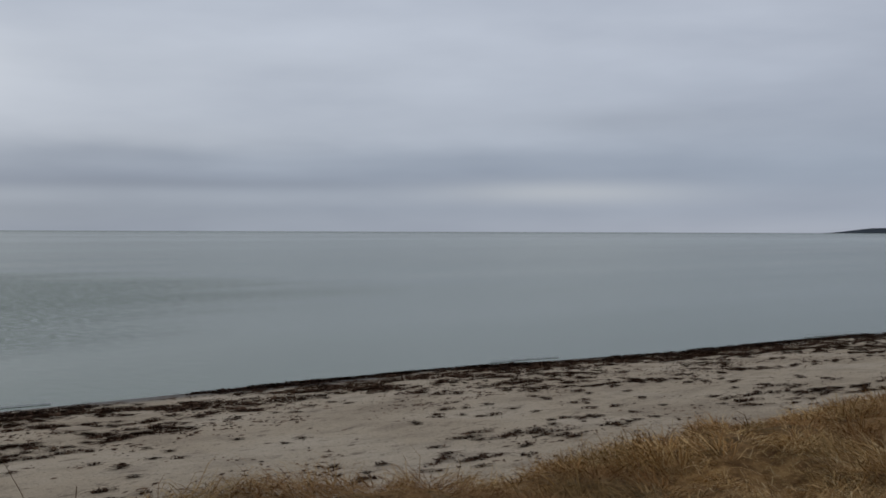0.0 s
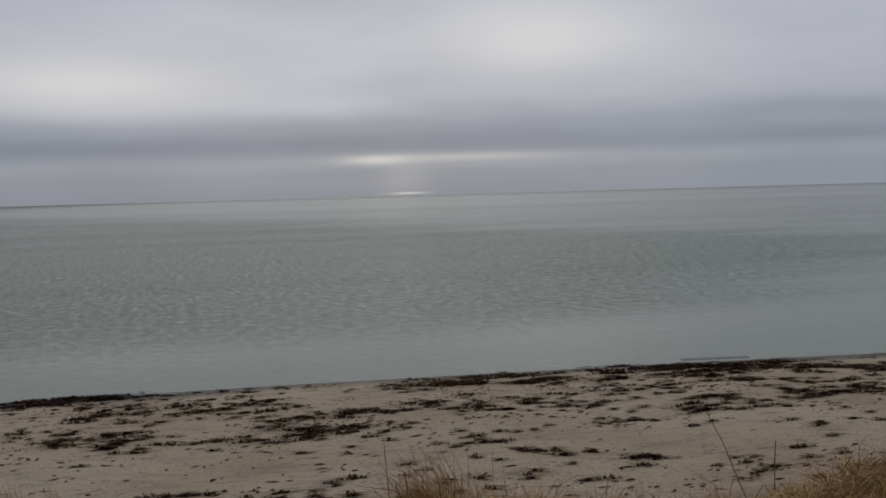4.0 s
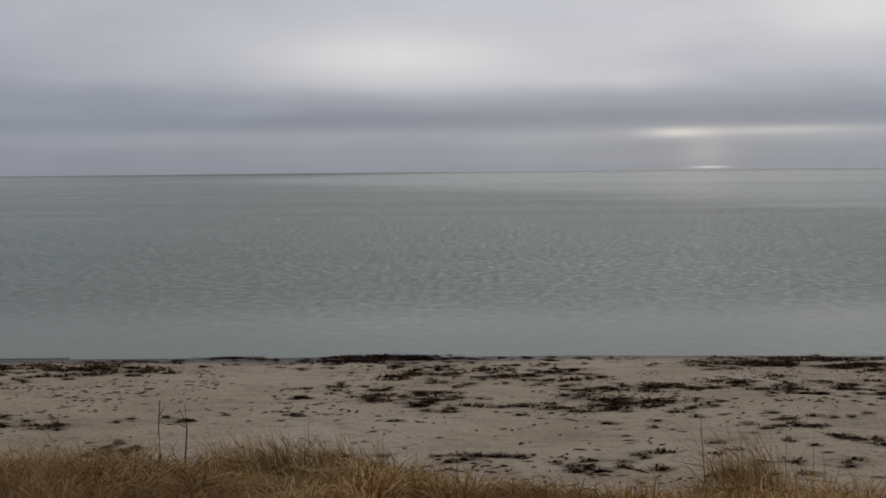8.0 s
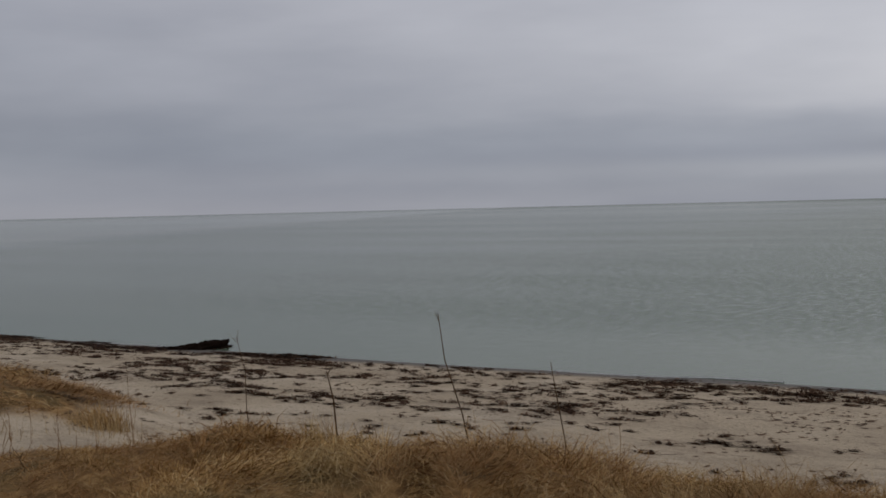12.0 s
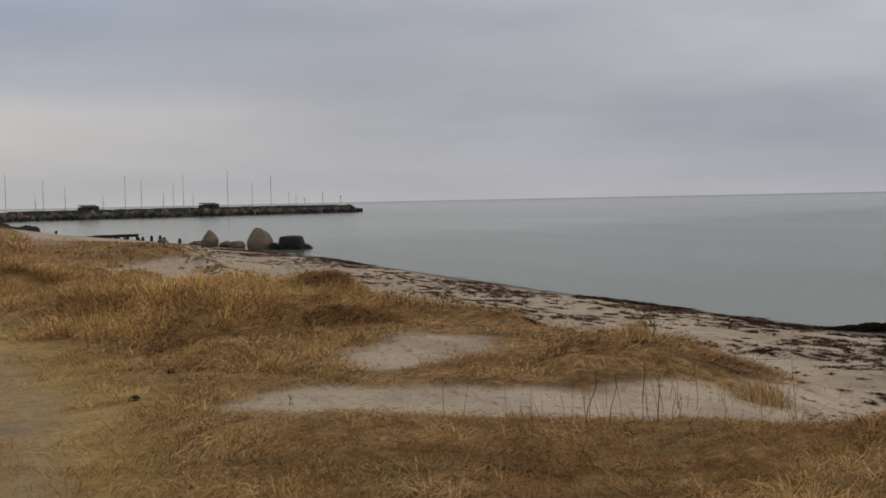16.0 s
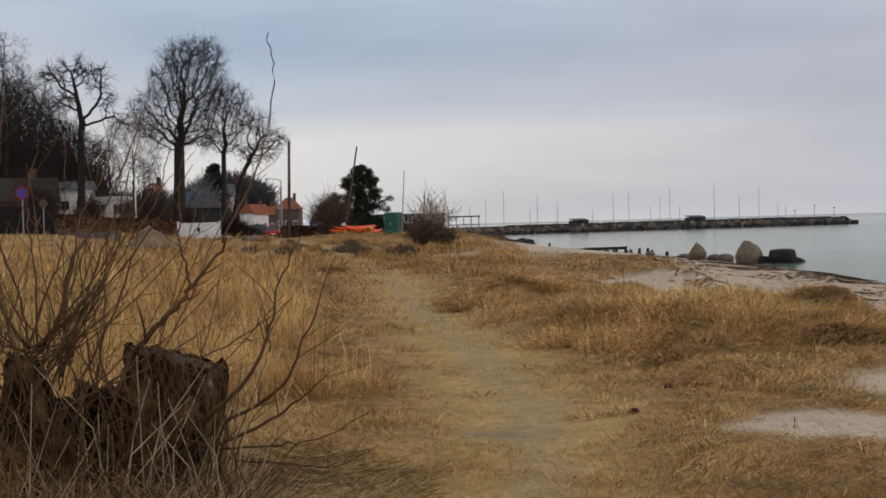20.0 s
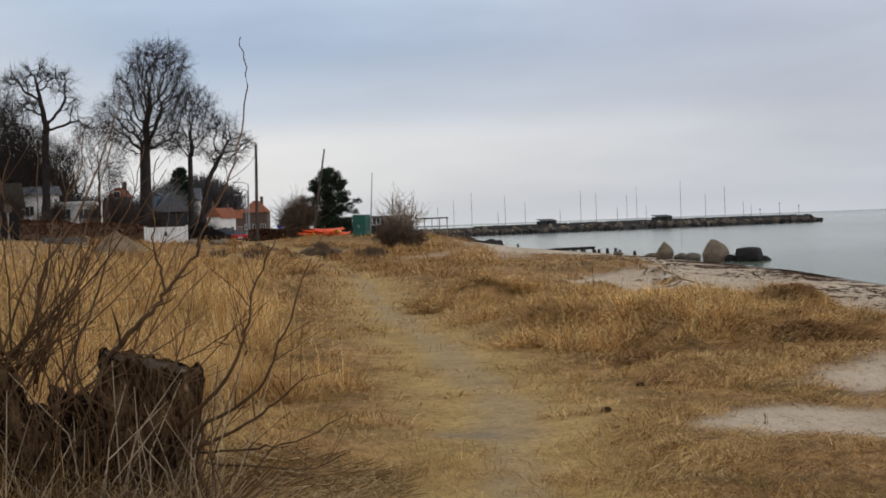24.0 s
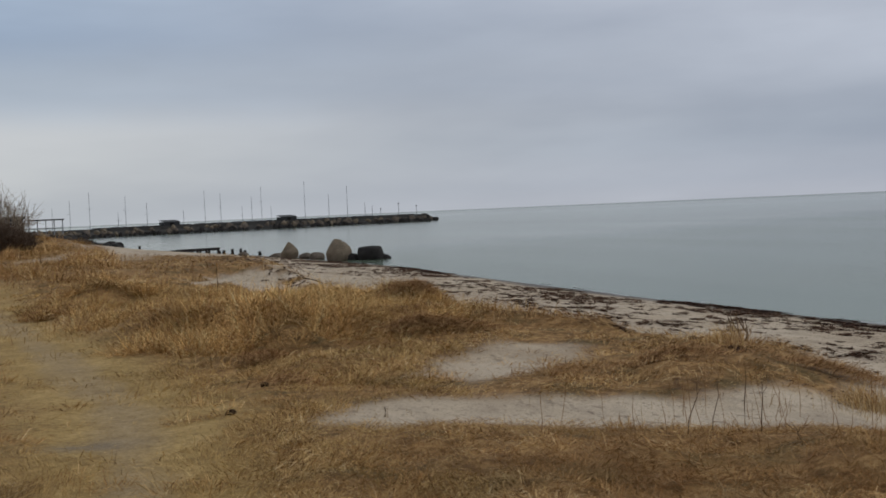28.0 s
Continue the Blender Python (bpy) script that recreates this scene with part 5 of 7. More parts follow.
for k in range(26):
    a = r.random() * 2 * math.pi
    d = 4.0 * r.random()
    s = 1.0 + 1.2 * r.random()
    ob = part("stone", stones[k % 5], None, breakwater)
    ob.matrix_basis = Matrix.LocRotScale((-260 + math.cos(a) * d, -133.5 + math.sin(a) * d, 1.3 - 0.35 * d), Euler((r.random() * 6, r.random() * 6, 0)), (s, s, s * 0.8))


BAY = np.array([(-92, -83), (-108, -101), (-128, -122), (-150, -143), (-168, -160), (-182, -170)], float)
seg = BAY[1:] - BAY[:-1]
ln = np.hypot(seg[:, 0], seg[:, 1])
for k in range(150):
    u = r.random() * ln.sum()
    i = int(np.clip(np.searchsorted(np.cumsum(ln), u), 0, len(ln) - 1))
    f = (u - np.concatenate([[0], np.cumsum(ln)])[i]) / ln[i]
    c = BAY[i] + seg[i] * f
    n = np.array([-seg[i, 1], seg[i, 0]]) / ln[i]
    o = -1.5 + 5.0 * r.random()
    s = 0.6 + 1.1 * r.random()
    ob = tagged(new("shore_stone", stones[(1, 4, 0)[k % 3]]), "dark weed-covered stone on the bay shore", "stone", "stones of the bay")
    x, y = c + n * o
    ob.matrix_basis = Matrix.LocRotScale((x, y, float(ground_z(np.array([x]), np.array([y]))[0]) + 0.15 * s), Euler((0, 0, r.random() * 6)), (s * 1.3, s, s * 0.8))


def hut(where, turn, w, d, h, label):
    hut_ = thing("harbour_hut", where, label, "hut", "huts on the breakwater", turn=turn)
    part("wall", box(bmesh.new(), (-w / 2, -d / 2, 0), (w / 2, d / 2, h), 0.02), M_TARSHED, hut_)
    bm = bmesh.new()
    vs = [bm.verts.new(c) for c in ((-w / 2 - .06, -d / 2 - .08, h), (w / 2 + .06, -d / 2 - .08, h), (w / 2 + .06, d / 2 + .08, h + .35), (-w / 2 - .06, d / 2 + .08, h + .35),
                                    (-w / 2 - .06, -d / 2 - .08, h + .10), (w / 2 + .06, -d / 2 - .08, h + .10), (w / 2 + .06, d / 2 + .08, h + .45), (-w / 2 - .06, d / 2 + .08, h + .45))]
    for f in ((3, 2, 1, 0), (4, 5, 6, 7), (0, 1, 5, 4), (1, 2, 6, 5), (2, 3, 7, 6), (3, 0, 4, 7)):
        bm.faces.new([vs[k] for k in f])
    part("roof", bm, M_ROOFFELT, hut_)
    part("door", box(bmesh.new(), (-0.45, -d / 2 - 0.04, 0.05), (0.45, -d / 2, min(h - 0.1, 1.9))), M_FENCE, hut_)
    return hut_


def pier_point(az):
    """Where a heading crosses the line of the breakwater."""
    d = heading(az)
    for a, b in zip(PIER[1:-1], PIER[2:]):
        a, b = Vector(a), Vector(b)
        e = b - a
        den = d.x * -e.y + e.x * d.y
        if abs(den) < 1e-9:
            continue
        dist = (a.x * -e.y + e.x * a.y) / den
        k = (d.x * a.y - d.y * a.x) / den
        if 0 <= k <= 1 and dist > 0:
            return dist, math.degrees(math.atan2(e.y, e.x))
    return 265.0, 150.0


for az, w in ((129.33, 4.1), (123.78, 4.4)):
    dist, ang = pier_point(az)
    c = heading(az, dist)
    hut((c.x, c.y, 1.75), ang, w * 0.9, 2.4, 0.8, "small black wooden hut with a flat felt roof")


# ---- boats behind the breakwater ----
def sailboat(az, dist, mast, size, label):
    c = heading(az, dist)
    b = thing("sailing_boat", (c.x, c.y, 0.0), label, "sailing boat", "moored sailing boats", turn=az * 7 % 360)
    bm = bmesh.new()
    secs = []
    for u, w, sheer in ((-1.0, 0.62, 0.9), (-0.5, 0.95, 0.85), (0.1, 1.0, 0.9), (0.6, 0.7, 1.0), (1.0, 0.05, 1.15)):
        secs.append([bm.verts.new((u * 4 * size, o * w * 1.35 * size, z)) for o, z in ((0, -0.5), (0.7, -0.15), (1, sheer), (-1, sheer), (-0.7, -0.15))])
    for s0, s1 in zip(secs[:-1], secs[1:]):
        for k in range(5):
            bm.faces.new((s0[k], s0[(k + 1) % 5], s1[(k + 1) % 5], s1[k]))
    bm.faces.new(secs[0][::-1])
    bm.faces.new(secs[-1])
    bmesh.ops.recalc_face_normals(bm, faces=bm.faces)
    part("hull", bm, M_HULL, b)
    part("cabin", box(bmesh.new(), (-1.3 * size, -0.7 * size, 0.85), (1.4 * size, 0.7 * size, 1.35), 0.1), M_HULL, b)
    part("mast", tube(bmesh.new(), [(0.6, 0, 0.8), (0.6, 0, mast)], [0.075, 0.05], 6), M_MAST, b)
    part("boom", tube(bmesh.new(), [(0.6, 0, 1.9), (-2.6 * size, 0, 1.95)], [0.09, 0.09], 6), M_MAST, b)
    part("spreader", tube(bmesh.new(), [(0.6, -0.7, mast * 0.62), (0.6, 0.7, mast * 0.62)], [0.02, 0.02], 4), M_MAST, b)
    return b


for k, (az, el) in enumerate([(132.98, 1.54), (133.85, 1.18), (131.36, 1.3), (131.71, 0.56), (127.72, 1.41), (126.99, 1.25), (125.52, 1.07), (125.05, 1.51), (122.98, 1.66),
                              (121.82, 1.0), (120.93, 1.35), (120.07, 0.55), (119.71, 0.4), (125.98, 0.59), (128.72, 0.53), (134.63, 0.84), (130.4, 0.95), (124.6, 0.55)]):
    dist = 292 + (k * 37 % 5) * 7
    sailboat(az, dist, 2.6 + dist * math.tan(radians(el)), 0.8 + 0.1 * (k % 4), "white moored sailing boat with a bare tall mast")
for az, top in ((118.32, 4.6), (117.45, 3.9), (119.2, 3.4)):
    dist, ang = pier_point(az)
    c = heading(az, dist)
    p = thing("harbour_lamp", (c.x, c.y, 1.75), "thin grey lamp post on the breakwater", "lamp post", "lamps on the breakwater")
    part("post", tube(bmesh.new(), [(0, 0, 0), (0, 0, top - 1.75)], [0.07, 0.05], 6), M_METAL, p)
    part("lamp_head", box(bmesh.new(), (-0.12, -0.12, top - 1.8), (0.12, 0.12, top - 1.55), 0.03), M_DARK, p)

# ---- old jetty and piles in the bay ----
jetty = tagged(new("jetty"), "remains of a tarred timber jetty in shallow water", "jetty")
j0, j1 = heading(129.75, 98), heading(127.45, 87)
j0.z = j1.z = 0
jd = (j1 - j0).normalized()
jn = Vector((-jd.y, jd.x, 0))
jl = (j1 - j0).length
ang = math.degrees(math.atan2(jd.y, jd.x))
for side in (-0.45, 0.45):
    for k in range(7):
        c = j0 + jd * (jl * k / 6) + jn * side
        part("post", tube(bmesh.new(), [(c.x, c.y, -1.0), (c.x, c.y, 0.46 + 0.05 * (k % 2) - 0.30 * (1 - k / 6))], [0.10, 0.09], 8), M_OLDWOOD, jetty)
    a, b = j0 + jn * side, j1 + jn * side
    part("beam", tube(bmesh.new(), [(a.x, a.y, 0.14), (b.x, b.y, 0.48)], [0.10, 0.12], 6), M_OLDWOOD, jetty)
for k in range(9):
    c = j0 + jd * (jl * (0.45 + 0.55 * k / 8))
    part("plank", tube(bmesh.new(), [tuple(c - jn * 0.6) [:2] + (0.36 + 0.02 * k,), tuple(c + jn * 0.6)[:2] + (0.36 + 0.02 * k,)], [0.07, 0.07], 5), M_OLDWOOD, jetty)
for az, dist, h in ((130.8, 103, 0.66), (127.1, 86, 0.36), (126.9, 88, 0.34), (126.5, 86, 0.46), (126.1, 85, 0.48), (125.9, 85, 0.34), (125.2, 84, 0.24)):
    c = heading(az, dist)
    pile = tagged(new("pile", bm_to("pile", tube(bmesh.new(), [(0, 0, -1.0), (0.01, 0, 0.1), (0.03, 0.01, h)], [0.13, 0.12, 0.09], 9), M_OLDWOOD)), "broken tarred wooden pile standing in the bay", "pile", "old piles")
    pile.location = (c.x, c.y, 0)


# ---- trees ----
def crown_tree(trunk_top, lobes, trunk_r, seed, points=900, reach=0.55, kill=1.0, twig=0.9, twigs=4, droop=0.12):
    """Limbs of a bare tree: the trunk rises, then the branches feel their way towards points spread through the crown.
    Returns rows of start, end, two radii, and each piece's own start among the nodes."""
    r = np.random.default_rng(seed)
    lobes = np.asarray(lobes, float)
    share = lobes[:, 3] * lobes[:, 4] * lobes[:, 5]
    pick = lobes[r.choice(len(lobes), points, p=share ** 0.7 / (share ** 0.7).sum())]
    pts = r.normal(0, 1, (points, 3))
    pts /= np.linalg.norm(pts, axis=1, keepdims=True)
    pts = pick[:, :3] + pts * (r.random((points, 1)) ** 0.45) * pick[:, 3:]
    centre = lobes[:, :3].mean(0)
    nodes, parent = [np.zeros(3)], [-1]
    n0 = max(4, int(trunk_top / reach))
    lean = np.asarray(centre, float) * [1, 1, 0] * 0.35
    for k in range(1, n0 + 1):
        f = k / n0
        nodes.append(np.array([0, 0, trunk_top * f]) + lean * f ** 1.5 + np.array([math.sin(f * 4 + seed), math.cos(f * 3 + seed), 0]) * 0.12 * trunk_r * f)
        parent.append(k - 1)
    near = np.full(len(pts), 1e9)
    own = np.zeros(len(pts), int)
    for k, p in enumerate(nodes[n0 // 2:]):
        d = np.linalg.norm(pts - p, axis=1)
        b = d < near
        near[b], own[b] = d[b], k + n0 // 2
    live = np.ones(len(pts), bool)
    for it in range(140):
        if not live.any():
            break
        fresh = []
        for k in np.unique(own[live]):
            m = live & (own == k)
            v = pts[m] - nodes[k]
            v = (v / np.linalg.norm(v, axis=1, keepdims=True)).mean(0) + r.normal(0, 0.18, 3) + [0, 0, 0.04]
            p = nodes[k] + v / max(np.linalg.norm(v), 1e-6) * reach
            fresh.append((k, p))
        for k, p in fresh:
            nodes.append(p)
            parent.append(int(k))
            d = np.linalg.norm(pts - p, axis=1)
            b = live & (d < near)
            near[b], own[b] = d[b], len(nodes) - 1
        live &= near > kill
    nodes, parent = np.array(nodes), np.array(parent)
    load = np.zeros(len(nodes))
    has = np.bincount(parent[1:], minlength=len(nodes))
    load[has == 0] = 1
    for k in range(len(nodes) - 1, 0, -1):
        load[parent[k]] += load[k]
    rad = trunk_r * 0.82 * (load / load[0]) ** 0.55
    rad[:n0 + 1] = np.maximum(rad[:n0 + 1], np.linspace(trunk_r * 1.15, trunk_r * 0.8, n0 + 1))
    k = np.arange(1, len(nodes))
    rows = np.concatenate([nodes[parent[k]], nodes[k], rad[parent[k]][:, None].clip(max=1e9), rad[k][:, None]], 1)
    rows[:, 6] = np.minimum(rows[:, 6], rows[:, 7] * 1.8)
    sprays = []
    tips = np.where(load <= 3)[0]
    for t in tips:
        if t == 0:
            continue
        d0 = nodes[t] - nodes[parent[t]]
        d0 /= max(np.linalg.norm(d0), 1e-6)
        for j in range(twigs):
            d = d0 + r.normal(0, 0.55, 3) + [0, 0, 0.05]
            d /= np.linalg.norm(d)
            ln = twig * (0.5 + 0.8 * r.random())
            m = nodes[t] + d * ln * 0.5 + r.normal(0, 0.05, 3)
            e = m + (d + r.normal(0, 0.3, 3) - [0, 0, droop]) * ln * 0.5
            sprays += [(*nodes[t], *m, rad[t] * 0.55, rad[t] * 0.4), (*m, *e, rad[t] * 0.4, rad[t] * 0.18)]
            s2 = m + (d + r.normal(0, 0.7, 3)) * ln * 0.4
            sprays.append((*m, *s2, rad[t] * 0.35, rad[t] * 0.16))
    return rows, parent[k], np.array(sprays), n0


def bare_tree(az, dist, label, trunk_el, lobes, trunk_r, seed, group="", thin=0.0095, **kw):
    """A bare tree placed by headings and heights seen from the dune; lobes of its crown: heading, height, half width, half height, in degrees."""
    w = on(az, dist, -0.3)
    up_ = lambda el: 2.6 + dist * math.tan(radians(el)) - w[2]
    deg = dist * math.tan(radians(1.0))
    shapes = []
    for i, (la, le, lw, lh) in enumerate(lobes):
        deep = (-0.5, 0.4, 0.0, -0.2, 0.6)[i % 5] * lw * deg if len(lobes) > 1 else 0.0
        off = heading(la, dist + deep) - heading(az, dist)
        shapes.append((off.x, off.y, up_(le), lw * deg, lw * deg, lh * deg))
    rows, start, sprays, n0 = crown_tree(up_(trunk_el), shapes, trunk_r, seed, **kw)
    t = thing("tree", w, label, "tree", group)
    rows[:, 6:] = np.maximum(rows[:, 6:], thin * 1.4)
    sprays[:, 6:] = np.maximum(sprays[:, 6:], thin)
    big = rows[:, 7] > trunk_r * 0.28
    big[:n0] = True
    bole = [Vector(rows[0, 0:3])] + [Vector(rw[3:6]) for rw in rows[:n0]]
    bm = tube(bmesh.new(), bole, [trunk_r * (1.0 + 0.45 * math.exp(-6.0 * k / n0) - 0.28 * k / n0) for k in range(n0 + 1)], 14)
    v, q = tubes_np(rows[n0:][big[n0:]], 9)
    forks = mesh_from("forks", v, quads=q)
    bm.from_mesh(forks)
    bpy.data.meshes.remove(forks)
    part("trunk", bm, M_TREE, t, smooth=True)
    # every limb that leaves the trunk is a part of its own
    limb = np.full(len(rows) + 1, -1)
    for k in range(len(rows)):
        if not big[k]:
            s = start[k]
            limb[k + 1] = k if s == 0 or big[s - 1] else limb[s]
    for k in np.unique(limb[limb >= 0]):
        v, q = tubes_np(rows[limb[1:] == k], 5)
        part("limb", mesh_from("limb", v, quads=q, mat=M_TREE), None, t)
    v, q = tubes_np(sprays, 3)
    part("crown", mesh_from("crown", v, quads=q, mat=M_TREE), None, t)
    return t


bare_tree(148.62, 112, "tall bare leafless beech with a thick dark trunk", 4.3, [(147.73, 8.05, 1.6, 0.95), (148.8, 7.2, 1.15, 1.1), (149.8, 5.6, 1.0, 1.2), (148.04, 6.2, 1.5, 1.1), (146.9, 6.9, 0.85, 1.1), (148.98, 4.6, 1.15, 0.9), (147.44, 4.6, 0.9, 0.8)],
          0.62, 4, thin=0.0060, points=2900, reach=0.42, kill=0.50, twig=0.95, twigs=5, droop=0.35)
bare_tree(146.5, 116, "bare leafless tree with a dense twiggy crown", 3.7, [(146.25, 6.15, 1.05, 0.85), (145.8, 5.4, 0.85, 0.85), (146.9, 5.1, 0.8, 0.85), (146.33, 4.3, 0.95, 0.7)], 0.30, 9, thin=0.0060, points=1500, reach=0.40, kill=0.50, twig=0.9, twigs=5, droop=0.3)
bare_tree(146.15, 119, "bare leafless tree with limbs spreading to one side", 2.6, [(144.84, 5.0, 0.8, 0.6), (144.15, 4.3, 0.8, 0.6), (144.9, 3.7, 0.95, 0.5)], 0.28, 15, thin=0.0060, points=900, reach=0.40, kill=0.52, twig=0.9, twigs=5, droop=0.4)
bare_tree(153.1, 120, "bare gnarled tree with wide bent limbs and hanging twigs", 4.9, [(153.14, 7.6, 0.78, 0.55), (152.2, 7.3, 0.65, 0.8), (154.0, 7.3, 0.75, 0.5), (151.75, 6.0, 0.4, 0.8), (151.1, 5.3, 0.5, 0.5), (153.63, 6.2, 0.7, 0.6)],
          0.40, 23, thin=0.006, points=700, reach=0.48, kill=0.6, twig=1.1, twigs=5, droop=0.7)
bare_tree(150.7, 126, "slender bare garden tree with thin upright limbs", 2.2, [(151.26, 4.3, 0.7, 1.0), (150.38, 4.7, 0.7, 0.9), (150.33, 3.4, 1.0, 0.9)], 0.13, 26, thin=0.0064, points=900, reach=0.45, kill=0.55, twig=0.9, twigs=6)
bare_tree(152.9, 124, "dark twiggy tree among the gardens", 2.0, [(152.9, 3.6, 1.3, 1.0), (153.8, 4.4, 1.0, 1.0)], 0.22, 27, thin=0.008, points=1500, reach=0.42, kill=0.48, twig=0.9, twigs=6, droop=0.3)
FOREST = [(156.3, 128, 9.4, 31), (155.2, 140, 7.3, 32), (157.6, 135, 8.6, 33), (154.2, 150, 6.3, 34), (156.0, 160, 7.0, 35), (151.6, 150, 4.6, 36), (158.8, 140, 9.0, 37), (154.7, 132, 6.0, 38), (150.3, 170, 3.6, 39), (157.0, 150, 7.6, 40), (153.6, 160, 5.2, 41), (155.7, 145, 7.6, 42), (152.3, 165, 4.4, 43), (149.6, 190, 3.2, 44), (155.0, 155, 6.8, 45), (157.9, 150, 8.0, 46), (156.6, 142, 8.2, 47), (155.5, 150, 7.0, 48), (157.2, 158, 7.4, 49), (154.6, 160, 5.6, 50), (158.3, 160, 8.4, 51)]
made = {}
for k, (az, dist, el, seed) in enumerate(FOREST):
    w = on(az, dist, -0.3)
    h = 2.6 + dist * math.tan(radians(el)) - w[2]
    if k < 4:
        made[k] = (bare_tree(az, dist, "bare dark woodland tree behind the gardens", el * 0.4, [(az, el * 0.78, 1.2, el * 0.22), (az - 0.7, el * 0.55, 1.0, el * 0.25), (az + 0.7, el * 0.5, 1.0, el * 0.24)], 0.3, seed, "woodland trees", 0.010, points=900, reach=0.55, kill=0.8, twig=1.0, droop=0.25), h)
    else:
        src, h0 = made[k % 4]
        cp = copy_thing(src, pose(*w, 0, 0, 47 * k))
        cp.scale = (h / h0,) * 3

# far rounded wood behind the houses
def far_wood(az0, az1, dist, el_top, seed, n, label, mat, thick=0.16, shape=0.6):
    """A distant hump of bare treetops: many thin upright sprays."""
    r = np.random.default_rng(seed)
    segs = []
    for k in range(n):
        u = r.random()
        az = az0 + (az1 - az0) * u
        d = dist * (1 + 0.12 * r.random())
        top = (2.6 + dist * math.tan(radians(el_top))) * (0.45 + 0.55 * math.sin(math.pi * (0.12 + 0.76 * u)) ** shape) * (0.93 + 0.1 * r.random())
        c = heading(az, d)
        z = top * (0.15 + 0.85 * r.random() ** 0.6)
        a, t = r.random() * 6.28, 0.5 + 3.4 * r.random() ** 2
        segs.append((c.x, c.y, z - 0.25 * top, c.x + math.cos(a) * t, c.y + math.sin(a) * t, min(z, top), thick, thick * 0.3))
    v, q = tubes_np(segs, 3)
    return tagged(new("far_wood", mesh_from("far_wood", v, quads=q, mat=mat)), label, "trees", kind="stuff")


far_wood(148.4, 144.2, 330, 3.0, 3, 9000, "distant rounded wood of bare grey treetops", M_FARWOODS, 0.13)
far_wood(161.5, 152.0, 185, 4.6, 4, 9000, "dark bare wood on the slope behind the houses", M_WOODS, 0.12)
far_wood(156.0, 146.2, 178, 2.2, 8, 9000, "grey-brown tangle of garden trees behind the houses", M_FARWOODS, 0.05, 0.4)
far_wood(166.5, 154.4, 168, 6.4, 6, 12000, "dense brown bare wood rising up the slope", M_WOODS, 0.055, 0.9)


def pine_tree(where, h, w, seed):
    t = thing("pine", where, "dark green bushy pine with an uneven rounded crown", "tree")
    r = np.random.default_rng(seed)
    segs = [(0, 0, 0, 0.1, 0, h * 0.45, 0.16, 0.12), (0.1, 0, h * 0.45, 0, 0.1, h * 0.92, 0.12, 0.03)]
    tips = []
    for k in range(150):
        f = 0.16 + 0.82 * r.random()
        z = h * f
        a = r.random() * 6.28
        lump = 0.76 + 0.24 * math.sin(2 * a + 5 * f) + 0.26 * math.sin(5 * a - 11 * f)
        rad = w / 2 * (1.0 * math.sin(math.pi * min(1, 0.20 + 0.78 * f)) ** 0.7) * lump * (0.45 + 0.62 * r.random() ** 0.6)
        e = np.array([math.cos(a) * rad, math.sin(a) * rad, z + 0.08 * h * r.random()])
        segs.append((0.05, 0, z * 0.9, *e, 0.035, 0.012))
        tips.append(e)
    v, q = tubes_np(segs, 6)
    part("trunk", mesh_from("trunk", v, quads=q, mat=M_BARK, smooth=True), None, t)
    vs, ts = [], []
    for e in tips:
        m = 170
        d = r.normal(0, 1, (m, 3))
        d /= np.linalg.norm(d, axis=1, keepdims=True)
        c = e + d * (0.05 + 0.27 * r.random((m, 1))) * np.array([1.25, 1.25, 0.8])
        a = d + r.normal(0, 0.5, (m, 3)) + [0, 0, 0.3]
        a /= np.linalg.norm(a, axis=1, keepdims=True)
        s = np.cross(a, r.normal(0, 1, (m, 3)))
        s /= np.linalg.norm(s, axis=1, keepdims=True)
        tri = np.stack([c - s * 0.028, c + s * 0.028, c + a * 0.20], 1)
        vs.append(tri.reshape(-1, 3))
    v = np.concatenate(vs)
    part("crown", mesh_from("crown", v, tris=np.arange(len(v)).reshape(-1, 3), mat=M_NEEDLE), None, t)
    return t


pine_tree(on(140.0, 95, -0.1), 5.6, 4.5, 8)
far_pine = pine_tree(on(146.95, 185, -0.1), 4.9, 1.9, 18)
far_pine.scale = (2.0, 2.0, 2.0)


def bush(where, size, n, seed, mat, label, name="bush"):
    r = np.random.default_rng(seed)
    t = thing(name, where, label, "bush", "bare bushes")
    segs = []
    for k in range(n):
        a, s = r.random() * 6.28, r.random() ** 0.6
        b = np.array([math.cos(a) * size[0] * 0.2 * s, math.sin(a) * size[0] * 0.2 * s, 0])
        tip = np.array([math.cos(a) * size[0] / 2 * s, math.sin(a) * size[0] / 2 * s, size[1] * (1 - 0.45 * s * s) * (0.6 + 0.4 * r.random())])
        mid = (b + tip) / 2 + np.array([0, 0, size[1] * 0.12]) + r.normal(0, 0.08, 3)
        segs += [(*b, *mid, 0.02, 0.013), (*mid, *tip, 0.013, 0.006)]
        for j in range(5):
            f = r.random()
            p = mid + (tip - mid) * f
            e = p + r.normal(0, 0.16, 3) * size[1] + np.array([0, 0, 0.10 * size[1]])
            segs.append((*p, *e, 0.009, 0.004))
    segs = np.array(segs)
    segs[:, [2, 5]] = np.maximum(segs[:, [2, 5]], 0)
    segs[:, 6:] *= max(1.0, np.hypot(where[0], where[1]) / 55)
    v, q = tubes_np(segs, 3)
    part("crown", mesh_from("crown", v, quads=q, mat=mat), None, t)
    return t


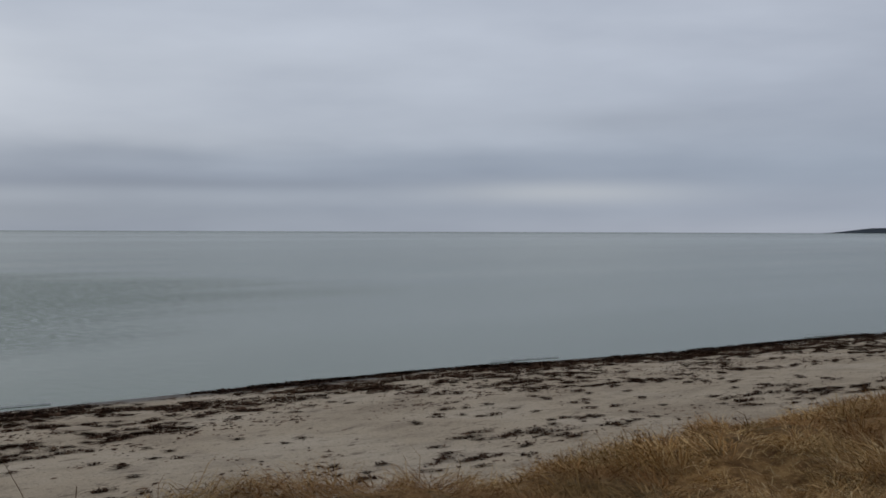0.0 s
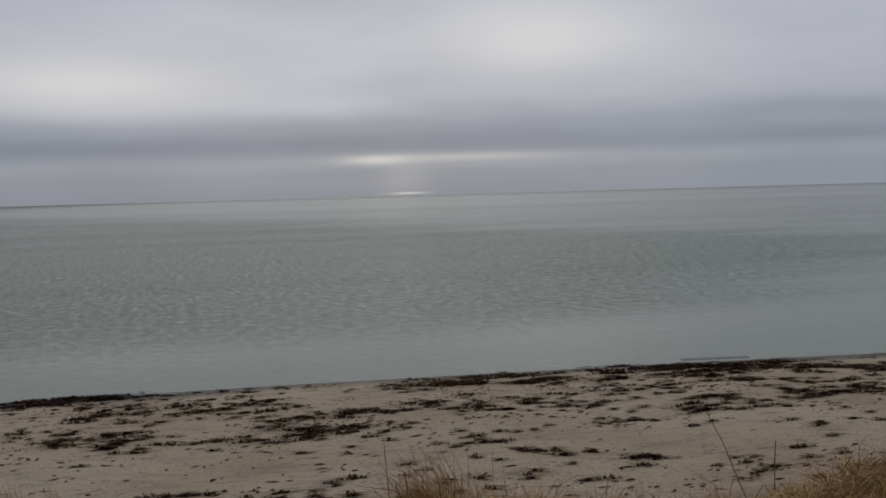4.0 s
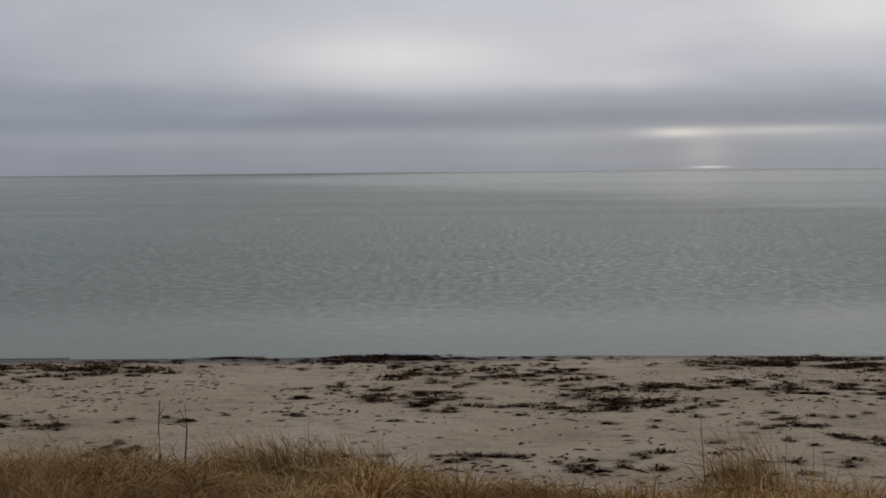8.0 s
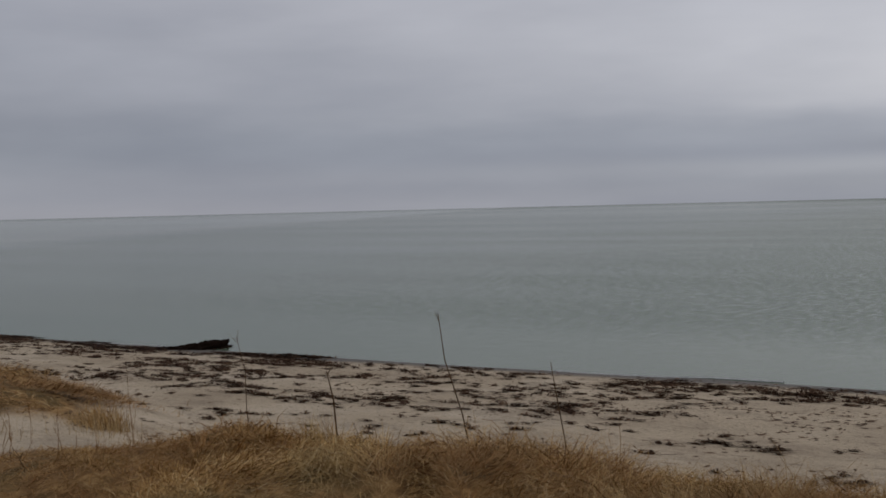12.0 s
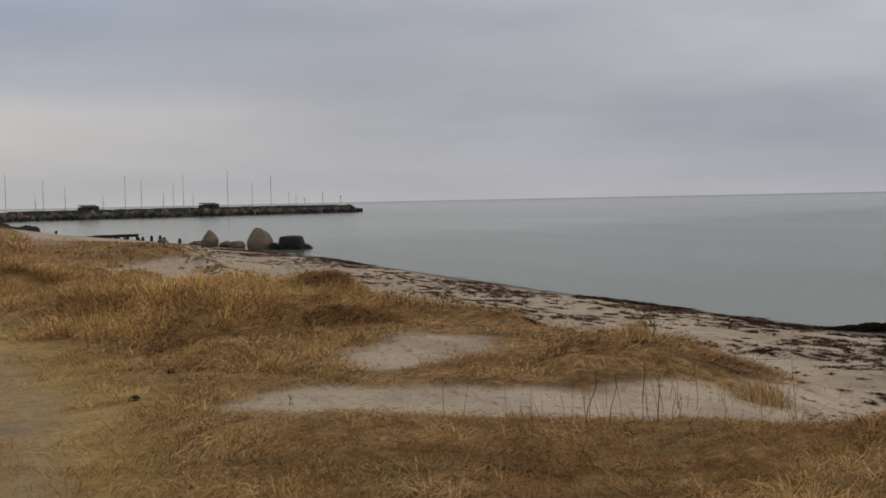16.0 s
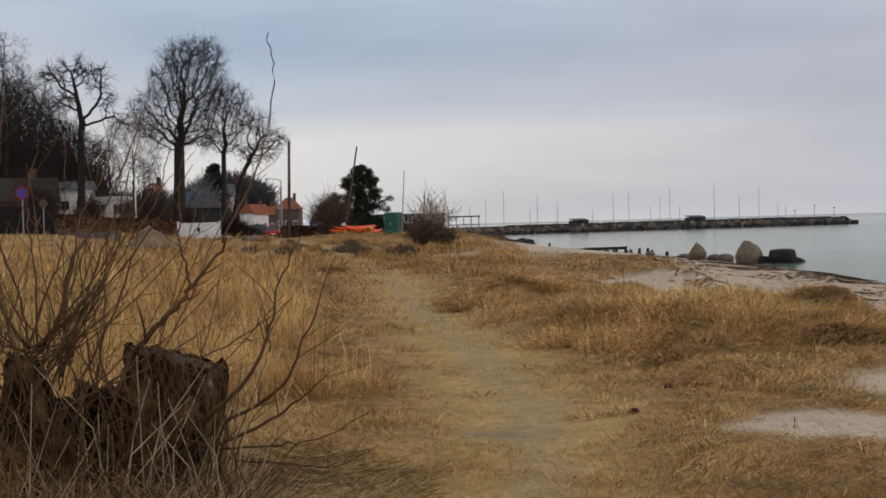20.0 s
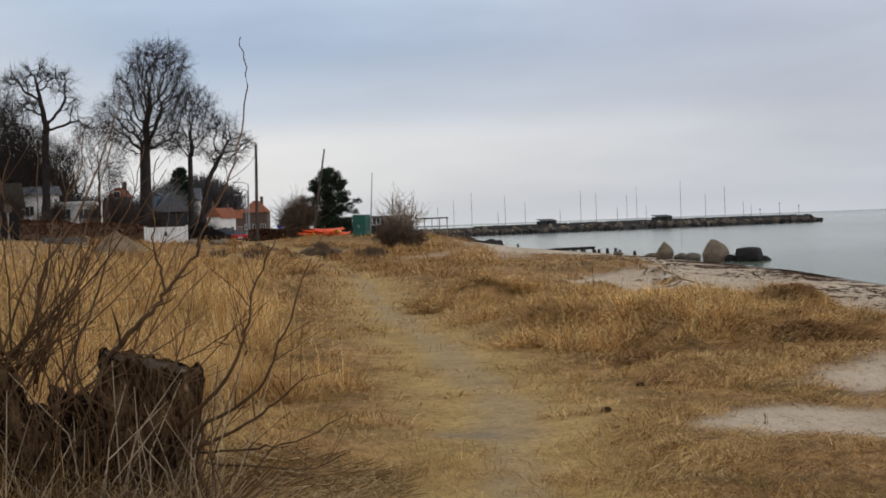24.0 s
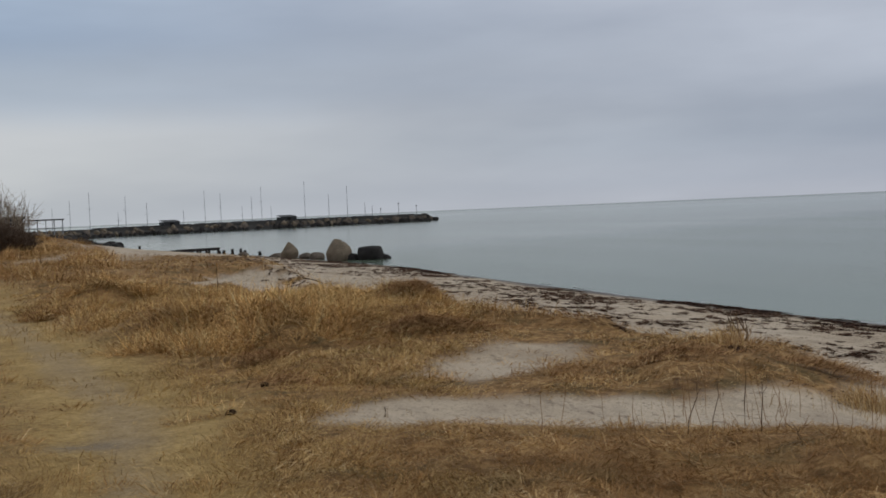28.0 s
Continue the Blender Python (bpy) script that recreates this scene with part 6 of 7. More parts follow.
bush(on(136.45, 79, -0.1), (3.5, 3.0), 60, 3, M_BUSH, "pale bare twiggy bush above the beach")
bush(on(147.5, 175, -0.1), (4.4, 7.4), 300, 10, M_GREYTWIG, "pale rounded crown of a bare shrub behind the houses")
bush(on(153.2, 112, -0.1), (2.4, 2.7), 260, 11, M_BUSHD, "dense dark shrub before the white houses")
bush(on(151.0, 104, -0.1), (2.6, 2.2), 200, 12, M_BUSHD, "dense dark shrub before the white houses")
for az_, w_, h_, sd_ in ((154.6, 2.6, 4.8, 71), (152.6, 1.4, 4.0, 72), (150.9, 1.8, 3.6, 73), (150.2, 2.6, 4.2, 75), (148.2, 2.0, 3.2, 76), (155.4, 3.2, 5.6, 77), (149.6, 2.6, 3.8, 78)):
    bush(on(az_, 109, -0.1), (w_, h_), 150, sd_, M_WOODS, "dark bare garden shrub before the houses")
bush(on(136.75, 70, -0.1), (3.0, 1.75), 300, 4, M_BUSHD, "dense brown bush on the grassy bank")
bush(on(136.0, 71, -0.1), (2.3, 1.15), 200, 5, M_BUSHD, "dense brown bush on the grassy bank")
bush(on(141.45, 91, -0.1), (3.0, 3.3), 420, 6, M_BUSHD, "brown bare bush beside the pine")
for az_, w_, h_, sd_ in ((146.1, 2.4, 2.2, 61), (145.6, 2.0, 1.7, 62), (145.15, 1.8, 1.2, 63), (146.7, 2.0, 1.6, 64), (150.0, 3.0, 2.4, 65), (149.4, 2.4, 1.9, 66)):
    bush(on(az_, 101, -0.1), (w_, h_), 260, sd_, M_TREE, "dark dense garden shrub beside the road")
bush(on(138.0, 60, -0.1), (2.0, 0.6), 120, 7, M_BUSHD, "low scrubby brown bush on the bank")
bush(on(140.5, 62, -0.1), (2.4, 0.5), 120, 8, M_BUSHD, "low scrubby brown bush on the bank")
rb = random.Random(9)
for k in range(22):
    az, dist = rb.uniform(137.6, 147.5), rb.uniform(55, 72)
    bush(on(az, dist, -0.08), (rb.uniform(0.9, 2.0), rb.uniform(0.25, 0.6)), 46, 30 + k, M_BUSHD if k % 3 else M_MATTED, "low scrubby dead growth at the edge of the field")
bush(on(102.3, 15.2), (0.42, 0.48), 4, 9, M_TWIG, "small bare seedling at the edge of the sand")

# ---- the shore road, fences and garden walls ----
def strip(name, a, b, width, lift, mat, label, category):
    """A straight strip of road laid just above the ground."""
    a, b = Vector(a), Vector(b)
    d = (b - a).normalized()
    n = Vector((-d.y, d.x)) * width / 2
    m = 60
    vs = []
    for k in range(m + 1):
        c = a.lerp(b, k / m)
        for o in (-1, -0.33, 0.33, 1):
            p = c + n * o
            vs.append((p.x, p.y, float(ground_z(np.array([p.x]), np.array([p.y]))[0]) + lift))
    q = [(k * 4 + j, k * 4 + j + 1, k * 4 + j + 5, k * 4 + j + 4) for k in range(m) for j in range(3)]
    return tagged(new(name, mesh_from(name, np.array(vs), quads=np.array(q), mat=mat, smooth=True)), label, category, kind="structure")


strip("road", (-8, -72), (-75, -104), 5.5, 0.05, M_ROAD, "narrow asphalt shore road beyond the field", "road")


def hedge(a, b, h, thick, seed, label, n=16000):
    a, b = Vector(a), Vector(b)
    d = (b - a)
    r = np.random.default_rng(seed)
    u, o, f = r.random(n), (r.random(n) - 0.5) * thick, r.random(n) ** 0.7
    x, y = a.x + d.x * u - d.y / d.length * o, a.y + d.y * u + d.x / d.length * o
    z = ground_z(x, y) + f * h * (0.94 + 0.1 * lattice(x, y, 1.5, 2))
    c = np.stack([x, y, z], 1)
    s = r.normal(0, 1, (n, 3)) * 0.055
    w = r.normal(0, 1, (n, 3)) * 0.055
    v = np.stack([c - s, c + w, c + s, c - w], 1).reshape(-1, 3)
    hd = tagged(new("hedge"), label, "hedge")
    part("foliage", mesh_from("foliage", v, quads=np.arange(4 * n).reshape(-1, 4), mat=M_HEDGE), None, hd)
    bm = bmesh.new()
    m = 24
    rows = []
    for k in range(m + 1):
        p = a.lerp(b, k / m)
        g = float(ground_z(np.array([p.x]), np.array([p.y]))[0])
        nx, ny = -d.y / d.length * thick * 0.4, d.x / d.length * thick * 0.4
        rows.append([bm.verts.new(c_) for c_ in ((p.x - nx, p.y - ny, g - 0.2), (p.x + nx, p.y + ny, g - 0.2), (p.x + nx, p.y + ny, g + h * 0.9), (p.x - nx, p.y - ny, g + h * 0.9))])
    for r0, r1 in zip(rows[:-1], rows[1:]):
        for k in range(4):
            bm.faces.new((r0[k], r0[(k + 1) % 4], r1[(k + 1) % 4], r1[k]))
    bm.faces.new(rows[0][::-1])
    bm.faces.new(rows[-1])
    part("core", bm, M_BUSHD, hd)
    return hd


def xy(az, dist):
    v = heading(az, dist) + stand(az)
    return (v.x, v.y)


hedge(xy(155.0, 84), xy(148.9, 92), 1.55, 0.9, 4, "clipped brown beech hedge along the road")
hedge(xy(143.7, 100), xy(140.6, 104), 1.3, 0.9, 6, "low brown hedge before the houses", 20000)


def board_fence(a, b, h, label):
    a, b = Vector(a), Vector(b)
    n = int((b - a).length / 0.28)
    f = tagged(new("board_fence"), label, "fence")
    ang = math.degrees(math.atan2(b.y - a.y, b.x - a.x))
    slat = bm_to("slat", box(bmesh.new(), (-0.139, -0.015, 0), (0.139, 0.015, h), 0.006), M_FENCE)
    for k in range(n):
        p = a.lerp(b, (k + 0.5) / n)
        ob = part("slat", slat, None, f)
        ob.matrix_basis = pose(p.x, p.y, float(ground_z(np.array([p.x]), np.array([p.y]))[0]) - 0.03, 0, 0, ang)
    return f


board_fence(xy(161.5, 76), xy(154.3, 80), 1.95, "dark weathered board fence along the field")

# white garden gate wall
w = on(147.7, 82)
gate = thing("white_gate", w, "white painted double gate between low posts", "gate", turn=150)
for k in range(8):
    part("board", box(bmesh.new(), (-1.28 + k * 0.322, -0.03, 0.02), (-1.28 + k * 0.322 + 0.312, 0.03, 1.06), 0.008), M_WHITEWOOD, gate)
part("rail", box(bmesh.new(), (-1.3, -0.06, 1.06), (1.3, 0.06, 1.12), 0.01), M_WHITEWOOD, gate)
part("letter_box", box(bmesh.new(), (-0.12, -0.09, 0.5), (0.06, -0.035, 0.78), 0.01), M_DARK, gate)
for x in (-1.38, 1.38):
    part("post", box(bmesh.new(), (x - 0.08, -0.08, 0), (x + 0.08, 0.08, 1.2), 0.01), M_WHITEWOOD, gate)


# ---- houses ----
def house(where, turn, w, d, wall_h, roof_h, wall_mat, roof_mat, label, windows=3, hip=0.0, chimney=True, flat=False, group="houses by the shore"):
    h = thing("house", where, label, "house", group, turn=turn)
    part("wall", box(bmesh.new(), (-w / 2, -d / 2, -3.0), (w / 2, d / 2, wall_h), 0.02), wall_mat, h)
    if flat:
        part("roof", box(bmesh.new(), (-w / 2 - .25, -d / 2 - .25, wall_h + 0.004), (w / 2 + .25, d / 2 + .25, wall_h + .3), 0.03), roof_mat, h)
    else:
        bm = bmesh.new()
        o = 0.35
        e = [bm.verts.new(c) for c in ((-w / 2 - o, -d / 2 - o, wall_h - .1), (w / 2 + o, -d / 2 - o, wall_h - .1), (w / 2 + o, d / 2 + o, wall_h - .1), (-w / 2 - o, d / 2 + o, wall_h - .1))]
        rg = [bm.verts.new((-w / 2 + hip * w / 2 - o * (hip == 0), 0, wall_h + roof_h)), bm.verts.new((w / 2 - hip * w / 2 + o * (hip == 0), 0, wall_h + roof_h))]
        for f in ((e[0], e[1], rg[1], rg[0]), (e[2], e[3], rg[0], rg[1]), (e[1], e[2], rg[1]), (e[3], e[0], rg[0]), (e[3], e[2], e[1], e[0])):
            bm.faces.new(f)
        if hip == 0:
            g = bmesh.new()
            for s in (-1, 1):
                x0, x1 = s * w / 2, s * (w / 2 + 0.06)
                a = [g.verts.new(c) for c in ((x1, -d / 2, wall_h), (x1, d / 2, wall_h), (x1, 0, wall_h + roof_h * 0.93))]
                b = [g.verts.new(c) for c in ((x0, -d / 2, wall_h), (x0, d / 2, wall_h), (x0, 0, wall_h + roof_h * 0.93))]
                g.faces.new(a)
                g.faces.new(b[::-1])
                for k in range(3):
                    g.faces.new((a[k], b[k], b[(k + 1) % 3], a[(k + 1) % 3]))
            part("gable", g, wall_mat, h)
        part("roof", bm, roof_mat, h)
        if chimney:
            part("chimney", box(bmesh.new(), (w * 0.18, -0.3, wall_h + roof_h * 0.6), (w * 0.18 + 0.6, 0.3, wall_h + roof_h + 0.9), 0.03), M_BRICK, h)
    for k in range(windows):
        x = -w / 2 + w * (k + 0.5) / windows
        win = part("window", box(bmesh.new(), (x - 0.55, -d / 2 - 0.05, 0.9), (x + 0.55, -d / 2 - 0.004, 2.1), 0.01), M_WHITEWOOD, h)
        part("pane", box(bmesh.new(), (x - 0.45, -d / 2 - 0.07, 1.0), (x - 0.03, -d / 2 - 0.052, 2.0)), M_WINDOW, win)
        part("pane", box(bmesh.new(), (x + 0.03, -d / 2 - 0.07, 1.0), (x + 0.45, -d / 2 - 0.052, 2.0)), M_WINDOW, win)
    return h


def level(az, dist, el):
    v = heading(az, dist) + stand(az)
    return (v.x, v.y, 2.6 + dist * math.tan(radians(el)))


# orange hipped house, gabled orange roofs, the dark modern house, white houses, brown thatch-like barn
house(level(143.4, 260, -0.1), 135, 5.2, 5.2, 4.7, 2.5, M_BRICK, M_TILE, "brick house with an orange hipped tile roof and chimney", 3, hip=0.75)
house(level(145.45, 300, -0.1), 236, 5.0, 3.4, 4.6, 2.7, M_WHITE, M_TILE, "white house with a steep orange tile gable", 0)
house(level(144.95, 312, -0.1), 175, 4.6, 4.0, 4.4, 2.7, M_WHITE, M_TILE, "white gabled house with an orange tile roof", 2)
house(level(144.45, 325, -0.1), 150, 4.4, 4.0, 4.4, 2.4, M_BRICK, M_TILE, "low brick house with an orange tile roof", 2)
house(level(147.55, 150, 0.0), 246, 5.0, 3.8, 2.9, 2.2, M_BLACKCLAD, M_SLATE, "black-clad house with a steep slate roof", 0, chimney=False)
house(level(148.24, 152, 0.0), 140, 1.3, 4.0, 5.0, 0.3, M_BLUEGREY, M_SLATE, "blue-grey clad flat-roofed house wing", 0, flat=True)
house(level(151.7, 130, 0.45), 145, 3.5, 4.5, 2.5, 0.3, M_WHITE, M_WHITE, "white flat-roofed modern house", 2, flat=True)
house(level(153.3, 140, 0.7), 145, 3.4, 5.0, 3.4, 0.9, M_WHITE, M_SLATE, "white two-storey house among bare trees", 2)
house(level(152.7, 126, 0.5), 145, 1.4, 3.0, 1.5, 0.3, M_WHITE, M_SLATE, "small white outbuilding with a grey flat roof", 1, flat=True)
house(level(155.9, 122, 1.0), 150, 7.0, 7.0, 1.2, 2.3, M_BRICK, worn("mossy_thatch", (0.05, 0.042, 0.03), 2.0, 0.3, 0.95, 0.1), "low house under a mossy brown thatched roof", 0)
house(level(158.4, 112, 1.2), 60, 4.0, 5.0, 2.0, 3.2, M_WHITE, M_SLATE, "white gabled house with a steep grey roof", 1)
house(level(138.2, 150, -0.25), 138, 12.0, 6.0, 1.75, 0.25, M_OLDWOOD, M_ROOFFELT, "long low brown boathouse with a flat dark roof", 4, flat=True)

house(level(149.75, 190, 1.5), 135, 2.6, 3.4, 1.2, 1.5, M_BRICK, M_TILE, "small brick house with an orange roof among bare trees", 1, hip=0.5)
house(level(146.9, 210, 0.6), 140, 6.0, 5.0, 3.6, 2.2, M_WHITE, M_SLATE, "white rendered house with a grey gabled roof", 2)

# open pavilion by the harbour
w = level(134.9, 170, -0.15)
pav = thing("pavilion", w, "open harbour shelter with a flat pale roof on posts", "shelter", turn=135)
part("roof", box(bmesh.new(), (-2.4, -1.5, 1.35), (2.4, 1.5, 1.52), 0.03), M_CONC, pav)
for x in (-2.2, -1.1, 0, 1.1, 2.2):
    for y in (-1.3, 1.3):
        part("post", box(bmesh.new(), (x - 0.06, y - 0.06, -0.6), (x + 0.06, y + 0.06, 1.346)), M_METAL, pav)
part("bench", box(bmesh.new(), (-2.1, 0.5, 0.2), (2.1, 0.9, 0.28), 0.01), M_OLDWOOD, pav)

# ---- poles, signs, kayaks, cabinet, cars ----
def pole(name, base, top, r0, r1, mat, label, category, group=""):
    p = thing(name, base, label, category, group)
    d = Vector(top) - Vector(base)
    part("shaft", tube(bmesh.new(), [(0, 0, -0.3), tuple(d * 0.5), tuple(d)], [r0, (r0 + r1) / 2, r1], 10), mat, p)
    part("cap", tube(bmesh.new(), [tuple(d), tuple(d * 1.006)], [r1 * 1.25, r1 * 1.1], 10), M_METAL, p)
    return p


def el_top(az, dist, el):
    v = heading(az, dist) + stand(az)
    return (v.x, v.y, 2.6 + dist * math.tan(radians(el)))


pole("utility_pole", on(143.43, 98), el_top(143.3, 98, 4.2), 0.15, 0.11, M_POLE, "weathered wooden utility pole", "pole")
pole("leaning_mast", on(140.75, 90), el_top(140.02, 90, 3.87), 0.09, 0.06, M_POLE, "dark leaning mast beside the pine", "mast")
pole("flagpole", on(137.93, 84), el_top(137.74, 84, 2.64), 0.05, 0.03, M_METAL, "thin pale flagpole above the bank", "flagpole")
pole("white_post", on(150.62, 95), el_top(150.6, 95, 2.66), 0.07, 0.05, M_WHITE, "slender white flagpole in a garden", "flagpole")
pole("short_mast", on(136.9, 88), el_top(136.75, 88, 1.6), 0.05, 0.03, M_POLE, "short dark dinghy mast behind the bush", "mast")
for az, dist, el in ((143.75, 150, 2.3), (143.8, 175, 1.98), (143.9, 205, 1.72)):
    b, t = on(az, dist), el_top(az, dist, el)
    lamp = thing("street_lamp", b, "grey street lamp with a curved arm", "street lamp", "street lamps")
    h = t[2] - b[2]
    part("post", tube(bmesh.new(), [(0, 0, 0), (0, 0, h * 0.85), (0, 0, h)], [0.09, 0.07, 0.06], 8), M_METAL, lamp)
    o = heading(az - 90, 1.6)
    part("arm", tube(bmesh.new(), [(0, 0, h), (-o.x * 0.4, -o.y * 0.4, h + 0.25), (-o.x, -o.y, h + 0.3)], [0.05, 0.045, 0.04], 6), M_METAL, lamp)
    part("lamp_head", box(bmesh.new(), (-o.x - 0.3, -o.y - 0.3, h + 0.22), (-o.x + 0.3, -o.y + 0.3, h + 0.36), 0.04), M_METAL, lamp)

# round no-stopping sign and its plate
b = on(155.65, 70)
sign = thing("road_sign", b, "round blue road sign with a red rim on a grey post", "road sign", turn=155.65)
hz = 2.6 + 70 * math.tan(radians(1.95)) - b[2]
part("post", tube(bmesh.new(), [(0, 0.04, 0), (0, 0.04, hz + 0.3)], [0.035, 0.035], 8), M_METAL, sign)
part("rim", tube(bmesh.new(), [(0, 0.01, hz), (0, -0.02, hz)], [0.36, 0.36], 28), M_SIGNRED, sign)
part("face", tube(bmesh.new(), [(0, -0.024, hz), (0, -0.03, hz)], [0.27, 0.27], 28), M_SIGNBLUE, sign)
bm = box(bmesh.new(), (-0.25, -0.006, -0.03), (0.25, 0.0, 0.03))
bm.transform(pose(0, -0.034, hz, 0, 45, 0))
part("bar", bm, M_SIGNRED, sign)
b = on(154.75, 72)
sp = thing("traffic_sign", b, "back of a small grey road sign on a thin post", "road sign", turn=154)
part("post", tube(bmesh.new(), [(0, 0.04, 0), (0, 0.04, 2.1)], [0.03, 0.03], 8), M_METAL, sp)
part("plate", tube(bmesh.new(), [(0, 0.0, 1.85), (0, -0.02, 1.85)], [0.24, 0.24], 24), M_POLE, sp)

# blue signs at the crossing
b = on(142.2, 135)
bs = thing("direction_sign", b, "tilted blue arrow sign on a post", "road sign", turn=142)
part("post", tube(bmesh.new(), [(0, 0.05, 0), (0, 0.05, 2.2)], [0.04, 0.04], 8), M_METAL, bs)
bm = box(bmesh.new(), (-0.6, -0.03, -0.28), (0.6, 0.0, 0.28), 0.02)
bm.transform(pose(0, 0, 2.1, 0, -25, 0))
part("plate", bm, M_SIGNBLUE, bs)

# green cabinet
b = on(138.35, 80)
cab = thing("green_cabinet", b, "dark green metal storage cabinet on the bank", "cabinet", turn=110)
part("body", box(bmesh.new(), (-0.47, -0.40, 0), (0.47, 0.40, 1.42), 0.02), M_GREEN, cab)
part("lid", box(bmesh.new(), (-0.50, -0.43, 1.424), (0.50, 0.43, 1.48), 0.02), M_GREEN, cab)
for x in (-0.22, 0.22):
    d_ = part("door", box(bmesh.new(), (x - 0.20, -0.42, 0.08), (x + 0.20, -0.404, 1.34), 0.006), M_GREEN, cab)
    part("handle", box(bmesh.new(), (x - 0.03 + 0.18 * (1 if x < 0 else -1), -0.436, 0.6), (x + 0.03 + 0.18 * (1 if x < 0 else -1), -0.422, 0.8), 0.005), M_METAL, d_)


def kayak(mat, name="kayak"):
    bm = bmesh.new()
    secs = []
    for k in range(13):
        u = -1 + 2 * k / 12
        w = 0.33 * max(0.02, (1 - abs(u) ** 2.2))
        rise = 0.18 * abs(u) ** 3
        secs.append([bm.verts.new((u * 1.9, w * c, rise + 0.17 + s * (0.17 if s < 0 else 0.11) * max(0.15, 1 - abs(u) ** 3))) for c, s in ((math.cos(t), math.sin(t)) for t in [j * math.pi / 5 for j in range(10)])])
    for s0, s1 in zip(secs[:-1], secs[1:]):
        for k in range(10):
            bm.faces.new((s0[k], s0[(k + 1) % 10], s1[(k + 1) % 10], s1[k]))
    bm.faces.new(secs[0][::-1])
    bm.faces.new(secs[-1])
    bmesh.ops.recalc_face_normals(bm, faces=bm.faces)
    return bm_to("hull", bm, mat, True)


hulls = [kayak(M_ORANGE), kayak(M_YELLOW)]
c0 = on(140.1, 86, -0.1)
for k, (o, up_, t, h_, roll) in enumerate(((0.0, 0.0, 20, 0, 15), (0.5, 0.0, 62, 0, -8), (-0.6, 0.0, 2, 0, -10), (0.1, 0.22, 44, 0, 14), (-1.0, 0.0, 70, 1, 20), (-0.4, 0.24, 12, 0, 24), (1.0, 0.0, 34, 0, -12), (0.8, 0.20, 66, 1, 8), (-1.2, 0.06, 38, 0, 30), (0.3, 0.34, 28, 0, -18))):
    d = heading(140.3 - 90, o)
    kk = thing("kayak", (c0[0] + d.x, c0[1] + d.y + 0.35 * (k % 3) - 0.3, c0[2] + up_ + 0.05), ("bright orange" if h_ == 0 else "yellow") + " plastic kayak stacked on the grass", "kayak", "stacked kayaks", turn=140 + t + 22)
    part("hull", hulls[h_], None, kk)
    part("cockpit", tube(bmesh.new(), [(0, 0, 0.268), (0, 0, 0.29)], [0.24, 0.22], 14), M_DARK, kk)


slab_at = on(152.3, 66)
slab = thing("concrete_slab", slab_at, "low grey concrete slab lying at the edge of the field", "slab", turn=152.3)
part("body", box(bmesh.new(), (-1.15, -0.4, 0.0), (1.15, 0.4, 0.34), 0.05), M_ROOFFELT, slab)

# ---- cars ----
def car(where, turn, mat, label):
    c = thing("car", where, label, "car", "cars on the shore road", turn=turn)
    bm = bmesh.new()
    prof = [(-2.05, 0.28), (-2.1, 0.62), (-2.0, 0.86), (-1.35, 0.92), (-0.75, 0.95), (0.55, 0.93), (1.55, 0.82), (2.0, 0.68), (2.08, 0.4), (2.0, 0.25)]
    ls = [bm.verts.new((x, -0.84, z)) for x, z in prof]
    rs = [bm.verts.new((x, 0.84, z)) for x, z in prof]
    n = len(prof)
    bm.faces.new(ls)
    bm.faces.new(rs[::-1])
    for k in range(n):
        bm.faces.new((ls[k], rs[k], rs[(k + 1) % n], ls[(k + 1) % n]))
    bmesh.ops.recalc_face_normals(bm, faces=bm.faces)
    bmesh.ops.bevel(bm, geom=list(bm.edges), offset=0.05, segments=2, affect="EDGES", profile=0.5)
    part("body", bm, mat, c, smooth=True)
    bm = bmesh.new()
    lo = [bm.verts.new(v) for v in ((-1.75, -0.72, 0.92), (0.95, -0.72, 0.9), (0.95, 0.72, 0.9), (-1.75, 0.72, 0.92))]
    hi = [bm.verts.new(v) for v in ((-1.15, -0.58, 1.38), (0.2, -0.58, 1.40), (0.2, 0.58, 1.40), (-1.15, 0.58, 1.38))]
    for k in range(4):
        bm.faces.new((lo[k], lo[(k + 1) % 4], hi[(k + 1) % 4], hi[k]))
    bm.faces.new(hi)
    part("glass", bm, M_WINDOW, c)
    part("roof", box(bmesh.new(), (-1.18, -0.6, 1.385), (0.22, 0.6, 1.43), 0.02), mat, c)
    for x in (-1.3, 1.3):
        for y in (-0.8, 0.8):
            wl = part("wheel", tube(bmesh.new(), [(x, y - 0.1, 0.31), (x, y + 0.1, 0.31)], [0.31, 0.31], 20), M_DARK, c)
            part("rim", tube(bmesh.new(), [(x, y + (0.104 if y > 0 else -0.104), 0.31), (x, y + (0.12 if y > 0 else -0.12), 0.31)], [0.19, 0.17], 14), M_METAL, wl)
    for y in (-0.62, 0.62):
        part("tail_light", box(bmesh.new(), (-2.13, y - 0.16, 0.62), (-2.07, y + 0.16, 0.78), 0.01), M_SIGNRED, c)
        part("headlight", box(bmesh.new(), (2.0, y - 0.16, 0.6), (2.09, y + 0.16, 0.72), 0.01), M_HULL, c)
    part("number_plate", box(bmesh.new(), (-2.135, -0.25, 0.46), (-2.09, 0.25, 0.57)), M_WHITEWOOD, c)
    part("bumper", box(bmesh.new(), (-2.16, -0.8, 0.30), (-2.05, 0.8, 0.44), 0.02), M_DARK, c)
    return c


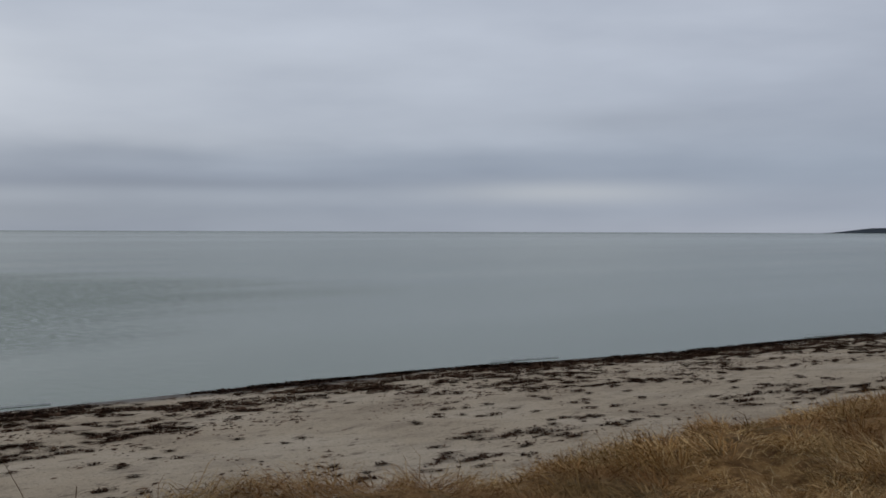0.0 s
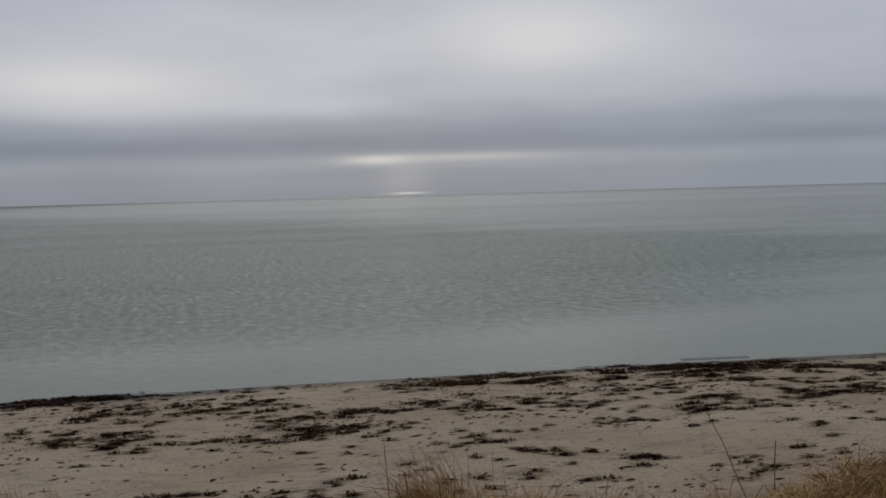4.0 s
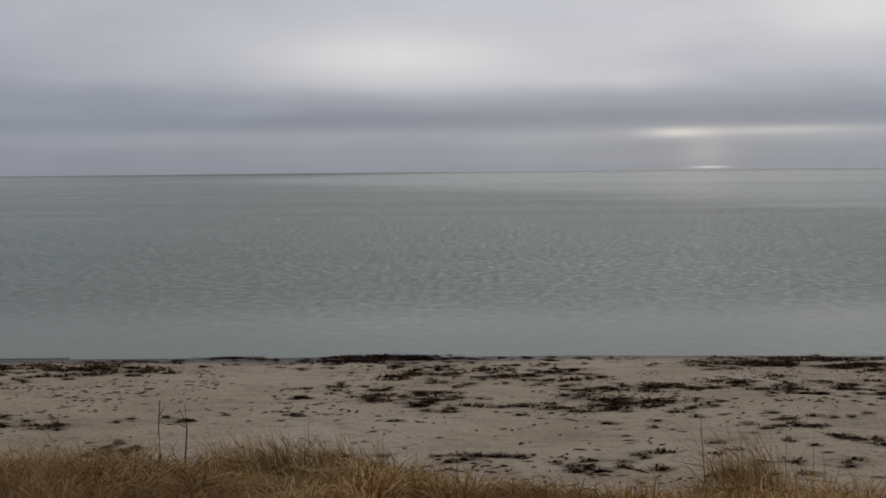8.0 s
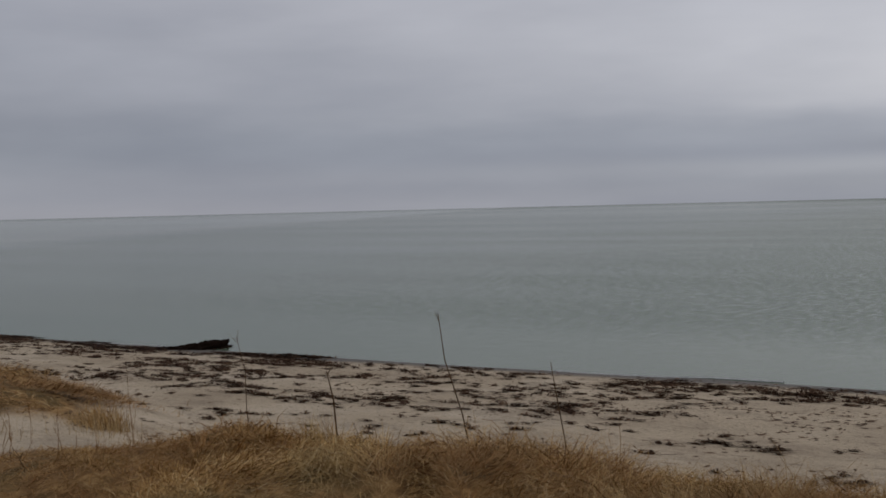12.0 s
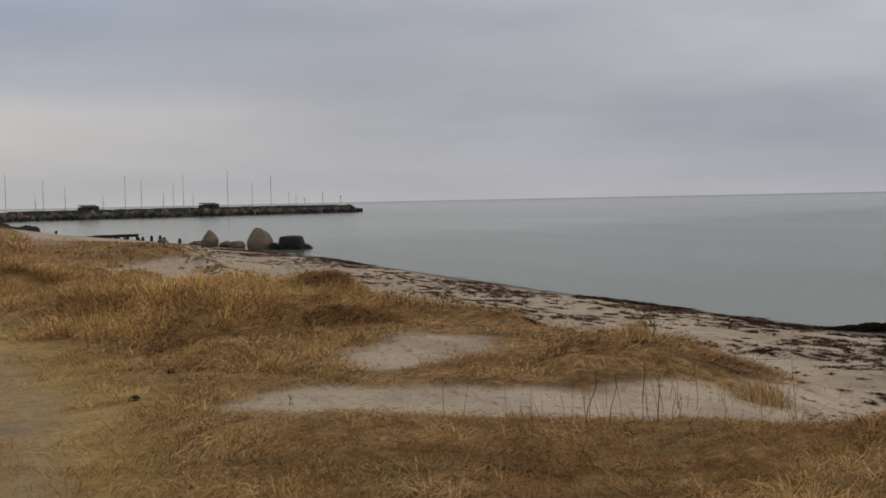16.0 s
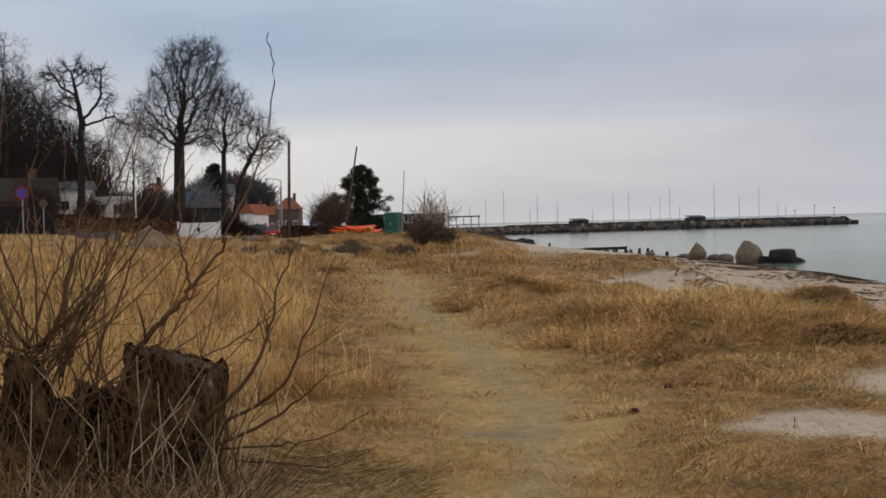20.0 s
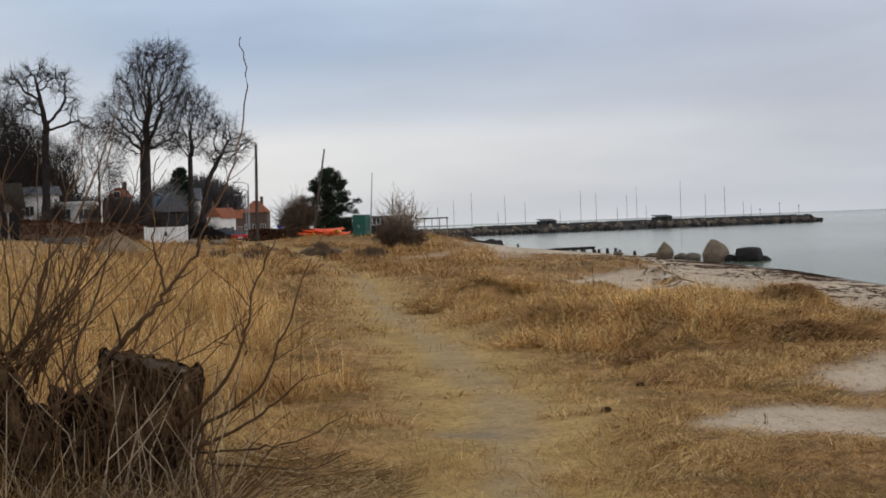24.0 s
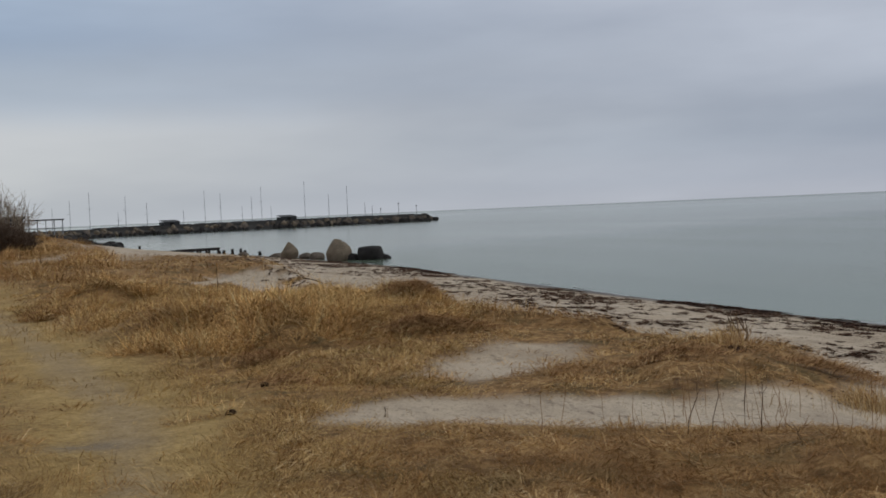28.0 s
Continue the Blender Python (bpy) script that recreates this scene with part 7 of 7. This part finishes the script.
car(on(144.32, 140, 0.0), 242, M_REDCAR, "red hatchback driving along the shore road")
car(on(144.78, 160, 0.0), 150, M_BLUECAR, "dark blue car parked beyond the hedge")

boulder(on(150.0, 56), (2.3, 1.8, 1.75), 21, M_HEAP, "tan heap of earth at the edge of the field", 0, "field heaps", 0.35, 0, 0.62)
boulder(on(149.35, 57), (2.2, 1.6, 1.15), 34, M_HEAP, "lower shoulder of spilt earth beside the heap", 20, "field heaps", 0.4, 0, 0.5)
for az, dist, s, sd in ((151.6, 62, 0.6, 22), (146.5, 72, 0.7, 23), (145.4, 73, 0.6, 24), (145.05, 74, 0.7, 25), (140.9, 66, 0.5, 26), (139.6, 64, 0.45, 27), (142.6, 68, 0.4, 28)):
    boulder(on(az, dist), (s * 1.4, s, s * 0.7), sd, M_ROCK, "low tan stone at the edge of the field", 30 * sd % 180, "field boulders")

# ---- the willow stump with its shoots ----
def stump_piece(where, r0, r1, h, seed, tilt, label_top, parent, hollow=0.0, mat=None):
    """A ragged broken column of rotten wood with a jagged rim and a weathered top."""
    bm = bmesh.new()
    rr = random.Random(seed)
    n, m = 96, 26
    rings = []
    jag = [0.035 * noise.noise(Vector((math.cos(k * 0.06545) * 4, math.sin(k * 0.06545) * 4, seed))) + rr.uniform(-0.010, 0.006) for k in range(n)]
    for j in range(m + 1):
        f = j / m
        ring = []
        for k in range(n):
            a = 2 * math.pi * k / n
            rad = (r0 + (r1 - r0) * f ** 0.7) * (1 + 0.20 * noise.noise(Vector((math.cos(a) * 1.6, math.sin(a) * 1.6, seed + f * 1.2))) + 0.13 * noise.noise(Vector((math.cos(a) * 4.5, math.sin(a) * 4.5, seed + f * 1.2))) - 0.16 * abs(noise.noise(Vector((math.cos(a) * 11, math.sin(a) * 11, seed + f * 1.6)))) + 0.05 * math.cos(4 * (a - 0.75)))
            z = f * (h + jag[k] + tilt * math.cos(a + 0.54))
            ring.append(bm.verts.new((where[0] + math.cos(a) * rad, where[1] + math.sin(a) * rad, where[2] + z)))
        rings.append(ring)
    for a_, b_ in zip(rings[:-1], rings[1:]):
        for k in range(n):
            bm.faces.new((a_[k], a_[(k + 1) % n], b_[(k + 1) % n], b_[k]))
    for v in bm.verts:
        o = Vector((seed, 0, 0))
        d = Vector((noise.noise(v.co * 5 + o), noise.noise(v.co * 5 + o * 2 + Vector((7, 0, 0))), 0.6 * noise.noise(v.co * 6 + o)))
        e = Vector((noise.noise(v.co * 15 + o), noise.noise(v.co * 15 - o), 0))
        g = Vector((noise.noise(v.co * 34 + o), noise.noise(v.co * 34 - o), noise.noise(v.co * 30 + o * 3)))
        v.co += d * 0.045 + e * 0.022 + g * 0.014
    part("trunk_piece", bm, mat or M_ROTTEN, parent)
    bm = bmesh.new()
    cx, cy = where[0], where[1]
    rim = []
    for k in range(n):
        a = 2 * math.pi * k / n
        rad = r1 * 0.9
        rim.append(bm.verts.new((cx + math.cos(a) * rad, cy + math.sin(a) * rad, where[2] + h + jag[k] + tilt * math.cos(a + 0.54) - 0.02)))
    inner = []
    for k in range(n):
        a = 2 * math.pi * k / n
        rad = r1 * 0.5
        inner.append(bm.verts.new((cx + math.cos(a) * rad, cy + math.sin(a) * rad, where[2] + h + tilt * 0.5 * math.cos(a + 0.54) - 0.03 - hollow + rr.uniform(-0.02, 0.02))))
    c = bm.verts.new((cx, cy, where[2] + h - 0.05 - hollow))
    for k in range(n):
        bm.faces.new((rim[k], rim[(k + 1) % n], inner[(k + 1) % n], inner[k]))
        bm.faces.new((inner[k], inner[(k + 1) % n], c))
    # deep hollows take the darker copy: their shade is in the colour
    part("broken_top", bm, M_ROTSHADE if hollow > 0.08 else M_ROTTOP, parent, label_top)


W0 = Vector(on(149.0, 6.7))
stump = tagged(new("willow_stump"), "rotten hollow old willow stump with broken trunks and bare shoots", "tree stump")
GZ = W0.z - 0.05


def spot(az, dist, z):
    v = heading(az, dist) + stand(az)
    return Vector((v.x, v.y, z))


for az, dist, r0, r1, h, seed, tilt, deep, look_ in ((148.75, 6.75, 0.29, 0.275, 0.96, 3, 0.07, 0.02, "weathered grey broken wood"), (151.1, 6.95, 0.34, 0.27, 0.72, 5, 0.09, 0.3, "ragged hollow rim of rotten wood"),
                                                     (152.9, 6.8, 0.27, 0.17, 0.66, 8, 0.10, 0.12, "ragged broken wood"), (154.2, 6.55, 0.17, 0.09, 0.66, 11, 0.04, 0.05, "ragged broken wood"),
                                                     (155.5, 6.65, 0.22, 0.09, 1.0, 13, 0.03, 0.02, "knobbly cut head of the trunk"), (157.2, 6.9, 0.2, 0.13, 0.42, 17, 0.04, 0.1, "ragged broken wood")):
    p = spot(az, dist, GZ)
    # the two pieces of the hollow middle are coloured dark as if shaded
    stump_piece((p.x, p.y, p.z), r0, r1, h, seed, tilt, look_, stump, deep, M_ROTSHADE if seed in (5, 8) else None)
rs = random.Random(5)
for k in range(34):
    az, dist = rs.uniform(147.4, 157.5), rs.uniform(6.35, 6.75)
    p = spot(az, dist, GZ - 0.05)
    h, lean_ = rs.uniform(0.18, 0.62), rs.uniform(-0.14, 0.14)
    d = heading(az + 90, lean_)
    bm = tube(bmesh.new(), [p, p + Vector((d.x * 0.5, d.y * 0.5, h * 0.6)), p + Vector((d.x, d.y, h))], [rs.uniform(0.025, 0.055), rs.uniform(0.018, 0.035), 0.006], 6)
    part("splinter", bm, M_ROTSHADE if k % 3 == 0 else M_ROTTEN, stump)


def shoot(points, r0, r1, seed, twigs=0, parent=None, name="shoot", fork=0.35):
    """A springy bare shoot through given (az, el, dist) points, with side twigs."""
    rr = random.Random(seed)
    ctrl = [spot(a, d, 2.6 + d * math.tan(radians(e))) for a, e, d in points]
    pts = []
    for i in range(len(ctrl) - 1):
        p0, p1, p2, p3 = ctrl[max(i - 1, 0)], ctrl[i], ctrl[i + 1], ctrl[min(i + 2, len(ctrl) - 1)]
        for k in range(6):
            t = k / 6
            pts.append(0.5 * ((2 * p1) + (p2 - p0) * t + (2 * p0 - 5 * p1 + 4 * p2 - p3) * t * t + (3 * p1 - p0 - 3 * p2 + p3) * t ** 3))
    pts.append(ctrl[-1])
    n = len(pts)
    pts = [q + Vector((rr.gauss(0, 1), rr.gauss(0, 1), rr.gauss(0, 1))) * max(r0 * 0.3, 0.0045) for q in pts]
    r0, r1 = r0 * 0.74, r1 * 0.7
    rads = [r0 + (r1 - r0) * (k / (n - 1)) ** 0.8 for k in range(n)]
    stem = part(name, tube(bmesh.new(), pts, rads, 7), M_TWIG, parent or stump, smooth=True)
    for k in range(twigs):
        i = rr.randint(int(n * 0.25), n - 3)
        d = (pts[i + 1] - pts[i]).normalized()
        s = d.orthogonal()
        s.rotate(Matrix.Rotation(rr.uniform(0, 6.28), 3, d))
        ln = rr.uniform(0.12, fork)
        q = [pts[i]]
        dd = (d * 0.75 + s.normalized() * 0.7).normalized()
        for j in range(4):
            dd = (dd + Vector((rr.gauss(0, .1), rr.gauss(0, .1), rr.gauss(0.07, .07)))).normalized()
            q.append(q[-1] + dd * ln / 4)
        rt = max(0.0022, rads[i] * 0.5)
        part("twig", tube(bmesh.new(), q, [rt, rt * 0.85, rt * 0.7, rt * 0.5, 0.0016], 5), M_TWIG, stem)
    return stem


# big leaning limb and its forks, then the long whips
shoot([(152.1, -8.5, 6.75), (150.4, -5.4, 6.6), (148.9, -3.8, 6.5), (147.6, -2.2, 6.45), (146.1, -0.4, 6.4)], 0.032, 0.010, 1, 5)
shoot([(147.9, -2.6, 6.45), (148.25, -1.2, 6.4), (148.4, 0.0, 6.4), (148.3, 2.5, 6.35), (148.0, 3.9, 6.35)], 0.012, 0.003, 2, 3)
shoot([(146.4, -0.5, 6.4), (145.0, 2.2, 6.45), (144.1, 4.6, 6.5), (143.75, 7.6, 6.5), (143.95, 9.4, 6.5)], 0.0085, 0.004, 3, 2)
shoot([(147.4, -8.9, 6.4), (145.4, -7.1, 6.2), (144.2, -4.7, 6.1), (143.7, -2.5, 6.1), (142.65, -0.4, 6.1)], 0.020, 0.004, 4, 9)
shoot([(147.1, -9.4, 6.4), (143.8, -7.5, 6.1), (142.4, -4.8, 6.0), (141.0, -1.3, 6.0)], 0.016, 0.004, 5, 8)
shoot([(144.25, -5.8, 6.1), (144.45, -4.15, 6.1), (144.8, -2.8, 6.1)], 0.007, 0.003, 6, 3)
shoot([(147.7, -10.5, 6.4), (144.4, -9.1, 6.1), (142.4, -7.8, 5.9), (141.4, -7.0, 5.8)], 0.017, 0.003, 7, 6)
shoot([(146.9, -10.3, 6.4), (143.9, -10.3, 6.0), (141.7, -10.0, 5.8), (139.5, -8.8, 5.7)], 0.010, 0.003, 8, 3)
shoot([(146.4, -10.8, 6.4), (142.8, -11.3, 6.0), (141.2, -11.4, 5.9), (139.5, -10.7, 5.8)], 0.009, 0.003, 9, 3)
shoot([(153.6, -6.0, 6.7), (153.6, -2.0, 6.6), (152.0, 0.8, 6.6), (150.5, 4.0, 6.6), (149.6, 6.6, 6.6)], 0.014, 0.004, 10, 3)
shoot([(155.3, -5.1, 6.6), (155.7, -2.5, 6.6), (156.5, 0.2, 6.6), (156.25, 4.1, 6.6), (156.0, 6.7, 6.6)], 0.011, 0.004, 11, 4)
shoot([(155.4, -5.1, 6.6), (154.4, -2.5, 6.6), (153.7, -0.7, 6.6), (153.5, 1.4, 6.6), (153.45, 4.6, 6.6)], 0.011, 0.003, 12, 4)
shoot([(155.5, -5.1, 6.6), (156.7, -2.9, 6.6), (158.1, -1.0, 6.6)], 0.010, 0.003, 13, 4)
shoot([(155.4, -5.4, 6.6), (157.0, -4.0, 6.5), (158.2, -2.8, 6.5)], 0.009, 0.003, 14, 4)
shoot([(154.4, -6.8, 6.6), (152.4, -3.2, 6.6), (151.5, -1.1, 6.6), (150.4, 0.5, 6.6)], 0.011, 0.003, 15, 5)
shoot([(154.0, -6.5, 6.7), (152.6, -2.6, 6.6), (151.4, 0.6, 6.6), (150.7, 2.4, 6.6), (149.9, 5.2, 6.6)], 0.012, 0.003, 16, 5)
shoot([(154.8, -6.0, 6.7), (153.4, -2.0, 6.6), (152.8, 0.9, 6.6), (151.6, 3.2, 6.6), (151.3, 5.0, 6.6)], 0.011, 0.003, 17, 5)
shoot([(153.2, -7.0, 6.7), (151.2, -3.0, 6.6), (150.2, 0.2, 6.6), (149.3, 1.7, 6.6), (148.6, 4.4, 6.6)], 0.011, 0.003, 18, 4)
shoot([(155.0, -6.0, 6.7), (154.9, -2.0, 6.6), (155.2, 1.6, 6.6), (154.6, 4.2, 6.6)], 0.010, 0.003, 19, 4)
rs = random.Random(41)
for k in range(64):
    a0, e0 = rs.gauss(155.4, 0.8), rs.uniform(-6.8, -5.0)
    if k % 4 == 0 or k > 38:
        a0, e0 = rs.uniform(149.0, 157.5), rs.uniform(-9.0, -7.0)
    a1 = a0 + rs.gauss(-0.4, 4.0)
    e2 = rs.uniform(-4.5, 3.4)
    shoot([(a0, e0, 6.62), (a0 + (a1 - a0) * 0.55 + rs.uniform(-.3, .3), e0 + (e2 - e0) * 0.42, 6.5), (a1, e2, 6.5 + rs.uniform(-.3, .3))], rs.uniform(0.006, 0.011), 0.0028, 60 + k, 4)
for k in range(60):
    a0, e0 = rs.uniform(146.0, 157.5), rs.uniform(-12.5, -9.5)
    a1 = a0 + rs.uniform(-2.2, 2.2)
    e2 = e0 + rs.uniform(1.5, 6.0)
    shoot([(a0, e0, 6.3), ((a0 + a1) / 2 + rs.uniform(-.3, .3), (e0 + e2) / 2, 6.15), (a1, e2, 6.1 + rs.uniform(-.2, .2))], rs.uniform(0.004, 0.007), 0.002, 160 + k, 2)

# pale dead stalks standing in front of the rotten wood
for k in range(80):
    a0 = rs.uniform(145.0, 158.0)
    d0 = rs.uniform(5.9, 6.35)
    p = spot(a0, d0, GZ - 0.02)
    h, lx, ly = rs.uniform(0.2, 1.05), rs.gauss(0, 0.24), rs.gauss(0, 0.24)
    m = p + Vector((lx * 0.4 + rs.gauss(0, .03), ly * 0.4 + rs.gauss(0, .03), h * rs.uniform(0.45, 0.7)))
    bm = tube(bmesh.new(), [p, m, p + Vector((lx + rs.gauss(0, .04), ly + rs.gauss(0, .04), h))], [0.0042, 0.0038, 0.0022], 5)
    part("dead_stalk", bm, M_PALESTEM if k % 3 else M_TWIG, stump)

# dry stems and litter heaped round the stump
def litter(n, az0, az1, d0, d1, seed, mat, label, steep=0.9, long=0.35, power=2.0, short=0.12, thick=0.0035):
    x, y, r = scatter(n, d0, d1, az0, az1, seed)
    z = ground_z(x, y)
    a = r.random(n) * 6.28
    l = short + long * r.random(n)
    tilt = r.random(n) ** power * steep
    segs = np.stack([x, y, z + 0.01, x + np.cos(a) * l * np.cos(tilt), y + np.sin(a) * l * np.cos(tilt), z + 0.03 + l * np.sin(tilt), thick + 0 * x, thick * 0.45 + 0 * x], 1)
    v, q = tubes_np(segs, 3)
    return tagged(new("stem_litter", mesh_from("stem_litter", v, quads=q, mat=mat)), label, "dry stems", kind="stuff")


litter(1900, 147, 160, 5.2, 7.6, 3, M_OLDSTRAW, "tangle of dry broken stems round the stump")
litter(2400, 146.2, 157, 5.5, 6.45, 7, M_OLDSTRAW, "pale dead stems leaning against the stump", 0.8, 0.45, 1.6)
litter(520, 147.2, 156, 5.8, 6.5, 8, M_TWIG, "brown twigs leaning about the stump", 1.0, 0.7, 1.3)
litter(6000, 92, 128, 4.6, 9.0, 11, M_GRASS, "loose dry straw lying on the turf", 0.3, 0.08, 2.0, 0.03, 0.0017)
litter(3600, 137.5, 149, 4.5, 8.0, 13, M_OLDSTRAW, "scattered pale straw between stump and path", 0.3, 0.16, 2.0, 0.04)
litter(5200, 148.5, 162, 4.5, 6.2, 12, M_OLDSTRAW, "mat of pale broken straw before the stump", 0.4, 0.3, 2.0, 0.08)
litter(900, 147.5, 160, 5.4, 7.0, 5, M_TWIG, "fallen grey twigs round the stump", 0.5)


# ---- single dry stalks standing in the dune ----
def stalk(az0, az1, el_top_, dist, r0, seed, plume=False, plain=False):
    rr = random.Random(seed)
    b = spot(az0, dist, 0)
    b.z = float(ground_z(np.array([b.x]), np.array([b.y]))[0]) - 0.03
    t = spot(az1, dist, 2.6 + dist * math.tan(radians(el_top_)))
    ob = thing("dry_stalk", tuple(b), "thin dry grey-brown weed stalk standing in the dune", "stalk", "dry stalks")
    d = t - b
    pts = [Vector((0, 0, 0)), d * 0.35 + Vector((rr.gauss(0, .01), rr.gauss(0, .01), 0)), d * 0.7 + Vector((rr.gauss(0, .015), rr.gauss(0, .015), 0)), d]
    bm = tube(bmesh.new(), pts, [r0, r0 * 0.85, r0 * 0.7, r0 * 0.4], 6)
    for k in range(0 if plain else rr.randint(0, 3)):
        f = rr.uniform(0.72, 0.98)
        p = pts[2].lerp(pts[3], (f - 0.7) / 0.3)
        tube(bm, [p, p + Vector((rr.gauss(0, .03), rr.gauss(0, .03), rr.uniform(.03, .09)))], [r0 * 0.5, r0 * 0.25], 4)
    part("stem", bm, M_MATTED if plain else M_TWIG, ob)
    if plume:
        q = [d * 0.86, d * 0.93, d * 1.0]
        part("seed_head", tube(bmesh.new(), q, [r0 * 0.5, r0 * 0.85, r0 * 0.3], 6), M_TALL, ob)
    return ob


for k, (a0, a1, e, dist, r0, pl) in enumerate([
        (80.1, 81.6, -5.0, 8.1, 0.006, False), (86.1, 86.8, -7.7, 9.4, 0.010, False), (90.1, 90.85, -5.85, 9.0, 0.004, False), (75.6, 76.5, -7.5, 8.2, 0.006, False),
        (61.7, 61.7, -10.75, 6.9, 0.006, False), (60.65, 60.6, -11.0, 6.9, 0.006, False), (105.1, 104.6, -8.4, 8.2, 0.004, False), (104.0, 103.7, -8.4, 8.3, 0.0035, False),
        (100.15, 100.1, -10.6, 7.6, 0.005, False), (101.75, 101.7, -8.6, 8.6, 0.005, False), (127.2, 127.15, -2.0, 22, 0.011, True), (17.45, 17.45, -12.0, 7.4, 0.006, False),
        (18.4, 20.7, -10.65, 7.3, 0.004, False), (119.45, 119.4, -9.35, 9.2, 0.008, False), (102.45, 102.4, -7.4, 9.0, 0.005, False),
        (36.0, 36.4, -12.0, 6.4, 0.003, True)]):
    stalk(a0, a1, e, dist, r0, 700 + k, pl)

rq = random.Random(31)
for k in range(34):
    az = rq.choice((rq.uniform(93, 112), rq.uniform(97, 106)))
    dist = rq.uniform(7.4, 9.6)
    stalk(az, az + rq.gauss(0, 0.35), math.degrees(math.atan2(0.95 + rq.uniform(0.18, 0.5) - 2.6, dist)), dist, rq.uniform(0.0018, 0.003), 800 + k, False, True)

# wispy tufts that stand above the dune's edge
def tuft(az, dist, h, n, seed):
    b = on(az, dist)
    r = np.random.default_rng(seed)
    x, y = b[0] + r.normal(0, 0.11, n), b[1] + r.normal(0, 0.11, n)
    v, t, q = blades(x, y, ground_z(x, y) - 0.02, h * (0.5 + 0.6 * r.random(n)), 0.0035 + 0.003 * r.random(n), np.clip(0.62 + r.normal(0, 0.34, n), 0.0, 1.4), -2.55 + r.normal(0, 0.9, n), seed)
    return tagged(new("grass_tuft", mesh_from("grass_tuft", v, t, q, M_GRASS)), "wispy tuft of dry beach grass at the dune edge", "grass tuft", "grass tufts", "stuff")


for k, (az, dist, h, n) in enumerate([(33.6, 6.9, 0.62, 420), (31.8, 7.0, 0.40, 200), (54.0, 6.75, 0.38, 420), (56.5, 6.85, 0.40, 420), (58.8, 6.9, 0.36, 380), (51.8, 6.7, 0.34, 300), (49.5, 6.6, 0.28, 260), (62.5, 7.2, 0.30, 260), (45.5, 6.4, 0.22, 380), (16.5, 7.0, 0.24, 420), (87.6, 9.3, 0.42, 520), (85.4, 9.0, 0.30, 420),
                                      (91.0, 9.7, 0.30, 420), (71.0, 7.8, 0.26, 420), (29.6, 6.6, 0.22, 380), (97.0, 11.0, 0.32, 420), (103.0, 13.6, 0.36, 420), (67.8, 7.4, 0.3, 420), (-5.8, 9.0, 0.22, 380), (-13, 10.8, 0.26, 420), (-19, 12.2, 0.28, 420)]):
    tuft(az, dist, h, int(n * 1.6), 900 + k)

# dark clods in the turf
for k, (az, dist, s) in enumerate(((125.1, 10.9, 0.10), (126.8, 9.6, 0.11))):
    boulder(on(az, dist), (s, s * 0.8, s * 0.5), 60 + k, M_ROTTEN, "small dark clod in the dry turf", 0, "clods")

# ---- far headland across the water ----
bm = bmesh.new()
low, top = [], []
for k in range(41):
    az = -17.9 - k * 0.45
    d = 3600
    c = heading(az, d)
    h = 17 * step(0, 6, np.array([k]))[0] * (0.75 + 0.25 * lattice(np.array([k * 1.0]), np.zeros(1), 3.0, 4)[0])
    low.append(bm.verts.new((c.x, c.y, -2)))
    c2 = heading(az, d + 120)
    top.append(bm.verts.new((c2.x, c2.y, 0.5 + h)))
back = [bm.verts.new(heading(-17.9 - k * 0.45, 3900, -2)) for k in range(41)]
for k in range(40):
    bm.faces.new((low[k], low[k + 1], top[k + 1], top[k]))
    bm.faces.new((top[k], top[k + 1], back[k + 1], back[k]))
bmesh.ops.recalc_face_normals(bm, faces=bm.faces)
tagged(new("headland", bm_to("headland", bm, M_FARLAND, True)), "low dark wooded headland far across the water", "headland", kind="structure")
